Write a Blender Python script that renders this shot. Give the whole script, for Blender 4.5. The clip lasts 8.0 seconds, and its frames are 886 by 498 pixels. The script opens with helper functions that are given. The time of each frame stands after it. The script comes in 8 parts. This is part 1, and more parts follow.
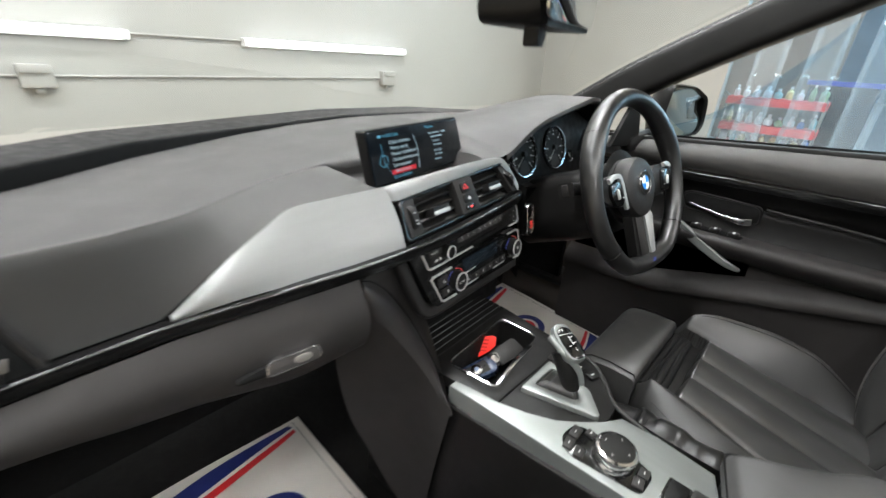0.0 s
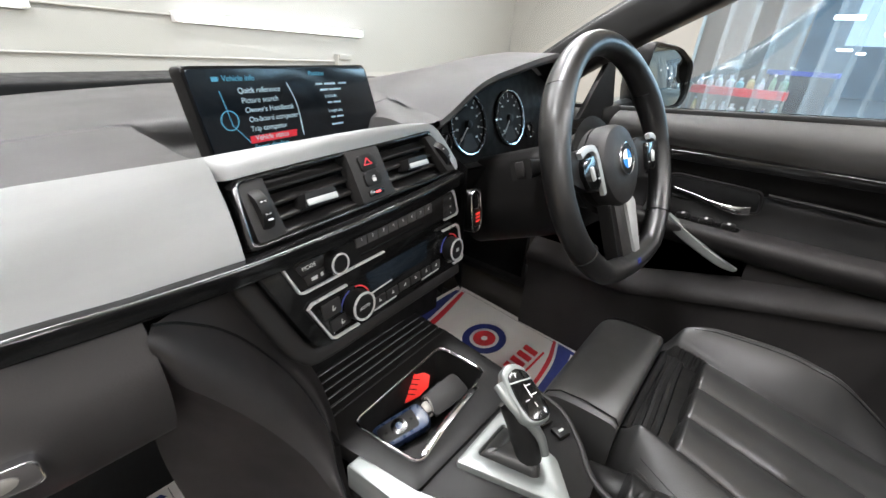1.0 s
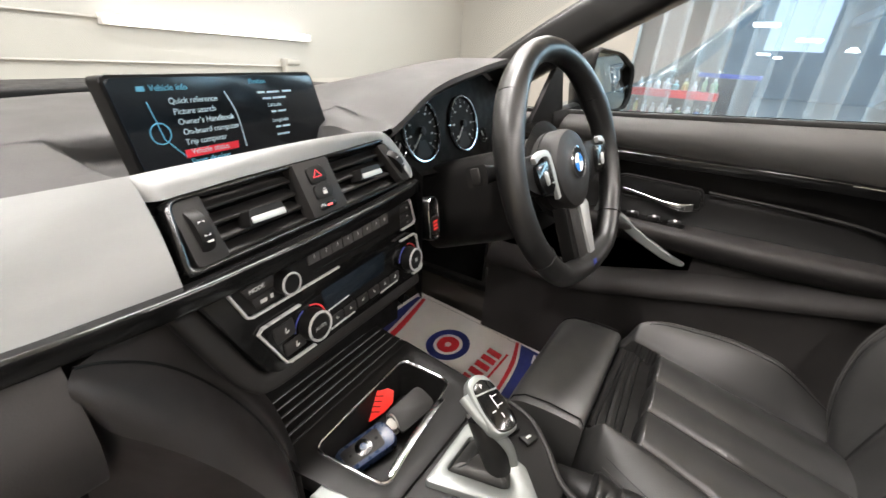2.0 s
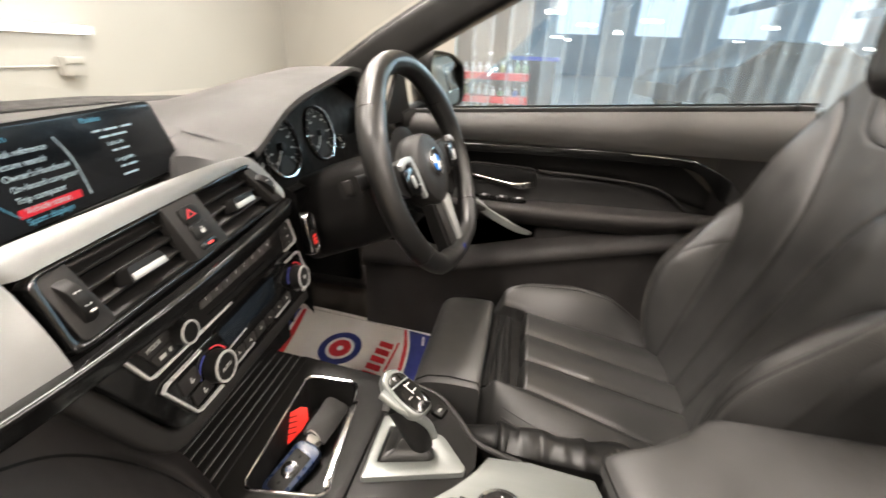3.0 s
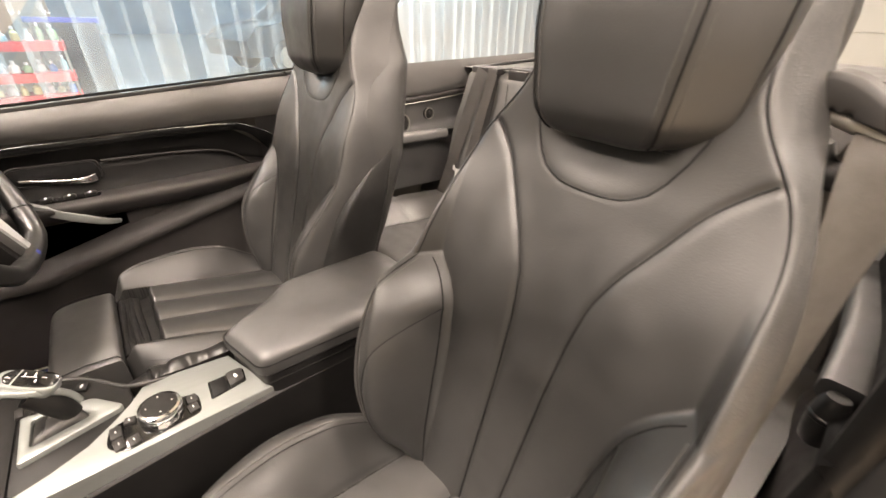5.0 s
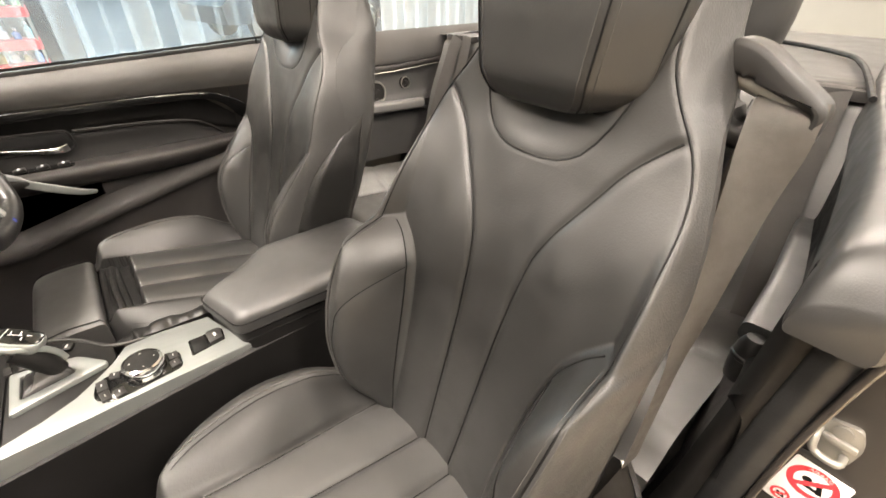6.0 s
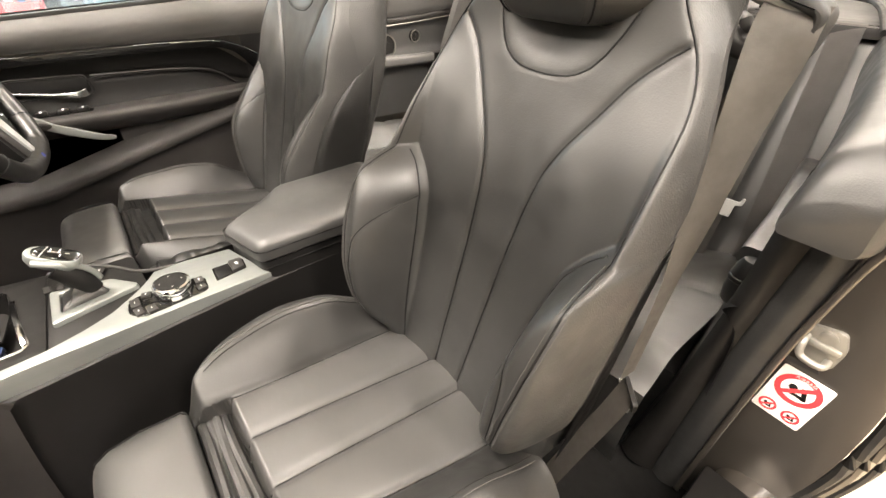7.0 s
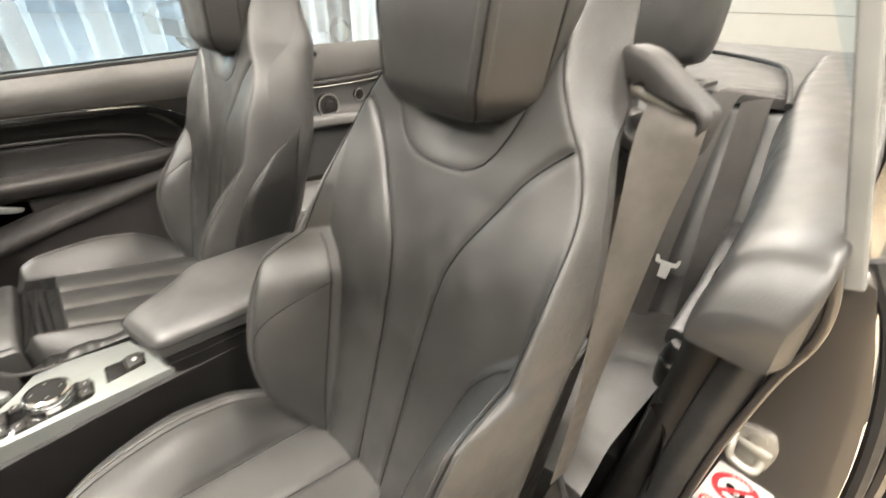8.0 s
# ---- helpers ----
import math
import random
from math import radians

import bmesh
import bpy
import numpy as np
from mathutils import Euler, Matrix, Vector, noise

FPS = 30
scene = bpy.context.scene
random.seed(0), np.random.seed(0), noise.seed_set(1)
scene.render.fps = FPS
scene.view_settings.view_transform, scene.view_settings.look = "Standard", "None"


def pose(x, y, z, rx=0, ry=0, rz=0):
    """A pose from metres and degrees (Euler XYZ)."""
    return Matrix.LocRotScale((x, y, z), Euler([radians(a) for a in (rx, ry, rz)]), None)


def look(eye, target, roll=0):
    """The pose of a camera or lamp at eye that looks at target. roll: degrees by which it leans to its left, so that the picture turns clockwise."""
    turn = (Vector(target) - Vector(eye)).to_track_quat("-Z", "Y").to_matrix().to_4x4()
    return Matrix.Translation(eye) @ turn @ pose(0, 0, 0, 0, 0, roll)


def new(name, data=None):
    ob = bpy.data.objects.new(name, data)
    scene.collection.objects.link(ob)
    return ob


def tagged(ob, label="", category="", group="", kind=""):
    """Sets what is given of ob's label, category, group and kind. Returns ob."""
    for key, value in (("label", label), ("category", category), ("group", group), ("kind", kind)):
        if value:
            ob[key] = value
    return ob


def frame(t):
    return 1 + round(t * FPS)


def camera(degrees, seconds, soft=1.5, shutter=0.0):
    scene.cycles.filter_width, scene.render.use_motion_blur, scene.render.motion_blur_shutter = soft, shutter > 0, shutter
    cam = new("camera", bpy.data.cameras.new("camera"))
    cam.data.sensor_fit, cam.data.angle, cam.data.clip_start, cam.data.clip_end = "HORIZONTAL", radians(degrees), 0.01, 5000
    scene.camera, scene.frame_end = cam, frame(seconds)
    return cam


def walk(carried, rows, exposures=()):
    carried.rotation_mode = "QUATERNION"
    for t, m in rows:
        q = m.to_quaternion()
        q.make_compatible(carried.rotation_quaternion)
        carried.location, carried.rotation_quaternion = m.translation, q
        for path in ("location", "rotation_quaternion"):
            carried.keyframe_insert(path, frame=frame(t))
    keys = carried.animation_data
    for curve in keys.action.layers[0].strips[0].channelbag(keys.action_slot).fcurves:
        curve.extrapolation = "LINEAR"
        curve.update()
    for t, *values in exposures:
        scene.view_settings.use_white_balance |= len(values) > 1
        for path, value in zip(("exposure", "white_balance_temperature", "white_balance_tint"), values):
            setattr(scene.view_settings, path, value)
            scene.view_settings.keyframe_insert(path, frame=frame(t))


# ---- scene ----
cam = camera(94.2, 8.0, soft=1.5, shutter=0.4)
PATH = [
    (0, (-0.44, -0.075, 1.039), (0.916, 1.129, 0.195), 3.3),
    (0.3, (-0.327, -0.038, 1.0), (1.064, 1.113, 0.139), 3.6),
    (0.5, (-0.28, -0.028, 0.993), (1.126, 1.095, 0.119), 3.8),
    (0.6, (-0.266, -0.02, 0.985), (1.147, 1.101, 0.12), 3.7),
    (1, (-0.227, 0.001, 0.962), (1.208, 1.093, 0.097), 4.0),
    (1.2, (-0.219, 0.003, 0.961), (1.227, 1.083, 0.099), 4.0),
    (2.3, (-0.214, 0.013, 0.97), (1.405, 0.846, 0.142), 3.6),
    (2.5, (-0.22, 0.017, 0.976), (1.447, 0.753, 0.152), 3.2),
    (3, (-0.256, 0.022, 1.0), (1.522, 0.35, 0.145), 2.4),
    (3.5, (-0.295, 0.025, 1.027), (1.471, -0.226, 0.123), 1.1),
    (4, (-0.346, -0.017, 1.032), (1.265, -0.77, 0.115), 0.2),
    (4.5, (-0.438, -0.043, 1.059), (1.007, -1.054, 0.116), 0.7),
    (4.7, (-0.493, -0.054, 1.066), (0.912, -1.112, 0.113), 0.7),
    (5.8, (-0.614, -0.066, 1.08), (0.671, -1.179, 0.026), 1.4),
    (6, (-0.616, -0.065, 1.077), (0.658, -1.162, -0.006), 1.2),
    (6.5, (-0.638, -0.042, 1.048), (0.607, -1.084, -0.119), 1.1),
    (7, (-0.662, -0.016, 1.031), (0.577, -1.051, -0.149), 1.3),
    (7.5, (-0.664, -0.033, 1.033), (0.586, -1.112, -0.096), 1.4),
    (8, (-0.659, -0.136, 1.073), (0.575, -1.32, 0.035), 1.4),
]
import functools
EXPOSURES = [(0.0, -0.42, 5950, 9), (0.6, -0.30, 5970, 11), (1.2, -0.20, 6000, 13), (2.3, -0.12, 6550, 14), (3.0, -0.02, 6850, 15), (3.8, 0.28, 7250, 20), (4.6, 0.44, 7450, 21), (6.0, 0.56, 7050, 15), (7.0, 0.68, 7000, 14), (8.0, 0.72, 6700, 11)]
walk(cam, [(t, look(eye, target, roll)) for t, eye, target, roll in PATH], EXPOSURES)

# ---- world and light ----
world = bpy.data.worlds.new("hall_daylight")
scene.world = world
world.use_nodes = True
_sky = world.node_tree.nodes.new("ShaderNodeTexSky")
_sky.sky_type = "NISHITA"
_sky.sun_disc = False
_sky.sun_elevation, _sky.sun_rotation = radians(35), radians(110)
world.node_tree.links.new(_sky.outputs[0], world.node_tree.nodes["Background"].inputs[0])
world.node_tree.nodes["Background"].inputs[1].default_value = 0.10

# assumed, unseen ceiling battens, some added to brighten walls (their tubes hang there too)
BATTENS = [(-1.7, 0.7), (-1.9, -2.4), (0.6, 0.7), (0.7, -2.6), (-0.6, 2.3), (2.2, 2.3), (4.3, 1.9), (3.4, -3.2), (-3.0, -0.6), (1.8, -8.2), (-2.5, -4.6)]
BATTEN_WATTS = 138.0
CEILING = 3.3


def strip_lamp(name, m, length, width, watts, colour, spread=180):
    lamp = bpy.data.lights.new(name, "AREA")
    lamp.shape, lamp.size, lamp.size_y, lamp.energy, lamp.color = "RECTANGLE", length, width, watts, colour
    lamp.spread = radians(spread)
    ob = new(name, lamp)
    ob.matrix_world = m
    return ob


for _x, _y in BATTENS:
    strip_lamp("unseen_batten_light", pose(_x, _y, CEILING - 0.16), 1.7, 0.30, BATTEN_WATTS, (1.0, 0.95, 0.87), 165)
# area lamp beyond the strip curtain, standing in for the hall's daylight
strip_lamp("hall_light", pose(7.4, -3.0, 3.6, 0, 62, 0), 3.0, 8.0, 1000.0, (0.64, 0.90, 1.0))
# unseen lamp added under the hall roof to brighten the hall
strip_lamp("hall_fill_light", pose(18.0, -7.0, 8.6), 22.0, 30.0, 950.0, (0.66, 0.90, 1.0))
# the two tubes on the wall in front of the car
for _x in (-0.47, 2.06):
    strip_lamp("wall_tube_light", pose(_x, 3.60, 1.045, -90, 0, 0), 1.6, 0.05, 2.2, (1.0, 0.97, 0.92))

# ---- materials ----
def shader(name):
    m = bpy.data.materials.new(name)
    m.use_nodes = True
    return m, m.node_tree, m.node_tree.nodes["Principled BSDF"]


def _texture(tree, kind, scale, detail=2.0, stretch=(1, 1, 1)):
    coord = tree.nodes.new("ShaderNodeTexCoord")
    place = tree.nodes.new("ShaderNodeMapping")
    place.inputs["Scale"].default_value = stretch
    tex = tree.nodes.new("ShaderNodeTexVoronoi" if kind == "cell" else "ShaderNodeTexNoise")
    tex.inputs["Scale"].default_value = scale
    if kind != "cell":
        tex.inputs["Detail"].default_value = detail
    tree.links.new(coord.outputs["Object"], place.inputs[0])
    tree.links.new(place.outputs[0], tex.inputs["Vector"])
    return tex.outputs["Distance"] if kind == "cell" else tex.outputs[0]


def surface(name, base, rough, metal=0.0, grain=0.0, grain_scale=900.0, kind="noise", mottle=0.12, mottle_scale=9.0,
            stretch=(1, 1, 1), coat=0.0, tint=None, wrinkle=0.0, wrinkle_scale=40.0, rough_var=0.08, sheen=0.0, specular=0.5):
    """A surface whose colour and gloss vary at a large and a small scale, with a fine relief."""
    m, tree, b = shader(name)
    lo = [c * (1 - mottle) for c in base]
    hi = tint or [min(1.0, c * (1 + mottle)) for c in base]
    wide = _texture(tree, "noise", mottle_scale, 5.0, stretch)
    ramp = tree.nodes.new("ShaderNodeValToRGB")
    ramp.color_ramp.elements[0].position, ramp.color_ramp.elements[1].position = 0.32, 0.68
    ramp.color_ramp.elements[0].color, ramp.color_ramp.elements[1].color = (*lo, 1), (*hi, 1)
    tree.links.new(wide, ramp.inputs[0])
    tree.links.new(ramp.outputs[0], b.inputs["Base Color"])
    span = tree.nodes.new("ShaderNodeMapRange")
    span.inputs["From Min"].default_value, span.inputs["From Max"].default_value = 0.3, 0.7
    span.inputs["To Min"].default_value, span.inputs["To Max"].default_value = max(0.02, rough - rough_var), min(1, rough + rough_var)
    tree.links.new(_texture(tree, "noise", mottle_scale * 3.1, 4.0, stretch), span.inputs[0])
    tree.links.new(span.outputs[0], b.inputs["Roughness"])
    b.inputs["Metallic"].default_value = metal
    b.inputs["Coat Weight"].default_value = coat
    b.inputs["Coat Roughness"].default_value = 0.05
    b.inputs["Sheen Weight"].default_value = sheen
    b.inputs["Specular IOR Level"].default_value = specular
    last = None
    for amount, scale, what, dist in ((wrinkle, wrinkle_scale, "noise", 0.004), (grain, grain_scale, kind, 0.0006)):
        if amount:
            bump = tree.nodes.new("ShaderNodeBump")
            bump.inputs["Strength"].default_value, bump.inputs["Distance"].default_value = amount, dist
            tree.links.new(_texture(tree, what, scale, 3.0, stretch), bump.inputs["Height"])
            if last:
                tree.links.new(last, bump.inputs["Normal"])
            last = bump.outputs[0]
    if last:
        tree.links.new(last, b.inputs["Normal"])
    return m


def glowing(name, colour, strength):
    m, tree, b = shader(name)
    b.inputs["Base Color"].default_value = (*colour, 1)
    b.inputs["Emission Color"].default_value = (*colour, 1)
    b.inputs["Emission Strength"].default_value = strength
    return m


def pane_glass(name, tint, gloss=1.0, haze=0.0):
    """Thin clear sheet: light passes straight through, tinted, under a Fresnel gloss."""
    m = bpy.data.materials.new(name)
    m.use_nodes = True
    tree = m.node_tree
    tree.nodes.remove(tree.nodes["Principled BSDF"])
    out = tree.nodes["Material Output"]
    clear, shine, mix, facing, power, fres = (tree.nodes.new("ShaderNode" + k) for k in ("BsdfTransparent", "BsdfGlossy", "MixShader", "LayerWeight", "Math", "Math"))
    clear.inputs[0].default_value = (*tint, 1)
    shine.inputs["Roughness"].default_value = 0.02
    facing.inputs["Blend"].default_value = 0.5
    power.operation, fres.operation = "POWER", "MULTIPLY_ADD"
    power.inputs[1].default_value, fres.inputs[1].default_value, fres.inputs[2].default_value = 5.0, 0.85 * gloss, 0.045 * gloss
    tree.links.new(facing.outputs["Facing"], power.inputs[0])
    tree.links.new(power.outputs[0], fres.inputs[0])
    tree.links.new(fres.outputs[0], mix.inputs[0])
    first = clear.outputs[0]
    if haze:
        milk, blend = tree.nodes.new("ShaderNodeBsdfDiffuse"), tree.nodes.new("ShaderNodeMixShader")
        milk.inputs[0].default_value = (0.75, 0.78, 0.8, 1)
        blend.inputs[0].default_value = haze
        tree.links.new(clear.outputs[0], blend.inputs[1])
        tree.links.new(milk.outputs[0], blend.inputs[2])
        first = blend.outputs[0]
    tree.links.new(first, mix.inputs[1])
    tree.links.new(shine.outputs[0], mix.inputs[2])
    tree.links.new(mix.outputs[0], out.inputs[0])
    return m


M = dict(
    leather=surface("black_leather", (0.0150, 0.0148, 0.0143), 0.44, grain=0.15, grain_scale=520, kind="cell", mottle=0.25, mottle_scale=7, wrinkle=0.13, wrinkle_scale=24, rough_var=0.10, specular=0.56),
    worn=surface("worn_black_leather", (0.0190, 0.0188, 0.0184), 0.35, grain=0.08, grain_scale=520, kind="cell", mottle=0.2, mottle_scale=7, wrinkle=0.10, wrinkle_scale=26, rough_var=0.06, specular=0.8),
    # less worn leather; overhead light on bench and cushions is also in its base
    pale_matt=surface("matt_black_leather", (0.0360, 0.0353, 0.0343), 0.52, grain=0.07, grain_scale=520, kind="cell", mottle=0.18, mottle_scale=8, wrinkle=0.06, wrinkle_scale=26, rough_var=0.06, specular=0.75),
    grain=surface("coarse_grain_leather", (0.0210, 0.0206, 0.0200), 0.50, specular=0.50, grain=0.42, grain_scale=430, kind="cell", mottle=0.22, mottle_scale=12),
    sat=surface("worn_bolster_leather", (0.0135, 0.0132, 0.0128), 0.44, grain=0.08, grain_scale=520, kind="cell", mottle=0.2, mottle_scale=7, wrinkle=0.09, wrinkle_scale=22, rough_var=0.06, specular=0.75),
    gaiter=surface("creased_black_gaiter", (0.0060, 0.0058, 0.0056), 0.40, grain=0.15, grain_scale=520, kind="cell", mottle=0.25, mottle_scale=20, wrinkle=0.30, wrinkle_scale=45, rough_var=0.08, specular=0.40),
    rubbed=surface("rubbed_armrest_leather", (0.019, 0.0188, 0.0185), 0.48, grain=0.06, grain_scale=520, kind="cell", mottle=0.35, mottle_scale=7, wrinkle=0.04, wrinkle_scale=14, rough_var=0.11, specular=0.7),
    pad=surface("soft_grained_dash", (0.092, 0.0905, 0.0895), 0.55, grain=0.15, grain_scale=700, kind="cell", mottle=0.08, mottle_scale=6, rough_var=0.05),
    # paler copy of the dash padding: light on the side faces is in its colour
    litpad=surface("side_padding_lit", (0.150, 0.146, 0.141), 0.55, grain=0.18, grain_scale=700, kind="cell", mottle=0.08, mottle_scale=6, rough_var=0.05),
    glove=surface("grey_brown_moulding", (0.042, 0.0390, 0.0378), 0.55, specular=0.38, grain=0.12, grain_scale=800, kind="cell", mottle=0.10, mottle_scale=8),
    trim=surface("dark_moulded_plastic", (0.0060, 0.0057, 0.0055), 0.46, specular=0.22, grain=0.15, grain_scale=900, mottle=0.12, mottle_scale=15),
    lower=surface("grey_black_moulding", (0.0135, 0.0127, 0.0122), 0.52, specular=0.28, grain=0.12, grain_scale=800, kind="cell", mottle=0.12, mottle_scale=8),
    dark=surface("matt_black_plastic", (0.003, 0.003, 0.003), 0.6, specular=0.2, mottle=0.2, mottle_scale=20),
    gloss=surface("piano_black", (0.004, 0.004, 0.004), 0.14, coat=0.15, mottle=0.3, mottle_scale=30, rough_var=0.02),
    silver=surface("satin_aluminium", (0.37, 0.38, 0.374), 0.46, metal=0.5, grain=0.12, grain_scale=500, stretch=(0.08, 3, 3), mottle=0.05, mottle_scale=12, rough_var=0.05),
    rail=surface("satin_console_rail", (0.24, 0.254, 0.248), 0.44, metal=0.7, grain=0.12, grain_scale=500, stretch=(3, 0.08, 3), mottle=0.06, mottle_scale=12, rough_var=0.05),
    rimleather=surface("polished_wheel_leather", (0.0055, 0.0053, 0.0051), 0.38, mottle=0.25, mottle_scale=18, rough_var=0.07, specular=0.65, wrinkle=0.05, wrinkle_scale=30),
    bright=surface("bright_plated_plastic", (0.50, 0.50, 0.49), 0.30, metal=0.35, mottle=0.04, mottle_scale=40, rough_var=0.04),
    chrome=surface("chrome", (0.82, 0.82, 0.83), 0.12, metal=1.0, mottle=0.04, mottle_scale=40, rough_var=0.04),
    carpet=surface("black_carpet", (0.0024, 0.0023, 0.0022), 0.95, grain=1.0, grain_scale=1300, mottle=0.4, mottle_scale=25, sheen=0.05, specular=0.15),
    belt=surface("grey_webbing", (0.088, 0.080, 0.071), 0.68, grain=0.3, grain_scale=300, mottle=0.12, mottle_scale=30),
    webdark=surface("dark_grey_webbing", (0.050, 0.046, 0.043), 0.7, grain=0.3, grain_scale=300, mottle=0.08, mottle_scale=10),
    rubber=surface("black_rubber", (0.012, 0.012, 0.012), 0.5, grain=0.3, grain_scale=300, mottle=0.3, mottle_scale=20),
    glassedge=surface("grey_glass_edge", (0.10, 0.10, 0.095), 0.35, mottle=0.08, mottle_scale=20),
    paint=surface("metallic_grey_paint", (0.062, 0.055, 0.048), 0.30, metal=0.55, coat=1.0, mottle=0.03, mottle_scale=5, rough_var=0.015),
    screen=surface("dark_screen", (0.008, 0.012, 0.017), 0.16, mottle=0.2, mottle_scale=10, rough_var=0.02),
    paper=surface("white_paper", (0.80, 0.76, 0.71), 0.75, grain=0.2, grain_scale=300, mottle=0.05, mottle_scale=9, wrinkle=0.25, wrinkle_scale=18),
    blue=surface("print_blue", (0.020, 0.030, 0.16), 0.65, mottle=0.1, mottle_scale=20),
    red=surface("print_red", (0.62, 0.03, 0.04), 0.65, mottle=0.1, mottle_scale=20),
    tagred=surface("red_card", (0.80, 0.025, 0.015), 0.6, mottle=0.08, mottle_scale=60, wrinkle=0.3, wrinkle_scale=60),
    keyblue=surface("dark_blue_plastic", (0.012, 0.024, 0.060), 0.3, mottle=0.15, mottle_scale=40),
    white=surface("white_plastic", (0.75, 0.75, 0.74), 0.4, mottle=0.04, mottle_scale=12),
    steel=surface("zinc_steel", (0.25, 0.24, 0.22), 0.50, metal=0.7, mottle=0.05, mottle_scale=25, rough_var=0.04),
    thread=surface("grey_thread", (0.038, 0.036, 0.034), 0.7, mottle=0.1, mottle_scale=100),
    wall=surface("cream_wall_panel", (0.305, 0.299, 0.278), 0.5, grain=0.15, grain_scale=120, mottle=0.05, mottle_scale=1.2, wrinkle=0.04, wrinkle_scale=2.0),
    floor=surface("resin_floor", (0.34, 0.28, 0.20), 0.45, grain=0.5, grain_scale=90, mottle=0.22, mottle_scale=30),
    ceiling=surface("ceiling_board", (0.62, 0.60, 0.57), 0.8, grain=0.3, grain_scale=60, mottle=0.05, mottle_scale=2),
    brown=surface("brown_cladding", (0.30, 0.23, 0.18), 0.6, mottle=0.1, mottle_scale=2),
    hallwall=surface("hall_cladding", (0.30, 0.45, 0.58), 0.6, mottle=0.12, mottle_scale=0.8),
    hallfloor=surface("hall_floor", (0.30, 0.32, 0.33), 0.35, mottle=0.2, mottle_scale=1.5),
    cart=surface("red_steel_tray", (0.62, 0.025, 0.03), 0.4, mottle=0.1, mottle_scale=8),
    bin=surface("blue_plastic_bin", (0.03, 0.07, 0.40), 0.45, mottle=0.1, mottle_scale=8),
    carblack=surface("dark_blue_car_paint", (0.012, 0.016, 0.028), 0.25, coat=1.0, mottle=0.05, mottle_scale=3, rough_var=0.01),
    tube=glowing("lamp_tube", (1.0, 0.97, 0.92), 9.0),
    skylight=glowing("daylight_window", (0.76, 0.91, 1.0), 1.15),
    halllamp=glowing("hall_lamp", (1.0, 0.98, 0.92), 14.0),
    lit=glowing("lit_white_text", (0.55, 0.72, 0.80), 0.20),
    litdim=glowing("dim_screen_text", (0.50, 0.68, 0.78), 0.17),
    litred=glowing("lit_red_bar", (0.55, 0.015, 0.03), 0.55),
    litblue=glowing("lit_blue_line", (0.10, 0.35, 0.50), 0.35),
    litglow=glowing("red_button_light", (0.9, 0.05, 0.04), 0.5),
    ink=surface("white_marking", (0.45, 0.45, 0.44), 0.5, mottle=0.05, mottle_scale=50),
    glass=pane_glass("window_glass", (0.93, 0.955, 0.96), 1.0),
    sideglass=pane_glass("tinted_side_glass", (0.80, 0.89, 0.95), 0.15),
    pvc=pane_glass("clear_pvc", (0.88, 0.92, 0.94), 1.1, haze=0.15),
    pvcmilk=pane_glass("clouded_pvc", (0.80, 0.86, 0.89), 1.2, haze=0.28),
    # hazier copy of the PVC: light on the far strips is in its colour
    pvclit=pane_glass("cream_lit_pvc", (0.86, 0.87, 0.84), 1.1, haze=0.42),
    mirror=surface("dimming_mirror", (0.40, 0.42, 0.41), 0.02, metal=1.0, mottle=0.01, rough_var=0.0),
)


# ---- building blocks ----
def part(name, bm, material, parent=None, label="", sharp=38, recalc=True):
    """Links a bmesh as one mesh object, under a thing or a part."""
    mesh = bpy.data.meshes.new(name)
    if recalc:
        bmesh.ops.recalc_face_normals(bm, faces=bm.faces)
    for f in bm.faces:
        f.smooth = True
    bm.to_mesh(mesh)
    bm.free()
    mesh.set_sharp_from_angle(angle=radians(sharp))
    mesh.materials.append(M[material])
    ob = new(name, mesh)
    if parent is not None:
        ob.parent = parent
    if label:
        ob["label"] = label
    return ob


def thing(name, label, category, m=None, group="", kind=""):
    ob = tagged(new(name), label, category, group, kind)
    ob.empty_display_size = 0.1
    if m is not None:
        ob.matrix_world = m
    return ob


def single(name, bm, material, label, category, group="", kind="", sharp=38):
    return tagged(part(name, bm, material, sharp=sharp), label, category, group, kind)


def spline(pts, n):
    """n points along a Catmull-Rom curve through pts (tuples of any length)."""
    p = [np.array(q, float) for q in pts]
    p = [2 * p[0] - p[1]] + p + [2 * p[-1] - p[-2]]
    out = []
    for k in range(n):
        s = k / (n - 1) * (len(pts) - 1)
        i = min(int(s), len(pts) - 2)
        f = s - i
        a, b, c, d = p[i:i + 4]
        out.append(0.5 * (2 * b + (c - a) * f + (2 * a - 5 * b + 4 * c - d) * f * f + (3 * b - a - 3 * c + d) * f ** 3))
    return out


def ease(a, b, x):
    t = min(1.0, max(0.0, (x - a) / (b - a)))
    return t * t * (3 - 2 * t)


def lerp(table, x):
    """Straight lines through a table of (x, value)."""
    return float(np.interp(x, [r[0] for r in table], [r[1] for r in table]))


def rbox(size, r=0.004, m=None, seg=2):
    bm = bmesh.new()
    bmesh.ops.create_cube(bm, size=1.0)
    bmesh.ops.scale(bm, vec=size, verts=bm.verts)
    if r:
        bmesh.ops.bevel(bm, geom=bm.edges[:], offset=min(r, 0.49 * min(size)), segments=seg, profile=0.5, affect="EDGES")
    if m is not None:
        bm.transform(m)
    return bm


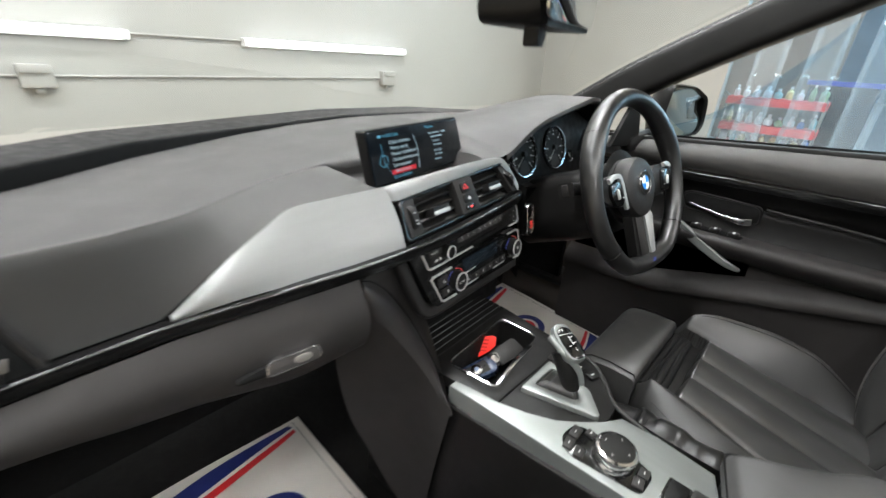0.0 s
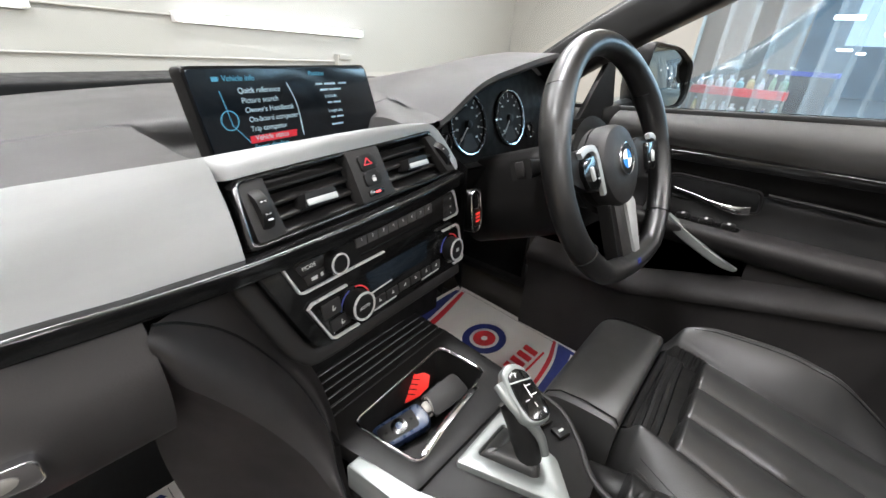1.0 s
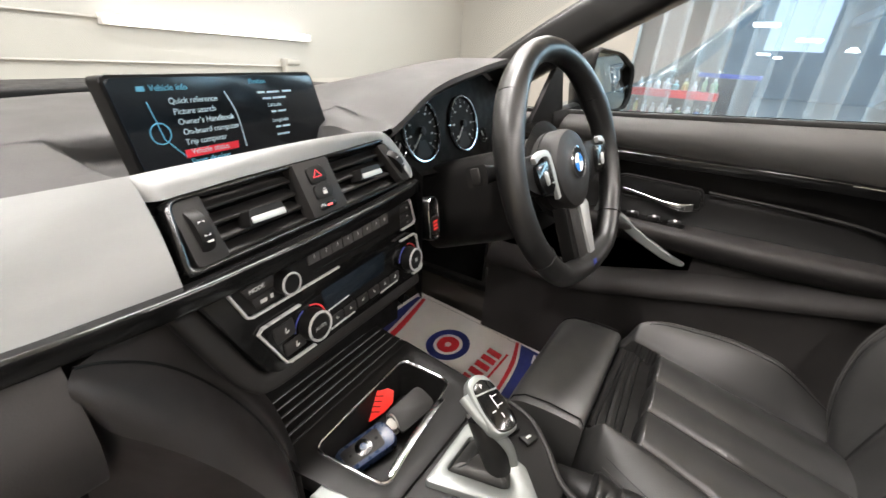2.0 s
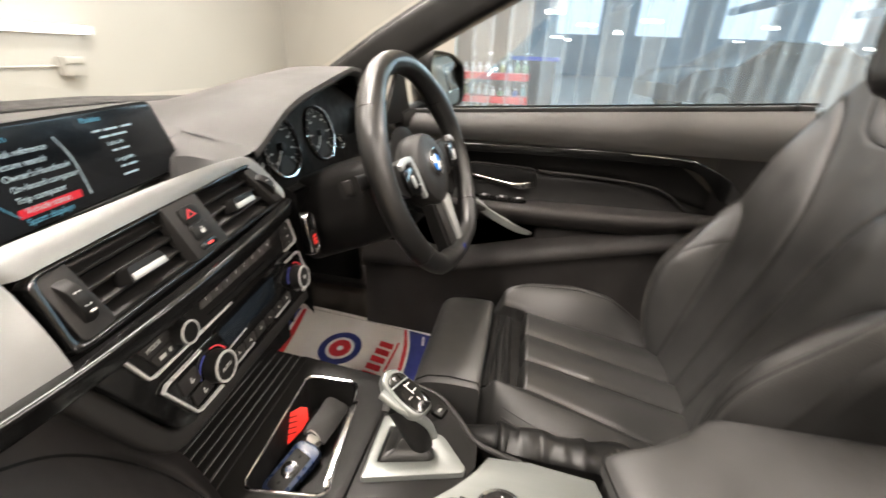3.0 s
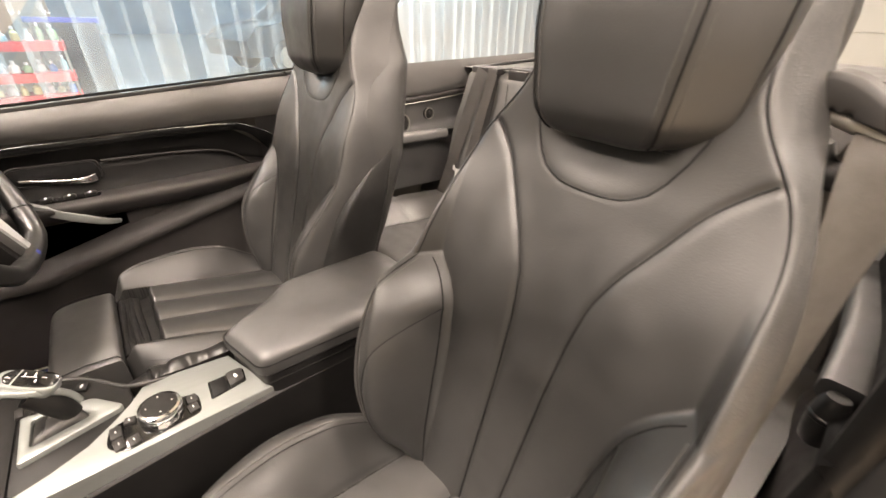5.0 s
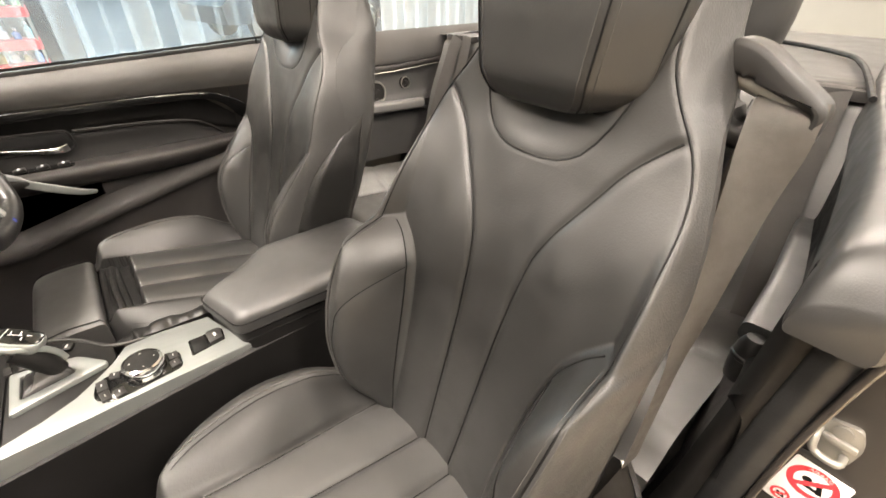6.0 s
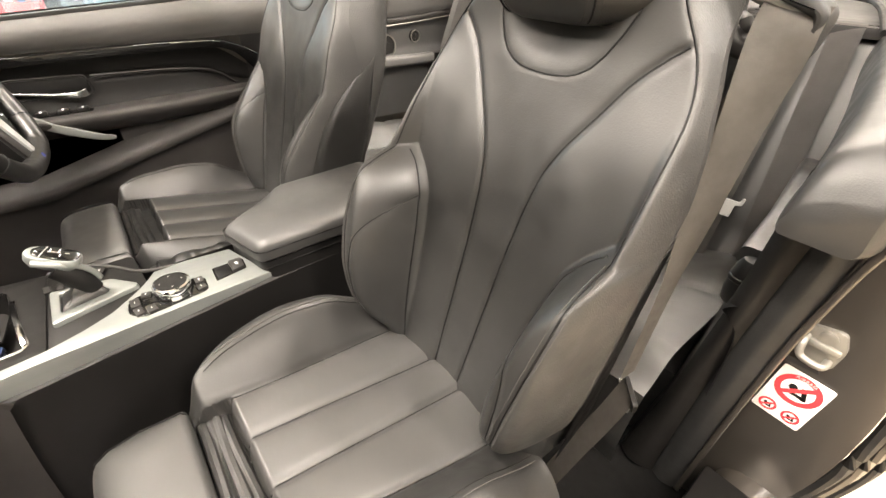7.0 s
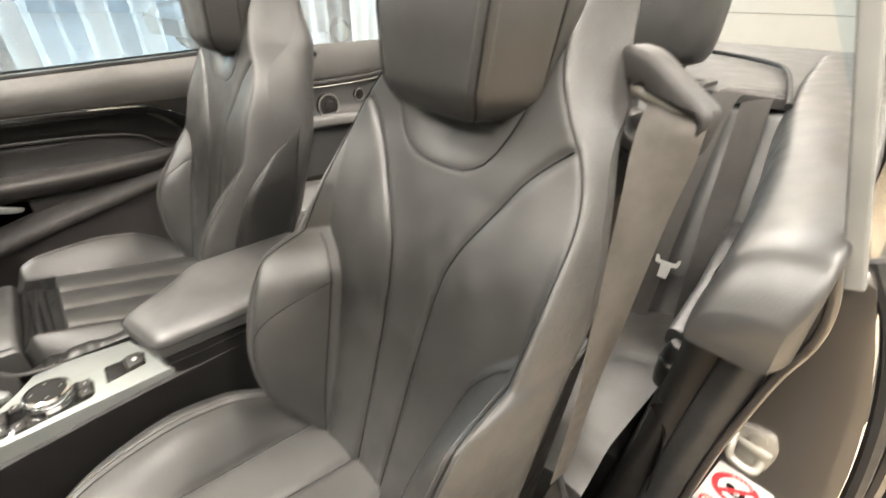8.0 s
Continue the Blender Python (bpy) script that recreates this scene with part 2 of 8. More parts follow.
def prism(outline, z0, z1, r=0.002, m=None, seg=2, hole=None):
    """A plate of an outline (x, y) between z0 and z1 with rounded edges; z0, z1: numbers or functions of (x, y)."""
    low = z0 if callable(z0) else lambda x, y: z0
    high = z1 if callable(z1) else lambda x, y: z1
    bm = bmesh.new()
    if hole is None:
        a = [bm.verts.new((x, y, low(x, y))) for x, y in outline]
        b = [bm.verts.new((x, y, high(x, y))) for x, y in outline]
        n = len(a)
        bm.faces.new(a[::-1])
        top = bm.faces.new(b)
        for i in range(n):
            bm.faces.new((a[i], a[(i + 1) % n], b[(i + 1) % n], b[i]))
        if r:
            bmesh.ops.bevel(bm, geom=list(top.edges), offset=r, segments=seg, profile=0.5, affect="EDGES")
    else:
        n = len(outline)
        rows = []
        for line, f in ((outline, low), (outline, high), (hole, high), (hole, low)):
            rows.append([bm.verts.new((x, y, f(x, y))) for x, y in line])
        for k in range(4):
            p, q = rows[k], rows[(k + 1) % 4]
            for i in range(n):
                bm.faces.new((p[i], p[(i + 1) % n], q[(i + 1) % n], q[i]))
        if r:
            rims = [e for e in bm.edges if all(v in rows[1] for v in e.verts) or all(v in rows[2] for v in e.verts)]
            bmesh.ops.bevel(bm, geom=rims, offset=r, segments=seg, profile=0.5, affect="EDGES")
    if m is not None:
        bm.transform(m)
    return bm


def rounded(corners, r, n=4):
    """A polygon with its corners rounded."""
    out = []
    k = len(corners)
    for i in range(k):
        a, b, c = (np.array(corners[(i + j - 1) % k], float) for j in range(3))
        u, v = (a - b), (c - b)
        d = min(r, 0.45 * np.linalg.norm(u), 0.45 * np.linalg.norm(v))
        p, q = b + u / np.linalg.norm(u) * d, b + v / np.linalg.norm(v) * d
        for j in range(n + 1):
            s = j / n
            out.append(tuple((1 - s) ** 2 * p + 2 * s * (1 - s) * b + s * s * q))
    return out


def loft(rings, closed=True, caps=True, m=None):
    bm = bmesh.new()
    rows = [[bm.verts.new(tuple(p)) for p in ring] for ring in rings]
    n = len(rows[0])
    for a, b in zip(rows, rows[1:]):
        for i in range(n if closed else n - 1):
            j = (i + 1) % n
            bm.faces.new((a[i], a[j], b[j], b[i]))
    if closed and caps:
        bm.faces.new(rows[0][::-1])
        bm.faces.new(rows[-1])
    if m is not None:
        bm.transform(m)
    return bm


def sweep(path, section, up=(0, 0, 1), m=None, closed=False):
    """Carries a closed section along a path. section: points (side, up), or a function of 0..1 that gives them."""
    pts = [Vector(p) for p in path]
    rings = []
    n = len(pts)
    for i, p in enumerate(pts):
        if closed:
            d = pts[(i + 1) % n] - pts[i - 1]
        else:
            d = pts[min(i + 1, n - 1)] - pts[max(i - 1, 0)]
        d.normalize()
        side = d.cross(Vector(up))
        side.normalize()
        top = side.cross(d)
        s = section(i / (n - 1)) if callable(section) else section
        rings.append([p + side * a + top * b for a, b in s])
    if closed:
        rings.append(rings[0])
        bm = loft(rings, caps=False, m=m)
        bmesh.ops.remove_doubles(bm, verts=bm.verts, dist=1e-6)
        return bm
    return loft(rings, m=m)


def circle(r, n=12, squash=1.0):
    return [(r * math.cos(2 * math.pi * k / n), squash * r * math.sin(2 * math.pi * k / n)) for k in range(n)]


def tube(path, r, n=8, up=(0, 0, 1), m=None, closed=False):
    return sweep(path, circle(r, n), up, m, closed)


def lathe(profile, n=32, m=None):
    """Turns (radius, height) about z; ends on the axis or not are both closed."""
    ring_shaped = profile[0][0] > 0.0005 and profile[-1][0] > 0.0005
    if ring_shaped:
        profile = list(profile) + [profile[0]]
    rings = [[(r * math.cos(2 * math.pi * k / n), r * math.sin(2 * math.pi * k / n), z) for k in range(n)] for r, z in ((max(r, 1e-4), z) for r, z in profile)]
    bm = loft(rings, caps=not ring_shaped, m=m)
    if ring_shaped:
        bmesh.ops.remove_doubles(bm, verts=bm.verts, dist=1e-6)
    return bm


def sheet(f, nu, nv, thick=0.004, m=None):
    """A surface f(u, v), u and v from 0 to 1, given a thickness behind it."""
    bm = bmesh.new()
    g = [[bm.verts.new(tuple(f(i / nu, j / nv))) for j in range(nv + 1)] for i in range(nu + 1)]
    for i in range(nu):
        for j in range(nv):
            bm.faces.new((g[i][j], g[i + 1][j], g[i + 1][j + 1], g[i][j + 1]))
    if thick:
        bmesh.ops.solidify(bm, geom=bm.faces[:], thickness=thick)
    if m is not None:
        bm.transform(m)
    return bm


def merged(*bms):
    out = bmesh.new()
    for b in bms:
        me = bpy.data.meshes.new("tmp")
        b.to_mesh(me)
        b.free()
        out.from_mesh(me)
        bpy.data.meshes.remove(me)
    return out


def lettering(name, words, size, m, material, parent, depth=0.0004, align="LEFT"):
    """Words in the built-in font, as a mesh."""
    curve = bpy.data.curves.new(name, "FONT")
    curve.body, curve.size, curve.extrude, curve.align_x = words, size, depth, align
    tmp = bpy.data.objects.new("tmp", curve)
    mesh = bpy.data.meshes.new_from_object(tmp)
    bpy.data.objects.remove(tmp)
    mesh.transform(m)
    mesh.materials.clear()
    mesh.materials.append(M[material])
    ob = new(name, mesh)
    ob.parent = parent
    return ob


def basis(origin, xdir, ydir):
    """A frame whose x runs along xdir and whose z stands off the face that xdir and ydir span."""
    x = Vector(xdir).normalized()
    z = x.cross(Vector(ydir)).normalized()
    y = z.cross(x)
    return Matrix.Translation(origin) @ Matrix((x, y, z)).transposed().to_4x4()

# ---- the bay: walls, floor, ceiling ----
NORTH, SOUTH, WEST, EAST = 3.7, -10.4, -3.8, 6.0
CURTAIN_END = 1.13            # where the white wall stops and the strip curtain begins


def setting(name, bm, material, label, category, sharp=38):
    return single(name, bm, material, label, category, kind="structure", sharp=sharp)


def slab(x0, x1, y0, y1, z0, z1, r=0.0):
    return rbox((x1 - x0, y1 - y0, z1 - z0), r, Matrix.Translation(((x0 + x1) / 2, (y0 + y1) / 2, (z0 + z1) / 2)))


setting("floor", slab(WEST - 0.2, EAST + 0.2, SOUTH - 0.2, NORTH + 0.2, -0.2, 0.0), "floor", "tan speckled resin floor of the valeting bay", "floor")
setting("wall_north", slab(WEST - 0.2, EAST + 0.2, NORTH, NORTH + 0.2, 0, CEILING), "wall", "cream wall with conduits and low lamps", "wall")
setting("wall_south", slab(WEST - 0.2, EAST + 0.2, SOUTH - 0.2, SOUTH, 0, CEILING), "wall", "cream wall at the rear of the bay", "wall")
setting("wall_west", slab(WEST - 0.2, WEST, SOUTH, NORTH, 0, CEILING), "wall", "cream side wall of the bay", "wall")
setting("wall_east", merged(slab(EAST, EAST + 0.2, CURTAIN_END, NORTH, 0, CEILING), slab(EAST, EAST + 0.2, SOUTH, CURTAIN_END, 2.9, CEILING)), "wall", "white wall with a wide doorway behind a strip curtain", "wall")
setting("ceiling", slab(WEST - 0.2, EAST + 0.2, SOUTH - 0.2, NORTH + 0.2, CEILING, CEILING + 0.15), "ceiling", "pale ceiling with fluorescent battens", "ceiling")

def wall_lamp(m, length, group):
    t = thing("wall_lamp", "lit white fluorescent tube in a slim batten on the wall", "lamp", m, group)
    part("housing", rbox((length + 0.06, 0.03, 0.07), 0.008, Matrix.Translation((0, 0.017, 0))), "white", t)
    part("tube", lathe([(0.0, -length / 2), (0.022, -length / 2 + 0.004), (0.026, -length / 2 + 0.03), (0.026, length / 2 - 0.03), (0.022, length / 2 - 0.004), (0.0, length / 2)], 16, pose(0, -0.03, 0, 0, 90, 0)), "tube", t, "glowing white tube")
    for s in (-1, 1):
        part("end_cap", rbox((0.035, 0.05, 0.06), 0.008, Matrix.Translation((s * (length / 2 + 0.012), -0.02, 0))), "white", t)
    return t


for _x in (-0.47, 2.06):
    wall_lamp(pose(_x, NORTH - 0.034, 1.065), 1.70, "wall lamps")
wall_lamp(pose(-2.1, SOUTH + 0.034, 1.45, 0, 0, 180), 1.70, "wall lamps")


def conduit(path, label):
    single("conduit", tube(path, 0.008, 8), "wall", label, "conduit")


conduit([(-3.7, NORTH - 0.012, 0.80), (2.62, NORTH - 0.012, 0.80)], "thin cream conduit along the wall below the lamps")
conduit([(-3.7, NORTH - 0.012, 1.075), (2.9, NORTH - 0.012, 1.075)], "thin cream conduit along the wall behind the lamps")
conduit([(-3.7, SOUTH + 0.012, 0.98), (3.0, SOUTH + 0.012, 0.98)], "thin cream conduit along the rear wall")


def junction_box(x, y, z, s):
    t = thing("junction_box", "cream plastic socket box on the wall conduit", "socket box", pose(x, y, z), "socket boxes")
    part("box", rbox((0.17, 0.07, 0.14), 0.012, Matrix.Translation((0, -s * 0.036, 0))), "wall", t)
    part("lid", rbox((0.15, 0.02, 0.05), 0.006, Matrix.Translation((0, -s * 0.078, 0.045))), "wall", t)
    part("gland", rbox((0.05, 0.04, 0.04), 0.01, Matrix.Translation((0.0, -s * 0.03, -0.085))), "wall", t)


junction_box(2.70, NORTH, 0.80, 1)
junction_box(-0.13, NORTH, 0.80, 1)
junction_box(-0.3, SOUTH, 1.00, -1)

# unseen glowing battens, added where the area lamps hang
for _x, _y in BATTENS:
    _t = thing("assumed_batten", "lit fluorescent batten under the ceiling", "lamp", pose(_x, _y, CEILING), "ceiling lamps")
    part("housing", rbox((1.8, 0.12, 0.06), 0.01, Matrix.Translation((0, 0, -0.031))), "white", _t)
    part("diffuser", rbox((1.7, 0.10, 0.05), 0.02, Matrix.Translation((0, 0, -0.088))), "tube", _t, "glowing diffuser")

# strip curtain in the doorway: overlapping clear strips, every one slightly curled and turned
_curtain = thing("strip_curtain", "hanging curtain of clear overlapping plastic strips", "curtain", pose(EAST + 0.1, 0, 0), kind="structure")
part("rail", rbox((0.05, CURTAIN_END - SOUTH, 0.06), 0.004, Matrix.Translation((0, (CURTAIN_END + SOUTH) / 2, 2.86))), "steel", _curtain, "steel hanging rail")
_rng = random.Random(4)
_kinds = []
for k in range(5):
    bow, lean = 0.012 + 0.006 * k, 0.010 * (k - 2)
    _kinds.append(lambda u, v, bow=bow, lean=lean: (bow * (4 * (u - 0.5) ** 2) + lean * (1 - v) * (u - 0.5), (u - 0.5) * 0.30, 0.03 + 2.80 * v))
_y, k = CURTAIN_END - 0.13, 0
_shared = []
for f in _kinds:
    ob = part("strip", sheet(f, 8, 3, 0.003), "pvcmilk" if len(_shared) % 2 else "pvc", _curtain)
    ob.location = (0.02 * (len(_shared) % 2), _y, 0)
    ob.visible_shadow = False
    _shared.append(ob)
    _y -= 0.245
while _y > SOUTH + 0.1:
    ob = new("strip", _shared[_rng.randrange(5)].data)
    ob.parent, ob.visible_shadow = _curtain, False
    ob.location = (0.02 * (k % 2) + _rng.uniform(-0.006, 0.006), _y, 0)
    ob.rotation_euler = (0, 0, _rng.uniform(-0.10, 0.10))
    # far strips take the paler copy, for the light they catch
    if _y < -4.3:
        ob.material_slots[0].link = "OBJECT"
        ob.material_slots[0].material = M["pvclit"]
    _y -= 0.245 + _rng.uniform(-0.02, 0.01)
    k += 1

# ---- the hall beyond the curtain ----
setting("ground", slab(EAST + 0.2, 40, -40, 22, -0.2, -0.01), "hallfloor", "grey workshop hall floor", "floor")
_hall = thing("hall_shell", "blue grey hall wall with tall bright windows", "wall", kind="structure")
part("cladding", slab(33.0, 33.4, -40, 22, 0, 11), "hallwall", _hall)
part("roof_deck", slab(EAST + 0.2, 40, -40, 22, 9.0, 9.2), "hallwall", _hall)
for n in range(9):
    part("window_pane", slab(32.94, 32.98, -30 + n * 5.2, -27.2 + n * 5.2, 2.6, 7.5), "skylight", _hall, "bright daylit window")
for n in range(6):
    part("roof_beam", slab(EAST + 0.3, 33, -26 + n * 7.0, -25.7 + n * 7.0, 3.9, 4.3, 0.02), "hallwall", _hall, "pale steel roof beam")
setting("backdrop", slab(8.4, 8.7, 0.14, 3.4, 0, 4.6), "brown", "brown cladded column in the hall beyond the curtain", "column")
for n in range(46):
    _x, _y = 14 + 17 * _rng.random(), -20 + 30 * _rng.random()
    single("hall_lamp", rbox((0.20, 0.25 + 0.55 * _rng.random(), 0.10), 0.03, Matrix.Translation((_x, _y, 1.75 + 0.9 * _rng.random()))), "halllamp", "distant lit hall lamp", "lamp", "hall lamps")

# red trolley with bottles
def trolley(m):
    t = thing("service_trolley", "red steel trolley with shelves full of cleaning bottles", "trolley", m)
    for z in (0.10, 0.36, 0.71):
        part("tray", prism(rounded([(-0.25, -0.56), (0.25, -0.56), (0.25, 0.56), (-0.25, 0.56)], 0.04), z - 0.05, z + 0.05, 0.006), "cart", t)
    for x in (-0.23, 0.23):
        for y in (-0.54, 0.54):
            part("post", rbox((0.025, 0.025, 0.72), 0.004, Matrix.Translation((x, y, 0.42))), "steel", t)
            part("castor", lathe([(0.0, -0.010), (0.022, -0.010), (0.028, 0), (0.022, 0.010), (0.0, 0.010)], 16, pose(x, y, 0.028, 90, 0, 0)), "rubber", t)
    part("push_handle", tube(spline([(-0.2, 0.56, 0.73), (-0.2, 0.68, 0.80), (0.2, 0.68, 0.80), (0.2, 0.56, 0.73)], 16), 0.012, 8), "steel", t)
    return t


TROLLEY = pose(7.1, 0.64, 0.0)
trolley(TROLLEY)
for _n, _c in (("bottle_white", (0.7, 0.72, 0.72)), ("bottle_teal", (0.22, 0.42, 0.44)), ("bottle_blue", (0.06, 0.16, 0.45)), ("bottle_green", (0.22, 0.34, 0.20)), ("bottle_yellow", (0.55, 0.50, 0.25))):
    M[_n] = surface(_n, _c, 0.35, mottle=0.08, mottle_scale=20)
_rng = random.Random(9)
for z in (0.151, 0.411, 0.761):
    for n in range(9):
        mat_name = _rng.choice(["bottle_white", "bottle_white", "bottle_teal", "bottle_blue", "bottle_green", "bottle_yellow"])
        h, r = _rng.uniform(0.09, 0.17), _rng.uniform(0.030, 0.052)
        t = thing("bottle", {"bottle_white": "white", "bottle_teal": "teal", "bottle_blue": "blue", "bottle_green": "green", "bottle_yellow": "yellow"}[mat_name] + " plastic cleaning bottle standing on the trolley", "bottle",
                  TROLLEY @ pose(_rng.uniform(-0.12, 0.05), -0.48 + n * 0.12, z), "bottles")
        part("body", lathe([(0, 0), (r, 0.004), (r, h * 0.7), (r * 0.4, h * 0.88), (r * 0.36, h)], 14), mat_name, t)
        part("cap", lathe([(r * 0.45, h - 0.002), (r * 0.45, h + 0.03), (0, h + 0.032)], 10), "white", t)
_t = thing("storage_bin", "blue plastic bin with an open lid beside the trolley", "bin", pose(7.75, 0.02, 0))
part("body", prism(rounded([(-0.28, -0.36), (0.28, -0.36), (0.28, 0.36), (-0.28, 0.36)], 0.06), 0, 0.96, 0.02), "carblack", _t, "dark bin body")
part("lid", prism(rounded([(-0.30, -0.40), (0.30, -0.40), (0.30, 0.40), (-0.30, 0.40)], 0.06), 0.96, 1.02, 0.02), "bin", _t)


def parked_car(m, material, label):
    t = thing("parked_car", label, "car", m, "parked cars")
    side = [(-2.2, 0.35), (-2.25, 0.75), (-2.0, 0.98), (-1.4, 1.05), (-0.8, 1.42), (0.5, 1.45), (1.2, 1.0), (2.0, 0.88), (2.25, 0.65), (2.2, 0.35)]
    rings = []
    for x, k in ((-0.88, 0.94), (-0.9, 1.0), (-0.75, 1.01), (0.75, 1.01), (0.9, 1.0), (0.88, 0.94)):
        rings.append([(x * (0.82 if z > 1.1 else 1), y * k, z) for y, z in side])
    part("body", loft(rings), material, t)
    for s in (-1, 1):
        part("window", prism(rounded([(-1.2, 1.03), (-0.75, 1.36), (0.45, 1.39), (0.95, 1.03)], 0.08), 0, 0.01, 0.002, Matrix(((0, 0, s, s * 0.86), (1, 0, 0, 0), (0, 1, 0, 0), (0, 0, 0, 1)))), "gloss", t)
        for y in (-1.35, 1.4):
            w = part("wheel", lathe([(0, -0.1), (0.2, -0.1), (0.32, -0.08), (0.33, 0.08), (0.2, 0.1), (0, 0.1)], 24, pose(s * 0.82, y, 0.33, 0, 90, 0)), "rubber", t)
            part("rim", lathe([(0, -0.01), (0.2, -0.012), (0.21, 0.012), (0, 0.02)], 20, pose(s * 0.925, y, 0.33, 0, 90 * s, 0)), "steel", w)
    return t


parked_car(pose(10.0, -4.6, 0, 0, 0, 12), "carblack", "dark blue car parked in the hall beyond the curtain")
parked_car(pose(13.5, -9.5, 0, 0, 0, 80), "carblack", "dark car parked further back in the hall")

# ---- the car: floor pan, body and screen frame ----
CX = 0.03                                  # the car's centre line


def body_shell():
    t = thing("convertible_car", "dark metallic grey convertible body with the roof folded away", "car")
    part("floor_pan", slab(-0.74, 0.80, -1.05, 1.05, 0.14, 0.235, 0.01), "carpet", t, "black carpeted floor")
    part("bulkhead", merged(slab(-0.74, 0.80, 0.80, 0.83, 0.20, 0.86), slab(-0.745, -0.725, 0.46, 0.82, 0.235, 0.84), slab(0.765, 0.785, 0.46, 0.82, 0.235, 0.84)), "carpet", t, "black carpeted bulkhead")
    # sills on both sides
    for s in (-1, 1):
        x = CX + s * 0.80
        part("sill", sweep([(x, 0.95, 0.28), (x, 0.2, 0.27), (x, -0.62, 0.28)], rounded([(-0.09, -0.10), (0.09, -0.10), (0.07, 0.09), (-0.07, 0.09)], 0.04)), "paint", t)
        part("sill_cover", slab(*sorted((x - s * 0.09, x + s * 0.02)), -0.56, 0.75, 0.355, 0.375, 0.006), "trim", t, "black plastic sill cover")
        # front wing and rear quarter, outer skin
        part("front_wing", sheet(lambda u, v, s=s: (CX + s * (0.60 + 0.31 * math.sin(v * math.pi / 2) ** 0.7), 0.62 + 1.75 * u, 0.865 - 0.62 * (1 - math.cos(v * math.pi / 2)) - 0.30 * u), 20, 10, 0.012), "paint", t)
    part("bonnet", sheet(lambda u, v: (CX + 1.24 * (v - 0.5) * (1 - 0.12 * u * u), 0.93 + 1.5 * u, 0.800 - 0.25 * u ** 1.1 - 0.05 * (2 * v - 1) ** 2), 20, 16, 0.008), "paint", t, "dark grey bonnet reflecting the wall")
    part("cowl", sweep([(-0.74, 0.60, 0.866), (-0.44, 0.695, 0.882), (-0.31, 0.765, 0.885), (-0.11, 0.835, 0.881), (0.175, 0.885, 0.884), (0.45, 0.86, 0.882), (0.76, 0.74, 0.868)], rounded([(-0.06, -0.04), (0.05, -0.04), (0.05, 0.012), (-0.06, 0.014)], 0.008)), "dark", t, "black cowl below the windscreen")
    # rear quarter skins
    for s in (-1, 1):
        part("rear_quarter", sheet(lambda u, v, s=s: (CX + s * (0.705 + (0.110 + 0.07 * ease(0.1, 0.6, u)) * math.sin(min(1, v * 1.25) * math.pi / 2) ** 0.8), -0.64 - 1.75 * u, 0.925 - 0.60 * v + 0.02 * u - 0.10 * u * u), 18, 10, 0.012), "paint", t)
    part("boot_lid", sheet(lambda u, v: (CX + 1.36 * (v - 0.5), -1.95 - 0.55 * u, 0.955 - 0.06 * u - 0.03 * (2 * v - 1) ** 2), 10, 14, 0.01), "paint", t)
    # closed nose and tail
    part("front_bumper", sheet(lambda u, v: (CX + 1.80 * (u - 0.5), 2.43 + 0.10 * math.sin(math.pi * (0.15 + 0.75 * v)) - 0.30 * abs(2 * u - 1) ** 3.5, 0.560 - 0.34 * v - 0.03 * (2 * u - 1) ** 2), 28, 14, 0.012), "paint", t)
    part("rear_bumper", sheet(lambda u, v: (CX + 1.76 * (0.5 - u), -2.48 - 0.08 * math.sin(math.pi * (0.1 + 0.75 * v)) + 0.24 * abs(2 * u - 1) ** 3.5, 0.892 - 0.62 * v - 0.03 * (2 * u - 1) ** 2), 28, 14, 0.012), "paint", t)
    for s in (-1, 1):
        for y in (1.42, -1.39):
            w = part("wheel", lathe([(0.22, -0.11), (0.30, -0.11), (0.33, -0.08), (0.33, 0.08), (0.30, 0.11), (0.22, 0.11)], 32, pose(CX + s * 0.78, y, 0.33, 0, 90, 0)), "rubber", t)
            part("rim", lathe([(0.0, -0.03), (0.08, -0.02), (0.20, -0.06), (0.225, -0.08), (0.225, 0.08), (0.0, 0.06)], 24, pose(CX + s * 0.80, y, 0.33, 0, -90 * s, 0)), "steel", w)
    return t


BODY = body_shell()


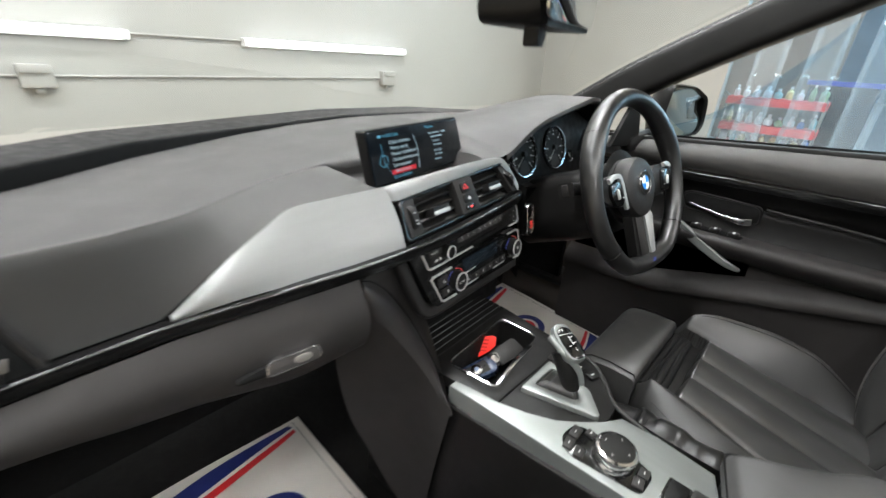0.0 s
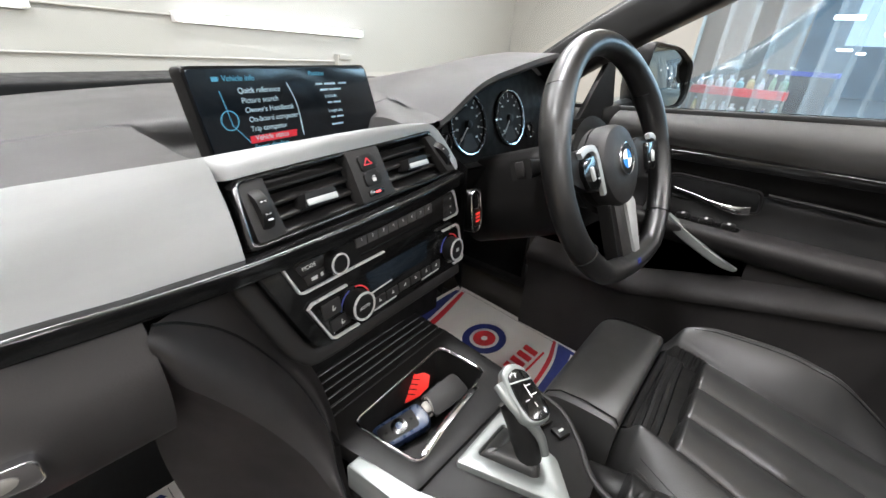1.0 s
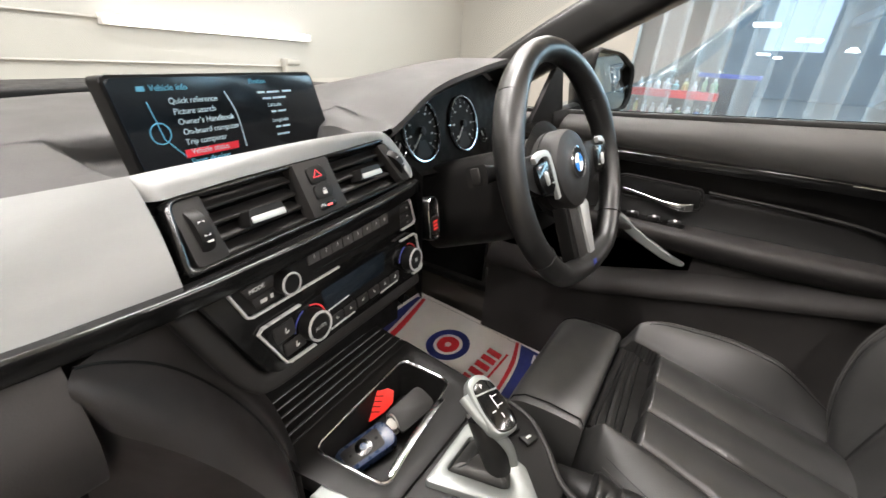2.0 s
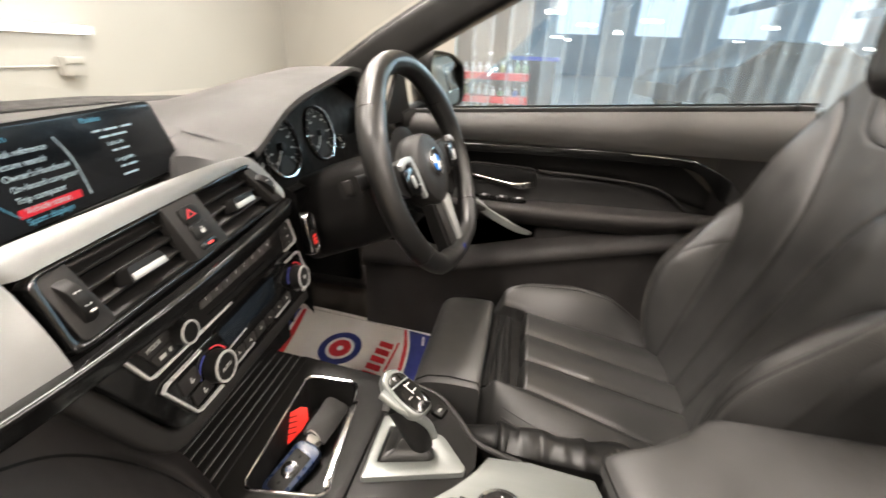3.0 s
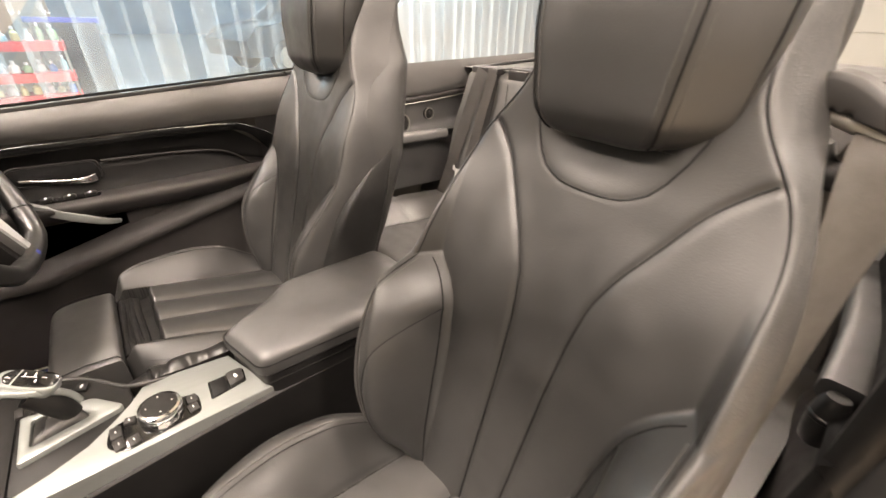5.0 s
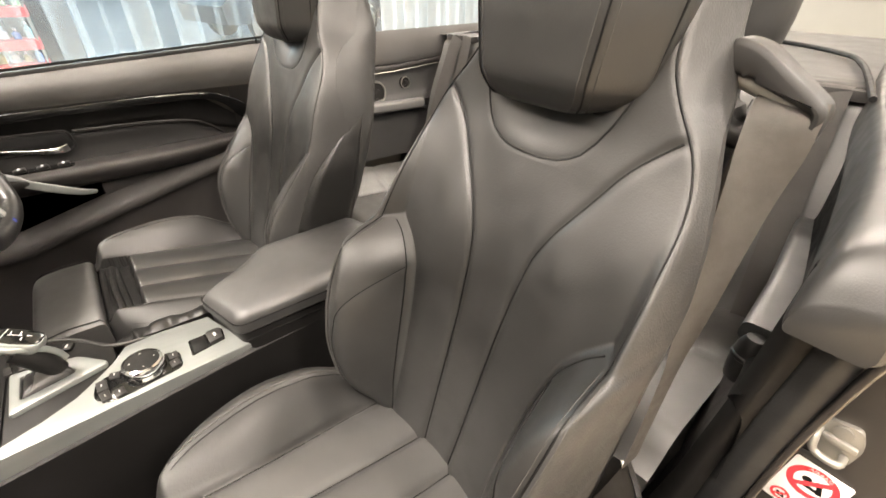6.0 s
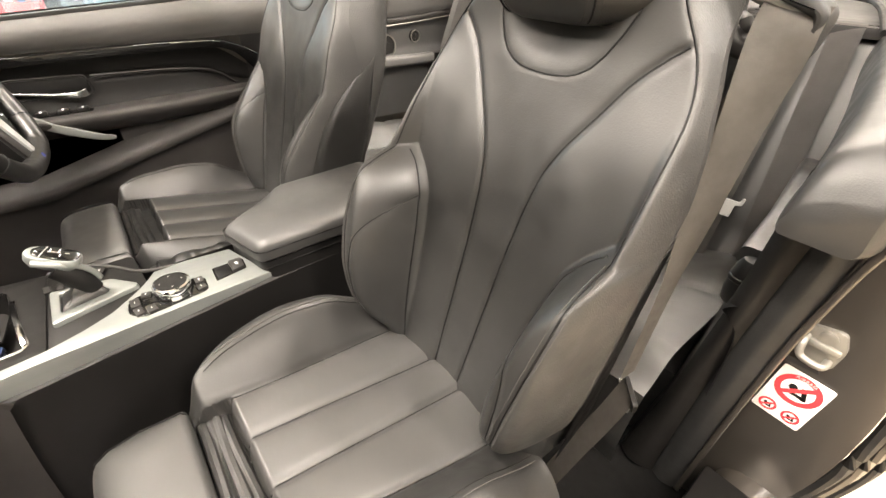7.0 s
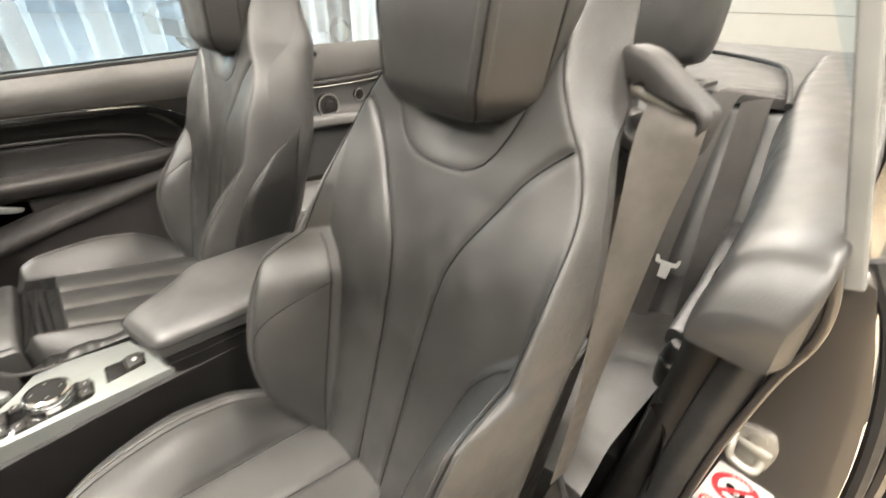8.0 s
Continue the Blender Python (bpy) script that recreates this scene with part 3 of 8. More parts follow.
def windscreen():
    t = thing("windscreen", "raked windscreen with black pillars and header", "windscreen")
    right = spline([(0.725, 0.50, 0.905), (0.700, 0.32, 1.015), (0.672, 0.12, 1.12), (0.64, -0.06, 1.205), (0.60, -0.17, 1.255)], 24)
    left = [(2 * CX - p[0], p[1], p[2]) for p in right]
    sec = rounded([(-0.026, -0.045), (0.030, -0.048), (0.030, 0.036), (-0.026, 0.033)], 0.020)
    for line, s in ((right, 1), (left, -1)):
        part("pillar", sweep([tuple(p) for p in line], [(s * a, b) for a, b in sec], up=(0, -0.55, 1)), "trim", t, "black padded pillar trim")
        seal = [(p[0] + s * 0.012, p[1] + 0.032, p[2] + 0.030) for p in line]
        part("seal", tube(seal, 0.006, 6), "rubber", t, "black screen seal")
    top = spline([right[-1], (0.33, -0.12, 1.275), (CX, -0.105, 1.28), (-0.27, -0.12, 1.275), left[-1]], 24)
    part("header", sweep([tuple(p) for p in top], rounded([(-0.045, -0.02), (0.045, -0.02), (0.045, 0.022), (-0.045, 0.022)], 0.015)), "lower", t)

    def glass(u, v):
        a = np.array(right[int(round(u * 23))]); b = np.array(left[int(round(u * 23))])
        p = a + (b - a) * v
        bow = 4 * v * (1 - v)
        return (p[0], p[1] + 0.052 + bow * (0.37 * (1 - u) + 0.05 * u), p[2] + 0.03 + bow * (-0.045 * (1 - u)))

    pane = part("pane", sheet(glass, 23, 20, 0.0), "glass", t, "clear windscreen glass")
    pane.visible_shadow = False
    return t


windscreen()


def rear_view_mirror():
    t = thing("rear_view_mirror", "black interior mirror hanging from the windscreen", "mirror", pose(-0.008, 0.152, 1.104, 0, -2, 17))
    face = rounded([(-0.125, -0.034), (0.118, -0.034), (0.125, 0.034), (-0.115, 0.040)], 0.02)
    part("housing", prism(face, -0.055, 0.0, 0.014, Matrix(((1, 0, 0, 0), (0, 0, -1, 0), (0, 1, 0, 0), (0, 0, 0, 1)))), "trim", t)
    part("glass", prism([(x * 0.95, y * 0.88) for x, y in face], 0.0, 0.003, 0.001, Matrix(((1, 0, 0, 0), (0, 0, -1, 0), (0, 1, 0, 0), (0, 0, 0, 1)))), "mirror", t, "mirror glass")
    part("stem", sweep([(-0.01, 0.03, 0.0), (-0.02, 0.09, 0.035), (-0.02, 0.14, 0.06)], rounded([(-0.05, -0.02), (0.05, -0.02), (0.05, 0.03), (-0.05, 0.03)], 0.015)), "trim", t)
    part("sensor_tab", prism(rounded([(-0.013, -0.050), (0.013, -0.050), (0.013, -0.02), (-0.013, -0.02)], 0.006), -0.03, -0.016, 0.003, Matrix(((1, 0, 0, -0.055), (0, 0, -1, 0), (0, 1, 0, 0), (0, 0, 0, 1)))), "lower", t, "grey sensor tab")


rear_view_mirror()


# ---- dashboard ----
def dash_hump(x, y):
    h = lerp([(0.16, 0), (0.22, 0.006), (0.28, 0.028), (0.36, 0.052), (0.48, 0.077), (0.56, 0.088), (0.62, 0.082), (0.69, 0.045), (0.74, 0.02)], x)
    return h * (1 - ease(0.46, 0.80, y))


def dash_profile(x):
    """Points (y, z) of the dash from its front edge to the screen, for the passenger's side and the centre."""
    low = (lerp([(-0.72, 0.390), (-0.47, 0.384), (-0.36, 0.372), (-0.30, 0.370), (-0.215, 0.380), (-0.09, 0.352), (0.10, 0.362), (0.24, 0.372)], x),
           lerp([(-0.72, 0.762), (-0.47, 0.768), (-0.37, 0.776), (-0.30, 0.822), (-0.215, 0.861), (-0.09, 0.872), (0.10, 0.876), (0.24, 0.866)], x))
    roll = (lerp([(-0.72, 0.402), (-0.47, 0.400), (-0.39, 0.394), (-0.33, 0.402), (-0.27, 0.426), (-0.20, 0.455), (-0.13, 0.466), (-0.09, 0.47), (0.24, 0.47)], x),
            lerp([(-0.72, 0.857), (-0.47, 0.862), (-0.30, 0.868), (-0.20, 0.876), (-0.09, 0.882), (0.20, 0.882), (0.24, 0.884)], x))
    mid = (0.45 * low[0] + 0.55 * roll[0] - 0.003, 0.45 * low[1] + 0.55 * roll[1] - 0.001)
    far = lerp([(-0.72, 0.57), (-0.44, 0.650), (-0.32, 0.72), (-0.125, 0.79), (0.03, 0.825), (0.24, 0.85)], x)
    edge = lerp([(-0.72, 0.848), (-0.44, 0.862), (-0.2, 0.874), (0.03, 0.884), (0.24, 0.888)], x)
    crown = 0.006 + 0.010 * ease(-0.3, 0.1, x)
    dip = ease(-0.105, -0.075, x) * (1 - ease(0.150, 0.190, x))
    sink = (low[0] + 0.045, 0.846) if dip > 0.5 else mid
    mid = (mid[0] + (sink[0] - mid[0]) * dip, mid[1] + (sink[1] - mid[1]) * dip)
    roll = (roll[0], roll[1] - 0.030 * dip)
    return [low, mid, roll, (roll[0] + 0.022, roll[1] + 0.0035 + 0.030 * dip), (0.5 * (roll[0] + far), 0.5 * (roll[1] + 0.03 * dip + edge) + crown), (far, edge)]


def dashboard():
    t = thing("dashboard", "black soft-touch dashboard with satin aluminium trim", "dashboard")
    cache = {}

    def top(u, v):
        x = -0.72 + 0.955 * u
        if u not in cache:
            cache[u] = spline(dash_profile(x), 41)
        y, z = cache[u][int(round(v * 40))]
        return (x, y, z + dash_hump(x, y))

    part("dash_top", sheet(top, 60, 40, -0.012), "pad", t, "dark grey grained soft dash top")

    def lip(x):
        y = lerp([(0.225, 0.366), (0.27, 0.364), (0.36, 0.362), (0.48, 0.358), (0.60, 0.365), (0.68, 0.39), (0.74, 0.43)], x)
        return y, 0.884 + dash_hump(x, y) - 0.004 - 0.018 * (1 - ease(0.228, 0.33, x))

    def hood(u, v):
        x = 0.228 + 0.517 * u
        y0, z0 = lip(x)
        far = lerp([(0.228, 0.86), (0.45, 0.82), (0.745, 0.70)], x)
        if v < 0.12:
            k = v / 0.12 * math.pi / 2
            return (x, y0 + 0.016 * (1 - math.sin(k)), z0 - 0.012 * math.cos(k))
        s = (v - 0.12) / 0.88
        y = y0 + (far - y0) * s
        return (x, y, 0.884 - 0.018 * (1 - ease(0.366, 0.47, y)) * (1 - ease(0.228, 0.33, x)) + dash_hump(x, y) * (1 - 0.2 * s) + 0.006 * s - 0.016 * s * ease(0.5, 0.745, x))

    part("hood", sheet(hood, 50, 40, -0.006), "pad", t, "grained hood over the instruments")

    # instrument recess
    rim = [(0.246, 0.795), (0.243, 0.862), (0.285, 0.893), (0.36, 0.924), (0.46, 0.949), (0.55, 0.960), (0.625, 0.950), (0.685, 0.905), (0.695, 0.840), (0.66, 0.790)]
    rim = [tuple(p) for p in spline(rim + rim[:1], 41)[:-1]]
    front = [(x, lip(min(max(x, 0.228), 0.74))[0] + 0.010 + 0.10 * max(0, 0.80 - z), z) for x, z in rim]
    back = [(0.462 + (x - 0.462) * 0.97, 0.405 + 0.25 * (z - 0.855) + 0.012, 0.870 + (z - 0.870) * 0.95) for x, z in rim]
    part("instrument_recess", loft([front, [((a[0] + b[0]) / 2, (a[1] + b[1]) / 2, (a[2] + b[2]) / 2) for a, b in zip(front, back)], back], caps=False), "trim", t, "dark shroud round the instruments", recalc=False)

    # satin trim band: wide on the passenger's side, a narrow lip over the vents
    up = [(-0.362, 0.368, 0.780), (-0.30, 0.366, 0.824), (-0.25, 0.3735, 0.8475), (-0.215, 0.376, 0.8635), (-0.17, 0.368, 0.868), (-0.09, 0.349, 0.8745), (0.0, 0.354, 0.877), (0.10, 0.360, 0.879), (0.185, 0.365, 0.8765), (0.216, 0.362, 0.866), (0.240, 0.345, 0.826)]
    low = [(-0.364, 0.360, 0.777), (-0.305, 0.340, 0.788), (-0.25, 0.327, 0.791), (-0.215, 0.321, 0.793), (-0.17, 0.313, 0.796), (-0.092, 0.302, 0.801), (-0.083, 0.331, 0.858), (0.10, 0.350, 0.8635), (0.180, 0.357, 0.864), (0.202, 0.353, 0.856), (0.228, 0.334, 0.814)]
    wide_u, wide_l = spline(up[:6], 26), spline(low[:6], 26)
    # the strip runs on a little behind the wide panel, so that both read as one piece
    slim_u, slim_l = spline([(-0.094, 0.3560, 0.8725), up[5], (-0.072, 0.3500, 0.8752), (-0.045, 0.3515, 0.8760)] + up[6:], 26), spline([(-0.094, 0.3450, 0.8560), low[6], (-0.068, 0.3320, 0.8587), (-0.042, 0.3345, 0.8598)] + [(0.0, 0.3395, 0.8613)] + low[7:], 26)

    def band(a, b, bulge):
        return lambda u, v: tuple((1 - v) * np.array(b[int(round(u * 25))]) + v * np.array(a[int(round(u * 25))]) + np.array((0, -bulge, bulge * 0.4)) * math.sin(math.pi * v))

    part("trim_panel", sheet(band(wide_u, wide_l, 0.005), 25, 10, 0.004), "silver", t, "brushed satin aluminium trim panel")
    part("trim_strip", sheet(band(slim_u, slim_l, 0.002), 25, 6, 0.004), "silver", t, "satin aluminium strip over the vents")
    # piano black strip below
    path = spline([(-0.72, 0.376, 0.752), (-0.47, 0.372, 0.760), (-0.36, 0.358, 0.770), (-0.25, 0.322, 0.784), (-0.17, 0.308, 0.788), (-0.09, 0.297, 0.793), (0.0, 0.298, 0.797), (0.12, 0.311, 0.800), (0.235, 0.330, 0.804)], 60)
    part("gloss_strip", sweep([tuple(p) for p in path], rounded([(-0.012, -0.009), (0.006, -0.010), (0.006, 0.008), (-0.010, 0.008)], 0.004)), "gloss", t, "piano black strip below the trim")

    # lower dash behind everything
    part("dash_core", merged(slab(-0.70, 0.74, 0.46, 0.62, 0.70, 0.80), slab(-0.08, 0.25, 0.37, 0.46, 0.56, 0.82)), "dark", t, "black lower dash")
    part("driver_knee_panel", sheet(lambda u, v: (0.262 + 0.46 * u, 0.352 + 0.03 * (2 * u - 1) ** 2 + 0.075 * v, 0.792 - 0.155 * v), 16, 8, 0.01), "trim", t, "dark knee panel under the column")
    part("driver_side_panel", sheet(lambda u, v: (0.250 + 0.03 * u, 0.330 + 0.07 * u + 0.03 * v, 0.80 - 0.21 * v), 6, 8, 0.01), "trim", t)

    # left end vent
    f = basis((-0.540, 0.386, 0.797), (1, -0.02, -0.03), (0, 0.22, 1))
    v = part("side_vent", prism(rounded([(-0.075, -0.036), (0.078, -0.036), (0.045, 0.045), (-0.075, 0.05)], 0.008), -0.02, 0.004, 0.003, f), "dark", t, "black outer air vent")
    part("vent_frame", prism(rounded([(-0.083, -0.043), (0.088, -0.043), (0.05, 0.053), (-0.083, 0.058)], 0.01), -0.015, 0.006, 0.002, f, hole=[(x * 0.91, y * 0.88) for x, y in rounded([(-0.083, -0.043), (0.088, -0.043), (0.05, 0.053), (-0.083, 0.058)], 0.01)]), "lower", v)
    for n in range(4):
        part("slat", rbox((0.09, 0.004, 0.012), 0.0015, f @ pose(-0.025, -0.024 + n * 0.018, 0.006, 30, 0, 0)), "trim", v)
    part("thumbwheel", lathe([(0, -0.006), (0.018, -0.006), (0.018, 0.006), (0, 0.006)], 20, f @ pose(0.045, -0.015, 0.0, 0, 90, 0)), "lower", v)
    for n in range(5):
        part("ridge", rbox((0.003, 0.012, 0.002), 0.0005, f @ pose(0.032 + n * 0.006, -0.012, 0.0165, 0, 0, -14)), "steel", v)
    return t


DASH = dashboard()


def glovebox():
    t = thing("glovebox", "closed dark grey glovebox with a framed latch", "glovebox")

    def face(u, v):
        x = -0.168 - 0.552 * u
        y0 = lerp([(-0.72, 0.372), (-0.47, 0.366), (-0.36, 0.352), (-0.25, 0.319), (-0.16, 0.306)], x)
        z0 = lerp([(-0.72, 0.742), (-0.47, 0.750), (-0.36, 0.760), (-0.25, 0.774), (-0.16, 0.779)], x)
        zl = lerp([(-0.72, 0.715), (-0.52, 0.686), (-0.43, 0.667), (-0.36, 0.658), (-0.27, 0.650), (-0.168, 0.662)], x)
        return (x, y0 - 0.020 * math.sin(math.pi * min(1, v * 1.1)) - 0.006 * v + (0.03 * ease(0.85, 1.0, v)), z0 + (zl - z0) * v)

    part("lid", sheet(face, 30, 16, -0.012), "glove", t)
    f = basis((-0.270, 0.2975, 0.7145), (1, -0.20, 0.02), (0, 0.18, 1)) @ Matrix.Diagonal((0.82, 0.70, 0.9, 1))
    out = rounded([(-0.038, -0.014), (0.038, -0.012), (0.036, 0.012), (-0.034, 0.010)], 0.008)
    part("latch", prism(out, -0.004, 0.006, 0.002, f), "glove", t, "dark grey latch plate")
    part("latch_frame", prism([(x * 1.035, y * 1.10 + 0.0008) for x, y in out], -0.004, 0.0068, 0.001, f, hole=[(x * 0.99, y * 0.96) for x, y in out]), "chrome", t, "bright frame round the latch")
    part("lock", lathe([(0.0, 0), (0.0085, 0), (0.0085, 0.0085), (0.006, 0.009), (0.0, 0.009)], 20, f @ pose(0.012, 0.0, 0) @ Matrix.Diagonal((1.5, 0.8, 1, 1))), "steel", t, "oval lock")
    part("recess", prism(rounded([(-0.075, -0.012), (-0.02, -0.013), (-0.02, 0.006), (-0.075, -0.004)], 0.004), -0.004, 0.003, 0.001, f), "dark", t)


glovebox()


def centre_cheek():
    """The hollow panel beside the centre stack and the broad ridge that leads from the glovebox down to the console."""
    ridge = spline([(-0.163, 0.306, 0.772), (-0.145, 0.312, 0.762), (-0.115, 0.322, 0.735), (-0.088, 0.326, 0.700), (-0.062, 0.320, 0.655), (-0.045, 0.308, 0.612), (-0.040, 0.285, 0.575), (-0.052, 0.255, 0.550), (-0.062, 0.228, 0.533)], 40)
    stack = spline([(-0.095, 0.309, 0.790), (-0.088, 0.310, 0.770), (-0.074, 0.312, 0.735), (-0.056, 0.310, 0.690), (-0.040, 0.308, 0.655), (-0.030, 0.304, 0.620), (-0.030, 0.285, 0.580), (-0.045, 0.255, 0.556), (-0.056, 0.229, 0.536)], 40)
    outer = spline([(-0.167, 0.302, 0.745), (-0.160, 0.290, 0.725), (-0.142, 0.283, 0.700), (-0.120, 0.278, 0.665), (-0.098, 0.268, 0.625), (-0.082, 0.256, 0.590), (-0.074, 0.243, 0.562), (-0.070, 0.232, 0.545), (-0.068, 0.222, 0.530)], 40)
    low = spline([(-0.172, 0.37, 0.655), (-0.172, 0.365, 0.58), (-0.160, 0.355, 0.49), (-0.135, 0.335, 0.40), (-0.110, 0.30, 0.30), (-0.095, 0.25, 0.24)], 40)

    def between(a, b, bulge):
        def f(u, v):
            p, q = np.array(a[int(round(u * 39))]), np.array(b[int(round(u * 39))])
            return tuple(p + (q - p) * v + np.array(bulge) * math.sin(math.pi * v))
        return f

    t = thing("console_cheek", "dark grey moulded panel with a broad ridge beside the centre stack", "trim panel")
    part("channel", sheet(between(ridge, stack, (0.002, 0.008, -0.004)), 39, 12, 0.006), "glove", t)
    part("ridge", sheet(between(ridge, outer, (-0.006, -0.012, 0.010)), 39, 14, 0.006), "glove", t, "broad soft ridge")
    part("flank", sheet(between(outer, low, (0.005, 0.006, 0.0)), 39, 12, 0.006), "glove", t, "hollow flank beside the footwell")
    part("joint", tube([tuple(p) for p in ridge], 0.0016, 6), "dark", t)


centre_cheek()


def vents():
    f = basis((0.06, 0.3338, 0.835), (1, 0.085, 0), (0, 0.5, 1))
    t = thing("centre_vents", "black twin air vents with a hazard switch between them", "air vent")
    out = rounded([(-0.149, -0.036), (0.181, -0.026), (0.150, 0.036), (-0.142, 0.024)], 0.008)
    inner = [(0.013 + (x - 0.013) * 0.965, y * 0.86) for x, y in out]
    part("vent_frame", prism(out, -0.012, 0.003, 0.0015, f, hole=inner), "gloss", t, "glossy black vent frame")
    part("backing", prism(inner, -0.045, -0.035, 0.0, f), "dark", t)
    for x0, x1, n in ((-0.112, -0.020, 4), (0.036, 0.130, 4)):
        for k in range(n):
            y = -0.022 + k * 0.0135
            part("slat", rbox((x1 - x0 + 0.012 + 0.004 * (k == 0), 0.0035, 0.020), 0.0015, f @ pose((x0 + x1) / 2 + 0.004 * (k - 1) * (x0 > 0), y + 0.035 * (x0 + x1) / 2 * 0.6, -0.014, 28, 0, 2.2)), "lower", t)
    for x, s in ((-0.066, -0.006), (0.088, 0.001)):
        tab = part("vent_tab", sweep([f @ Vector((x, s, -0.010)), f @ Vector((x, s - 0.001, 0.008))], rounded([(-0.021, -0.007), (0.021, -0.007), (0.017, 0.006), (-0.017, 0.006)], 0.002), up=f.to_3x3() @ Vector((0, 1, 0))), "trim", t)
        part("tab_edge", rbox((0.036, 0.006, 0.002), 0.001, f @ pose(x, s - 0.004, 0.0085)), "silver", tab, "satin edge")
    for x0, y0, x1, y1 in ((-0.126, 0.022, -0.124, -0.030), (0.135, 0.026, 0.163, -0.022)):
        cx, cy = (x0 + x1) / 2, (y0 + y1) / 2
        dx, dy = x1 - x0, y1 - y0
        p = part("side_cheek", prism(rounded([(x0 - 0.012, y0 + 0.002), (x0 + 0.012, y0 + 0.003), (x1 + 0.014, y1), (x1 - 0.014, y1 - 0.001)], 0.004), -0.01, 0.002, 0.001, f), "lower", t)
        wheel = part("thumbwheel", lathe([(0, -0.0055), (0.021, -0.0055), (0.022, 0), (0.021, 0.0055), (0, 0.0055)], 28, f @ pose(cx, cy, -0.011, 0, 0, math.degrees(math.atan2(dy, dx)) + 90) @ pose(0, 0, 0, 0, 90, 0)), "trim", p)
        for k in range(4):
            part("mark", rbox((0.005, 0.0016, 0.0006), 0.0002, f @ pose(cx + dx * 0.1 * (k - 1), cy + dy * 0.1 * (k - 1.0), 0.0098)), "ink", p)
    hz = part("switch_block", prism(rounded([(-0.017, -0.028), (0.033, -0.026), (0.029, 0.029), (-0.019, 0.028)], 0.002), -0.01, 0.006, 0.0015, f), "lower", t, "dark grey block with hazard and lock switches")
    part("hazard_button", prism(rounded([(-0.006, 0.004), (0.017, 0.005), (0.016, 0.022), (-0.007, 0.021)], 0.004), 0.004, 0.0085, 0.001, f), "trim", hz)
    tri = [(-0.0015, 0.010), (0.0115, 0.0105), (0.0048, 0.0185)]
    part("hazard_mark", prism(tri, 0.0085, 0.0089, 0, f, hole=[(0.0049 + (x - 0.0049) * 0.7, 0.013 + (y - 0.013) * 0.7) for x, y in tri]), "red", hz, "red triangle")
    part("lock_button", prism(rounded([(-0.006, -0.0125), (0.018, -0.0115), (0.017, 0.003), (-0.006, 0.002)], 0.004), 0.004, 0.0085, 0.001, f), "trim", hz)
    part("lock_mark", merged(rbox((0.005, 0.004, 0.0005), 0, f @ pose(0.0065, -0.006, 0.0087)), rbox((0.003, 0.0012, 0.0005), 0, f @ pose(0.0068, -0.0025, 0.0087))), "ink", hz)
    part("warning_lamp", prism(rounded([(-0.006, -0.0235), (0.017, -0.0225), (0.017, -0.0155), (-0.006, -0.0165)], 0.003), 0.004, 0.0075, 0.0008, f), "gloss", hz)
    part("lamp_mark", rbox((0.007, 0.002, 0.0004), 0, f @ pose(0.007, -0.0195, 0.0078)), "litglow", hz)


vents()


def knob(parent, f, r, h, face, label, ring="bright"):
    k = part("knob", lathe([(r * 0.98, 0), (r, h * 0.2), (r * 0.93, h), (r * 0.80, h), (r * 0.78, h - 0.001), (0, h - 0.0005)], 36, f), "trim", parent, label)
    part("ring", lathe([(r * 0.93, h - 0.002), (r * 0.94, h + 0.0006), (r * 0.80, h + 0.0008), (r * 0.79, h - 0.002)], 36, f), ring, k, "bright ring")
    part("cap", lathe([(r * 0.78, h - 0.001), (r * 0.70, h + 0.0002), (0, h + 0.0004)], 28, f), face, k)
    return k


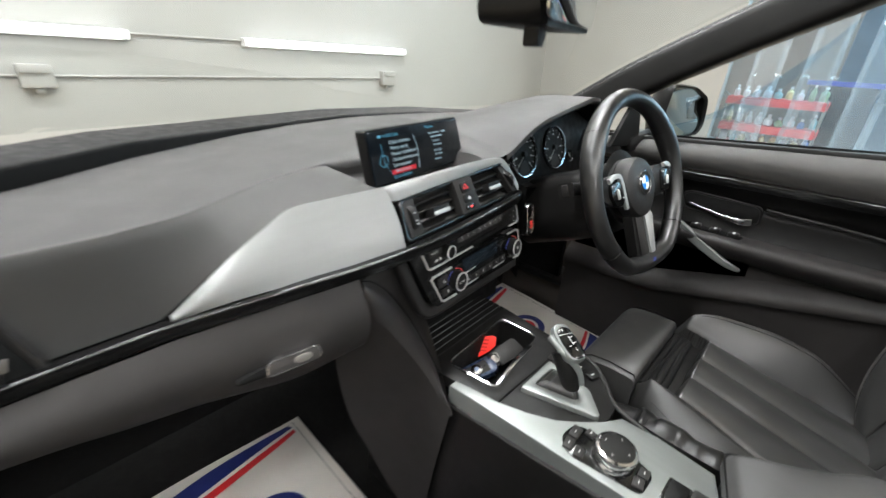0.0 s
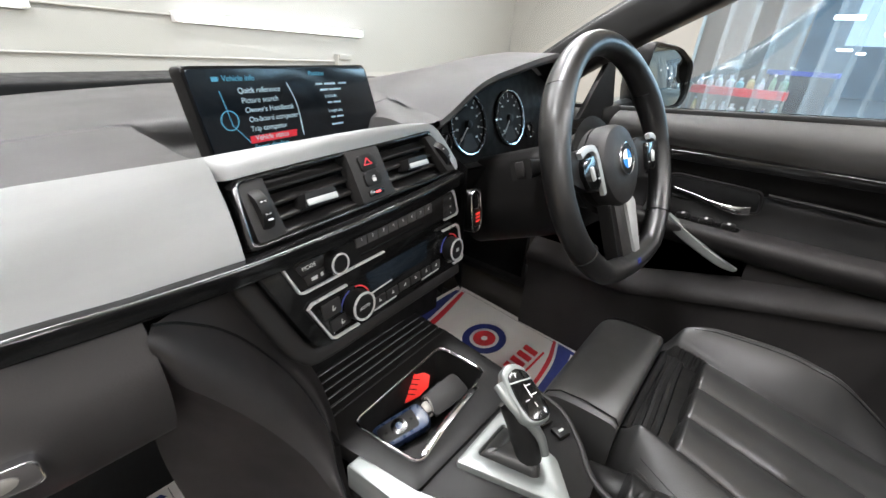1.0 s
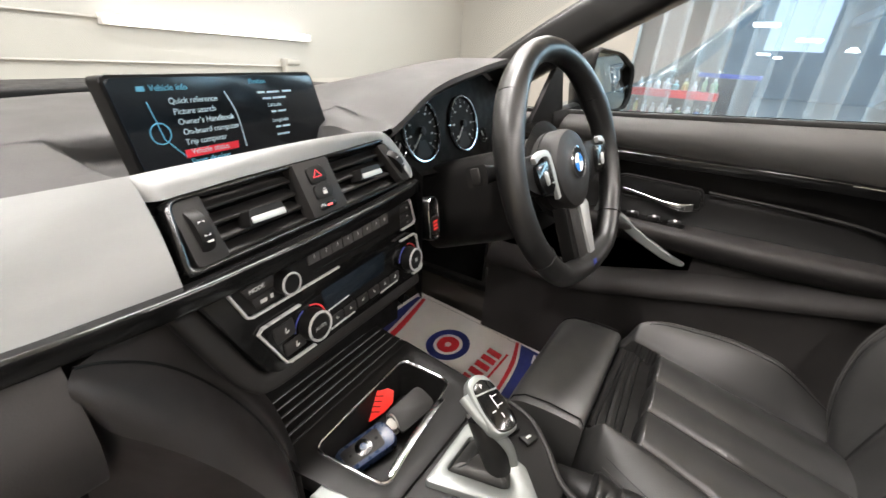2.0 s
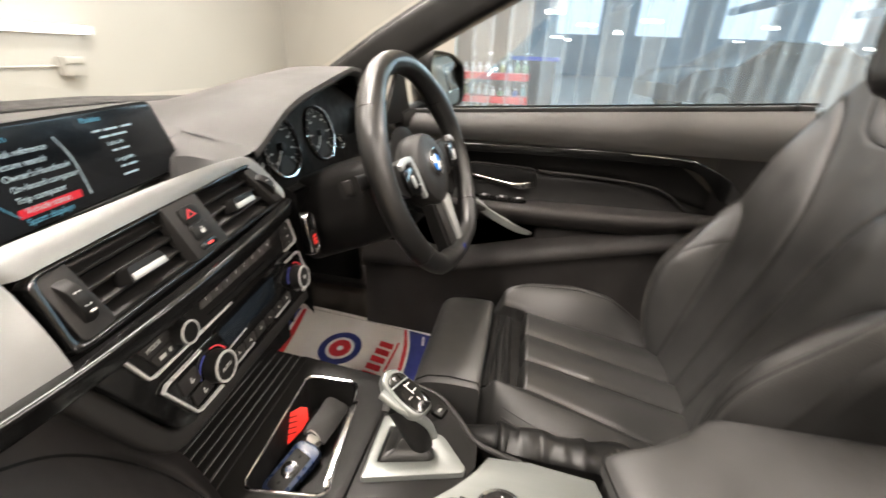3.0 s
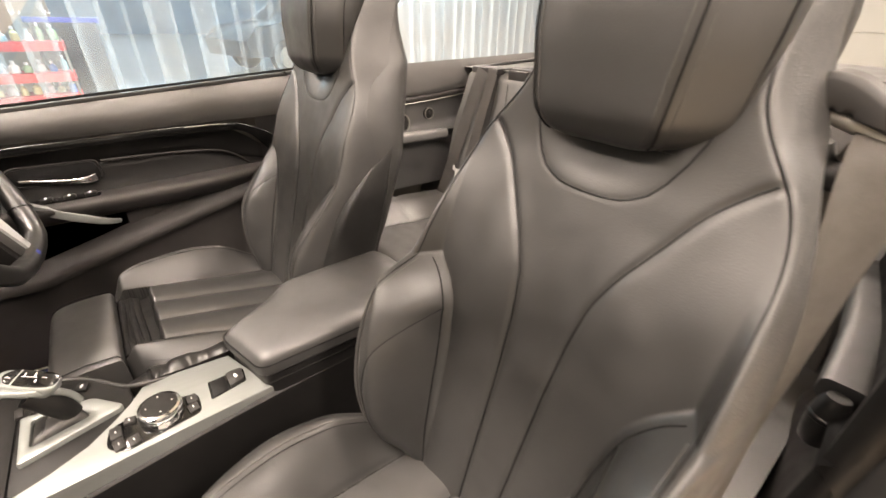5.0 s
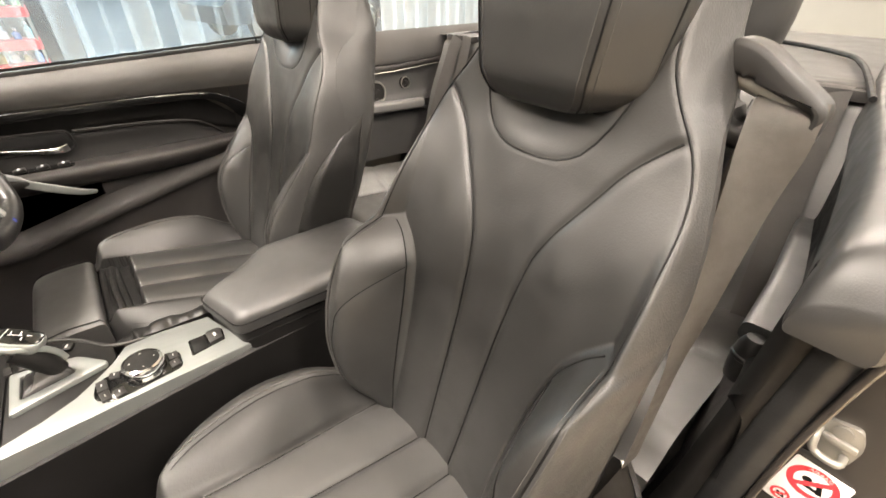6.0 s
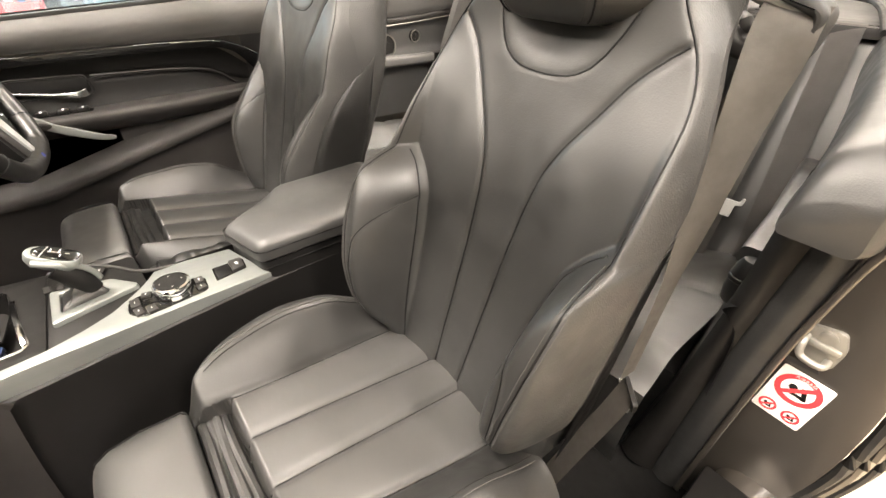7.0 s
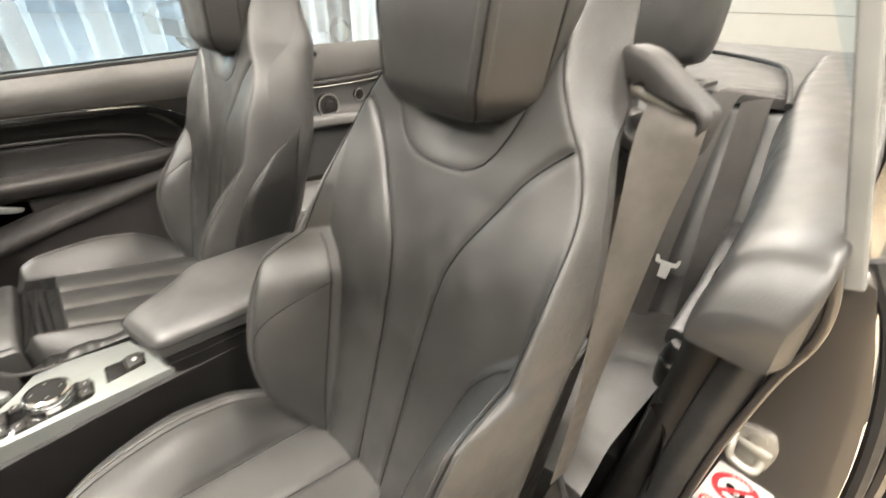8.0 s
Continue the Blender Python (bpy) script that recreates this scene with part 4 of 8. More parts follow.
def centre_stack():
    f = basis((0.085, 0.3114, 0.74), (1, 0.09, 0), (0, 0.12, 1))
    t = thing("radio_and_climate_panel", "piano black radio and climate controls with bright frames", "car radio")
    face = rounded([(-0.176, 0.050), (-0.128, -0.050), (-0.114, -0.061), (0.148, -0.066), (0.158, -0.056), (0.133, 0.062)], 0.006)
    part("fascia", prism(face, -0.05, -0.001, 0.003, f), "gloss", t)
    lip = [tuple(p) for p in spline([(-0.186, 0.056), (-0.168, 0.012), (-0.146, -0.040), (-0.134, -0.060), (-0.112, -0.072), (-0.02, -0.0745), (0.10, -0.078), (0.155, -0.079)], 50)]
    part("surround", sweep([f @ Vector((x, y, -0.010)) for x, y in lip], rounded([(-0.013, -0.016), (0.011, -0.016), (0.011, 0.004), (-0.011, 0.002)], 0.008), up=f.to_3x3() @ Vector((0, 0, 1))), "lower", t, "soft grey surround of the controls")
    part("bed", prism([(x * 1.06, y * 1.3 - 0.002) for x, y in face], -0.07, -0.020, 0.0, f), "dark", t)
    # radio
    radio = rounded([(-0.148, 0.046), (-0.134, 0.013), (0.136, 0.017), (0.127, 0.049)], 0.006)
    r = part("radio", prism(radio, -0.004, 0.004, 0.0012, f), "trim", t, "black radio panel")
    part("slot", rbox((0.112, 0.0028, 0.002), 0.0008, f @ pose(0.0, 0.0225, 0.0038, 0, 0, 1)), "dark", r)
    for k in range(8):
        x = -0.054 + k * 0.0172
        part("preset_button", rbox((0.0160, 0.0125, 0.003), 0.001, f @ pose(x, 0.0375 + 0.03 * (x + 0.05) * 0.6, 0.0044)), "glove", r)
        lettering("digit", str(k + 1), 0.0052, f @ pose(x - 0.0012, 0.037 + 0.03 * (x + 0.05) * 0.6, 0.0061), "ink", r, 0.0001)
    for y in (0.041, 0.030, 0.021):
        part("edge_button", rbox((0.020, 0.0085, 0.003), 0.001, f @ pose(0.112, y + 0.001, 0.0044)), "lower", r)
        part("mark", rbox((0.003, 0.0014, 0.0003), 0, f @ pose(0.117, y + 0.001, 0.0061)), "ink", r)
    part("mode_button", prism(rounded([(-0.138, 0.0395), (-0.132, 0.0285), (-0.103, 0.0300), (-0.106, 0.0425)], 0.002), 0.003, 0.006, 0.0008, f), "lower", r)
    lettering("button_text", "MODE", 0.0056, f @ pose(-0.1310, 0.0330, 0.0061, 0, 0, 3), "ink", r, 0.0001)
    part("sound_button", prism(rounded([(-0.131, 0.0275), (-0.127, 0.0165), (-0.101, 0.0175), (-0.103, 0.0290)], 0.002), 0.003, 0.006, 0.0008, f), "lower", r)
    part("mark", merged(rbox((0.007, 0.0035, 0.0003), 0, f @ pose(-0.119, 0.022, 0.0061)), rbox((0.003, 0.004, 0.0003), 0, f @ pose(-0.110, 0.0225, 0.0061))), "ink", r)
    part("power_mark", lathe([(0.0022, 0), (0.0022, 0.0003), (0.0015, 0.0003), (0.0015, 0)], 16, f @ pose(-0.0935, 0.0165, 0.004)), "ink", r)
    knob(r, f @ pose(-0.095, 0.0295, 0.003), 0.0115, 0.014, "trim", "radio volume knob")
    # bright C-shaped frames at the ends of both panels
    def frame_bar(pts, width=0.0022):
        return sweep([f @ Vector((x, y, 0.003)) for x, y in pts], rounded([(-width / 2, -0.002), (width / 2, -0.002), (width / 2, 0.002), (-width / 2, 0.002)], 0.0006), up=f.to_3x3() @ Vector((0, 0, 1)))
    part("left_frame", frame_bar([(-0.098, 0.0495), (-0.146, 0.0475), (-0.150, 0.0445), (-0.136, 0.0125), (-0.131, 0.0105), (-0.02, 0.0125)]), "bright", r, "bright frame line")
    part("right_frame", frame_bar([(0.095, 0.0515), (0.126, 0.0515), (0.130, 0.048), (0.138, 0.018), (0.134, 0.0145), (0.105, 0.0140)]), "bright", r, "bright frame line")
    # climate
    climate = rounded([(-0.128, -0.006), (-0.106, -0.052), (0.147, -0.056), (0.137, -0.003)], 0.006)
    c = part("climate_panel", prism(climate, -0.004, 0.0035, 0.0012, f), "gloss", t, "glossy climate panel")
    part("display", prism(rounded([(-0.052, -0.002), (-0.046, -0.026), (0.058, -0.026), (0.062, 0.0)], 0.002), 0.0035, 0.0045, 0.0004, f), "screen", c, "dark display")
    part("display_edge", sweep([f @ Vector((-0.046, -0.028, 0.0045)), f @ Vector((-0.012, -0.026, 0.0045))], circle(0.0008, 6)), "ink", c)
    for x, y, w, h in ((-0.108, -0.019, 0.024, 0.017), (-0.099, -0.039, 0.026, 0.014)):
        part("seat_button", rbox((w, h, 0.003), 0.0015, f @ pose(x + 0.004, y, 0.0045, 0, 0, 2)), "lower", c)
        part("mark", merged(rbox((0.0042, 0.0016, 0.0003), 0, f @ pose(x + 0.006, y - 0.0015, 0.0062, 0, 0, 20)), rbox((0.0014, 0.0048, 0.0003), 0, f @ pose(x + 0.0045, y + 0.001, 0.0062, 0, 0, -12))), "ink", c)
    k1 = knob(c, f @ pose(-0.071, -0.029, 0.003), 0.0170, 0.014, "trim", "left temperature knob")
    lettering("button_text", "AUTO", 0.0054, f @ pose(-0.071, -0.0312, 0.0177), "ink", k1, 0.0001, "CENTER")
    k2 = knob(c, f @ pose(0.114, -0.030, 0.003), 0.0170, 0.014, "trim", "right temperature knob")
    part("mark", rbox((0.006, 0.005, 0.0003), 0, f @ pose(0.114, -0.030, 0.0177)), "ink", k2)
    for x in (-0.071, 0.114):
        for a0, a1, what in ((110, 175, "blue"), (20, 85, "red")):
            arc = [f @ Vector((x + 0.0215 * math.cos(radians(a)), -0.031 + 0.0215 * math.sin(radians(a)), 0.0042)) for a in range(a0, a1 + 1, 13)]
            part("scale", tube(arc, 0.0009, 6), what, c)
    for k in range(6):
        x = -0.035 + k * 0.0225
        part("small_button", rbox((0.0205, 0.012, 0.003), 0.001, f @ pose(x, -0.0430, 0.0040)), "lower", c)
        part("mark", merged(rbox((0.0036, 0.0012, 0.0003), 0, f @ pose(x, -0.0425, 0.0057)), rbox((0.0012, 0.0030, 0.0003), 0, f @ pose(x + 0.001 * (k % 3 - 1), -0.0410, 0.0057, 0, 0, 20 * (k % 2)))), "ink", c)
    for x in (-0.026, 0.065):
        part("bright_bar", rbox((0.040, 0.0022, 0.0012), 0.0005, f @ pose(x, -0.0505, 0.0045, 0, 0, 1)), "bright", c)
    part("left_frame", frame_bar([(-0.080, -0.0035), (-0.125, -0.0045), (-0.130, -0.008), (-0.108, -0.052), (-0.103, -0.0545), (-0.07, -0.0555)]), "bright", c, "bright frame line")
    part("right_frame", frame_bar([(0.100, -0.0005), (0.134, -0.0005), (0.139, -0.004), (0.149, -0.055), (0.145, -0.0585), (0.125, -0.0585)]), "bright", c, "bright frame line")
    # start button
    g = basis((0.274, 0.3255, 0.745), (1, 0.12, 0), (0.08, 0.15, 1))
    pill = rounded([(-0.0135, -0.031), (0.0135, -0.031), (0.0135, 0.031), (-0.0135, 0.031)], 0.013, 6)
    b = part("start_button", prism(pill, -0.02, 0.001, 0.002, g), "gloss", t, "black start button with a red mark")
    part("ring", prism([(x * 1.16, y * 1.07) for x, y in pill], -0.02, 0.003, 0.001, g, hole=pill), "chrome", b, "bright ring")
    part("button_face", prism(rounded([(-0.010, -0.024), (0.010, -0.024), (0.010, 0.004), (-0.010, 0.004)], 0.008), 0.0, 0.004, 0.001, g), "trim", b)
    for k in range(3):
        part("mark", rbox((0.012, 0.003, 0.0004), 0, g @ pose(0, -0.004 - 0.0055 * k, 0.0042)), "litglow", b)
    part("fascia_flank", sheet(lambda u, v: (0.232 + 0.035 * u + 0.012 * v, 0.318 + 0.045 * u + 0.0 * v, 0.82 - 0.20 * v), 6, 10, 0.006), "trim", t)


centre_stack()


def display():
    f = basis((-0.066, 0.4135, 0.8530), (1, 0.13, 0), (0, 0.1, 1))
    t = thing("display_screen", "wide black display standing on the dash, showing a menu", "screen")
    out = rounded([(0.010, -0.004), (0.262, 0.004), (0.236, 0.0865), (-0.002, 0.0835)], 0.006)
    part("housing", prism(out, -0.018, 0.0, 0.002, f), "trim", t)
    part("panel", prism([(0.125 + (x - 0.125) * 0.975, 0.042 + (y - 0.042) * 0.94) for x, y in out], 0.0, 0.002, 0.0005, f), "screen", t, "glossy dark glass")
    part("foot", slab(-0.02, 0.14, 0.475, 0.53, 0.82, 0.885, 0.01), "dark", t)
    z = 0.0023

    def words(text, x, y, size, material="lit"):
        lettering("menu_text", text, size, f @ pose(x, y, z, 0, 0, 0.6), material, t, 0.0001)

    words("Vehicle info", 0.034, 0.0705, 0.0074, "litblue")
    part("icon", rbox((0.007, 0.004, 0.0002), 0, f @ pose(0.027, 0.0725, z)), "litblue", t)
    for k, text in enumerate(("Quick reference", "Picture search", "Owner's Handbook", "On-board computer", "Trip computer")):
        words(text, 0.048 + 0.0022 * min(k, 3), 0.0592 - 0.0092 * k, 0.0075)
    part("highlight", prism([(0.052, 0.0105), (0.111, 0.0120), (0.112, 0.0192), (0.052, 0.0180)], z - 0.0002, z, 0, f), "litred", t, "red highlighted menu row")
    words("Vehicle status", 0.0580, 0.0132, 0.0075)
    words("Sport displays", 0.0555, 0.0040, 0.0078, "litblue")
    part("divider", tube([f @ Vector((x, y, z)) for x, y in [tuple(p) for p in spline([(0.107, 0.068), (0.117, 0.045), (0.121, 0.012)], 14)]], 0.0005, 5), "lit", t, "thin light line")
    part("knob_picture", lathe([(0.0095, 0), (0.0095, 0.0002), (0.0085, 0.0002), (0.0085, 0)], 28, f @ pose(0.034, 0.035, z)), "litblue", t)
    part("pointer", tube([f @ Vector((0.029, 0.062, z)), f @ Vector((0.033, 0.045, z)), f @ Vector((0.036, 0.030, z)), f @ Vector((0.052, 0.012, z))], 0.0004, 5), "litblue", t)
    words("Position", 0.139, 0.0745, 0.0070, "litblue")
    words("Latitude:", 0.160, 0.0500, 0.0058, "litdim")
    words("Longitude:", 0.163, 0.0330, 0.0058, "litdim")
    for x, y, w in ((0.153, 0.0655, 0.010), (0.170, 0.0655, 0.018), (0.191, 0.0658, 0.014), (0.160, 0.0590, 0.012), (0.178, 0.0592, 0.020), (0.167, 0.0445, 0.007), (0.179, 0.0446, 0.012), (0.170, 0.0275, 0.007), (0.182, 0.0276, 0.012), (0.176, 0.0190, 0.019)):
        part("text_bar", rbox((w, 0.0021, 0.0002), 0, f @ pose(x, y, z, 0, 0, 0.6)), "litdim", t, "unreadable pale text")


display()


def instruments():
    t = thing("instrument_cluster", "round black dials with bright rings behind the wheel", "instrument cluster")
    f = basis((0.345, 0.4035, 0.855), (1, 0.0, 0), (0, 0.25, 1))
    part("panel", prism(rounded([(-0.098, -0.072), (0.33, -0.072), (0.345, 0.04), (0.20, 0.105), (0.05, 0.075), (-0.09, 0.035)], 0.02), -0.006, -0.001, 0.001, f), "dark", t)

    def gauge(x, y, r, ticks, needle, name):
        g = part(name, lathe([(0, 0.0002), (r * 0.95, 0.0002), (r * 0.95, 0.002), (r, 0.004), (r * 1.03, 0.002), (r * 1.03, -0.002)], 48, f @ pose(x, y, 0)), "dark", t, "black dial")
        part("ring", lathe([(r * 0.965, 0.002), (r * 0.975, 0.0052), (r * 1.01, 0.0055), (r * 1.03, 0.002)], 48, f @ pose(x, y, 0)), "chrome", g, "bright ring")
        for k in range(ticks):
            a = radians(225 - 270 * k / (ticks - 1))
            q = f @ pose(x + 0.84 * r * math.cos(a), y + 0.84 * r * math.sin(a), 0.0006, 0, 0, math.degrees(a))
            part("tick", rbox((0.11 * r if k % 2 else 0.17 * r, 0.0011, 0.0003), 0, q), "ink", g)
            if k % 2 == 0 and r > 0.03:
                part("figure_bar", rbox((0.0055, 0.0032, 0.0003), 0, f @ pose(x + 0.63 * r * math.cos(a), y + 0.63 * r * math.sin(a), 0.0006)), "ink", g, "small unreadable figure")
        a = radians(needle)
        part("needle", rbox((0.85 * r, 0.0018, 0.0012), 0.0003, f @ pose(x + 0.33 * r * math.cos(a), y + 0.33 * r * math.sin(a), 0.0035, 0, 0, needle)), "ink", g, "white needle")
        if r > 0.03:
            part("hub", lathe([(0, 0), (0.0075, 0), (0.0065, 0.006), (0, 0.007)], 20, f @ pose(x, y, 0)), "trim", g)
            part("window", prism([(x + r * c * math.cos(radians(a2)), y + r * c * math.sin(radians(a2))) for c, a2 in [(0.90, a2) for a2 in range(240, 301, 12)] + [(0.35, 300), (0.35, 240)]], 0.0003, 0.0008, 0, f), "lower", g, "grey display window")
        return g

    gauge(0.0, 0.001, 0.0485, 17, 222, "speedometer")
    gauge(0.133, 0.002, 0.0485, 13, 226, "rev_counter")
    gauge(0.203, -0.026, 0.0140, 5, 120, "temperature_gauge")
    gauge(-0.066, -0.020, 0.0140, 5, 60, "fuel_gauge")
    part("glass_hood", sheet(lambda u, v: (0.60 + 0.06 * u, 0.40 - 0.005 * v, 0.83 + 0.06 * v), 3, 3, 0.002), "dark", t)


instruments()


# ---- steering wheel and column ----
WHEEL = basis((0.415, 0.176, 0.829), (math.cos(0.106), -math.sin(0.106), 0), (0, math.sin(0.373), math.cos(0.373)))


def steering_wheel():
    t = thing("steering_wheel", "thick black leather sports wheel with satin spokes", "steering wheel", WHEEL)
    R, n = 0.169, 96

    def rim_point(a):
        x, y = R * math.cos(a), R * math.sin(a)
        if y < -0.146:
            y = -0.146 - (abs(y) - 0.146) * 0.45
        return (x, y, 0.0)

    def rim_section(s):
        a = s * 2 * math.pi
        grip = 0.0168 + 0.0028 * math.exp(-((abs(((a - math.pi / 2 + math.pi) % (2 * math.pi)) - math.pi) - 1.05) / 0.35) ** 2)
        return circle(grip, 16, 1.08)

    pts = [rim_point(2 * math.pi * k / n) for k in range(n)]
    part("rim", sweep(pts, rim_section, up=(0, 0, 1), closed=True), "rimleather", t, "shiny worn leather rim")
    for a in (38, 142, 218, 322):
        p = Vector(rim_point(radians(a)))
        q = Vector(rim_point(radians(a + 1)))
        part("seam", lathe([(0.0182, -0.001), (0.0192, 0), (0.0182, 0.001)], 18, Matrix.Translation(p) @ (q - p).to_track_quat("Z", "Y").to_matrix().to_4x4() @ Matrix.Diagonal((1.04, 1.04, 1, 1))), "dark", t)
    for k in range(26):
        p = rim_point(radians(-58 + k * 4.4))
        part("stitch", rbox((0.004, 0.0012, 0.0012), 0.0003, Matrix.Translation(Vector(p) * 0.908 + Vector((0, 0, 0.004))) @ Matrix.Rotation(radians(-58 + k * 4.4 + 90 + 25), 4, "Z")), "thread", t)
    # airbag hub: a deep round drum with a domed cover
    hub = [(0.061 * math.cos(a) * (1 - 0.10 * max(0.0, -math.sin(a))), 0.060 * math.sin(a) - 0.004) for a in np.linspace(0, 2 * math.pi, 41)[:-1]]
    rings = [[(x * k - 0.012, y * k, z) for x, y in hub] for k, z in ((0.97, -0.050), (1.0, -0.030), (1.0, -0.002), (0.985, 0.006), (0.93, 0.0125), (0.80, 0.0160), (0.55, 0.0175), (0.2, 0.0180))]
    h = part("airbag_cover", loft(rings), "lower", t, "dark grained airbag cover")
    part("cover_joint", tube([(x * 1.003 - 0.012, y * 1.003, -0.016) for x, y in hub + hub[:1]], 0.0010, 6), "dark", h)
    b = part("roundel", lathe([(0.0, 0.030), (0.0225, 0.030), (0.0225, 0.0335), (0.0215, 0.0345), (0.017, 0.0343), (0.0, 0.0345)], 36, Matrix.Translation((-0.012, 0.004, -0.0135))), "gloss", h, "plain round badge, black ringed")
    part("badge_ring", lathe([(0.0215, 0.0340), (0.0222, 0.0352), (0.0232, 0.0345), (0.0232, 0.031)], 36, Matrix.Translation((-0.012, 0.004, -0.0135))), "chrome", b)
    for k, what in enumerate(("bluebadge", "white", "bluebadge", "white")):
        arc = [(0.0, 0.0)] + [(0.0135 * math.cos(radians(a)), 0.0135 * math.sin(radians(a))) for a in range(90 * k, 90 * k + 91, 15)]
        part("badge_quarter", prism(arc, 0.0345, 0.0350, 0, Matrix.Translation((-0.012, 0.004, -0.0135))), what, b)
    # side spokes with switch pods
    for s in (-1, 1):
        out = rounded([(s * 0.055, 0.030), (s * 0.155, 0.028), (s * 0.157, -0.002), (s * 0.125, -0.020), (s * 0.055, -0.035)], 0.012)
        sp = part("spoke", prism(out if s > 0 else out[::-1], -0.016, 0.006, 0.005), "trim", t)
        bar = spline([(s * 0.126, 0.022, 0.010), (s * 0.112, 0.028, 0.011), (s * 0.094, 0.027, 0.012), (s * 0.084, 0.012, 0.011), (s * 0.078, -0.012, 0.010), (s * 0.070, -0.036, 0.008)], 24)
        bar = bar if s < 0 else bar[:10]
        part("spoke_trim", sweep([tuple(p) for p in bar], rounded([(-0.0045, -0.004), (0.0045, -0.004), (0.0045, 0.003), (-0.0045, 0.003)], 0.0015)), "silver", sp, "satin metal spoke trim")
        pod = rounded([(s * 0.088, 0.020), (s * 0.124, 0.016), (s * 0.126, -0.004), (s * 0.112, -0.026), (s * 0.082, -0.024)], 0.007)
        part("switch_pod", prism(pod if s > 0 else pod[::-1], 0.004, 0.013, 0.003), "gloss", sp, "glossy black switch pod")
        part("roller", rbox((0.008, 0.020, 0.007), 0.003, pose(s * 0.104, -0.004, 0.0125, 0, 0, s * -12)), "silver", sp, "satin switch roller")
        for y in (0.014, -0.012):
            part("switch_mark", rbox((0.005, 0.002, 0.0005), 0, pose(s * 0.088, y, 0.0135)), "ink", sp)
    # lower spoke: dark web under one broad satin blade
    part("lower_spoke", prism(rounded([(-0.040, -0.050), (0.040, -0.050), (0.034, -0.150), (-0.034, -0.150)], 0.01), -0.020, 0.000, 0.004), "trim", t)
    blade = [(-0.004, -0.056), (0.010, -0.148), (0.026, -0.148), (0.030, -0.056)]
    part("lower_spoke_trim", prism(rounded(blade, 0.006), -0.002, 0.008, 0.004), "silver", t, "satin metal lower spoke blade")
    part("blade_web", prism(rounded([(-0.034, -0.058), (-0.024, -0.148), (0.008, -0.148), (-0.005, -0.058)], 0.004), -0.004, 0.004, 0.003), "lower", t)
    part("rim_mark", merged(rbox((0.004, 0.008, 0.001), 0, pose(-0.006, -0.151, 0.0178)), rbox((0.004, 0.008, 0.001), 0, pose(0.0, -0.151, 0.0178))), "blue", t, "small coloured mark on the rim")
    part("hub_back", lathe([(0.05, -0.08), (0.055, -0.05), (0.075, -0.030), (0.05, -0.015)], 32), "dark", t)
    return t


M["bluebadge"] = surface("badge_blue", (0.03, 0.20, 0.62), 0.25, mottle=0.05, mottle_scale=80)
steering_wheel()


def steering_column():
    t = thing("steering_column", "dark plastic column shroud with stalks", "steering column", WHEEL)
    part("shroud", loft([[(x * k, y * k2 - d, z) for x, y in rounded([(-0.075, 0.045), (0.075, 0.045), (0.085, -0.05), (0.06, -0.095), (-0.06, -0.095), (-0.085, -0.05)], 0.025)] for z, k, k2, d in ((-0.055, 0.86, 0.86, 0.0), (-0.062, 1.0, 1.0, 0.0), (-0.13, 1.05, 1.05, 0.0), (-0.25, 1.12, 1.1, 0.0))]), "trim", t)
    part("shroud_seam", rbox((0.168, 0.0015, 0.19), 0, pose(0, -0.03, -0.155)), "dark", t)
    for s in (-1, 1):
        st = part("stalk", sweep([tuple(p) for p in spline([(s * 0.06, 0.012, -0.075), (s * 0.10, 0.016, -0.072), (s * 0.135, 0.018, -0.066), (s * 0.150, 0.019, -0.064)], 14)], lambda q: rounded([(-0.010 - 0.004 * q, -0.008 - 0.008 * q), (0.010 + 0.004 * q, -0.008 - 0.008 * q), (0.010 + 0.004 * q, 0.008 + 0.008 * q), (-0.010 - 0.004 * q, 0.008 + 0.008 * q)], 0.006)), "trim", t)
        part("stalk_end", rbox((0.004, 0.022, 0.014), 0.004, pose(s * 0.152, 0.019, -0.064)), "lower", st, "grey button on the stalk end")
    part("paddle", prism(rounded([(-0.115, 0.03), (-0.085, 0.03), (-0.085, -0.03), (-0.12, -0.02)], 0.01), -0.038, -0.033, 0.001), "trim", t)
    part("paddle", prism(rounded([(0.085, 0.03), (0.115, 0.03), (0.12, -0.02), (0.085, -0.03)], 0.01), -0.038, -0.033, 0.001), "trim", t)


steering_column()

# right end of the dash, beside the door
_t = thing("driver_end_vent", "dark outer air vent beside the driver's door", "air vent", basis((0.690, 0.405, 0.845), (1, -0.25, 0), (0, 0.2, 1)))
part("bezel", prism(rounded([(-0.05, -0.045), (0.045, -0.045), (0.045, 0.04), (-0.05, 0.045)], 0.01), -0.02, 0.0, 0.002), "gloss", _t)
for n in range(4):
    part("slat", rbox((0.07, 0.003, 0.014), 0.001, pose(0, -0.028 + n * 0.019, 0.004, 25, 0, 0)), "trim", _t)
_t = thing("pedals", "black rubber pedals in the driver's footwell", "pedal")
part("accelerator", rbox((0.06, 0.02, 0.16), 0.008, pose(0.52, 0.70, 0.36, -35, 0, 0)), "rubber", _t)
part("brake", rbox((0.11, 0.025, 0.06), 0.008, pose(0.40, 0.66, 0.42, -30, 0, 0)), "rubber", _t)
part("pedal_arm", tube([(0.40, 0.68, 0.43), (0.40, 0.74, 0.62)], 0.01, 8), "dark", _t)

# ---- centre console ----
def deck(x, y):
    """Height of the console's top."""
    return 0.550 + 0.06 * y


def up_from(h):
    return lambda x, y: deck(x, y) + h


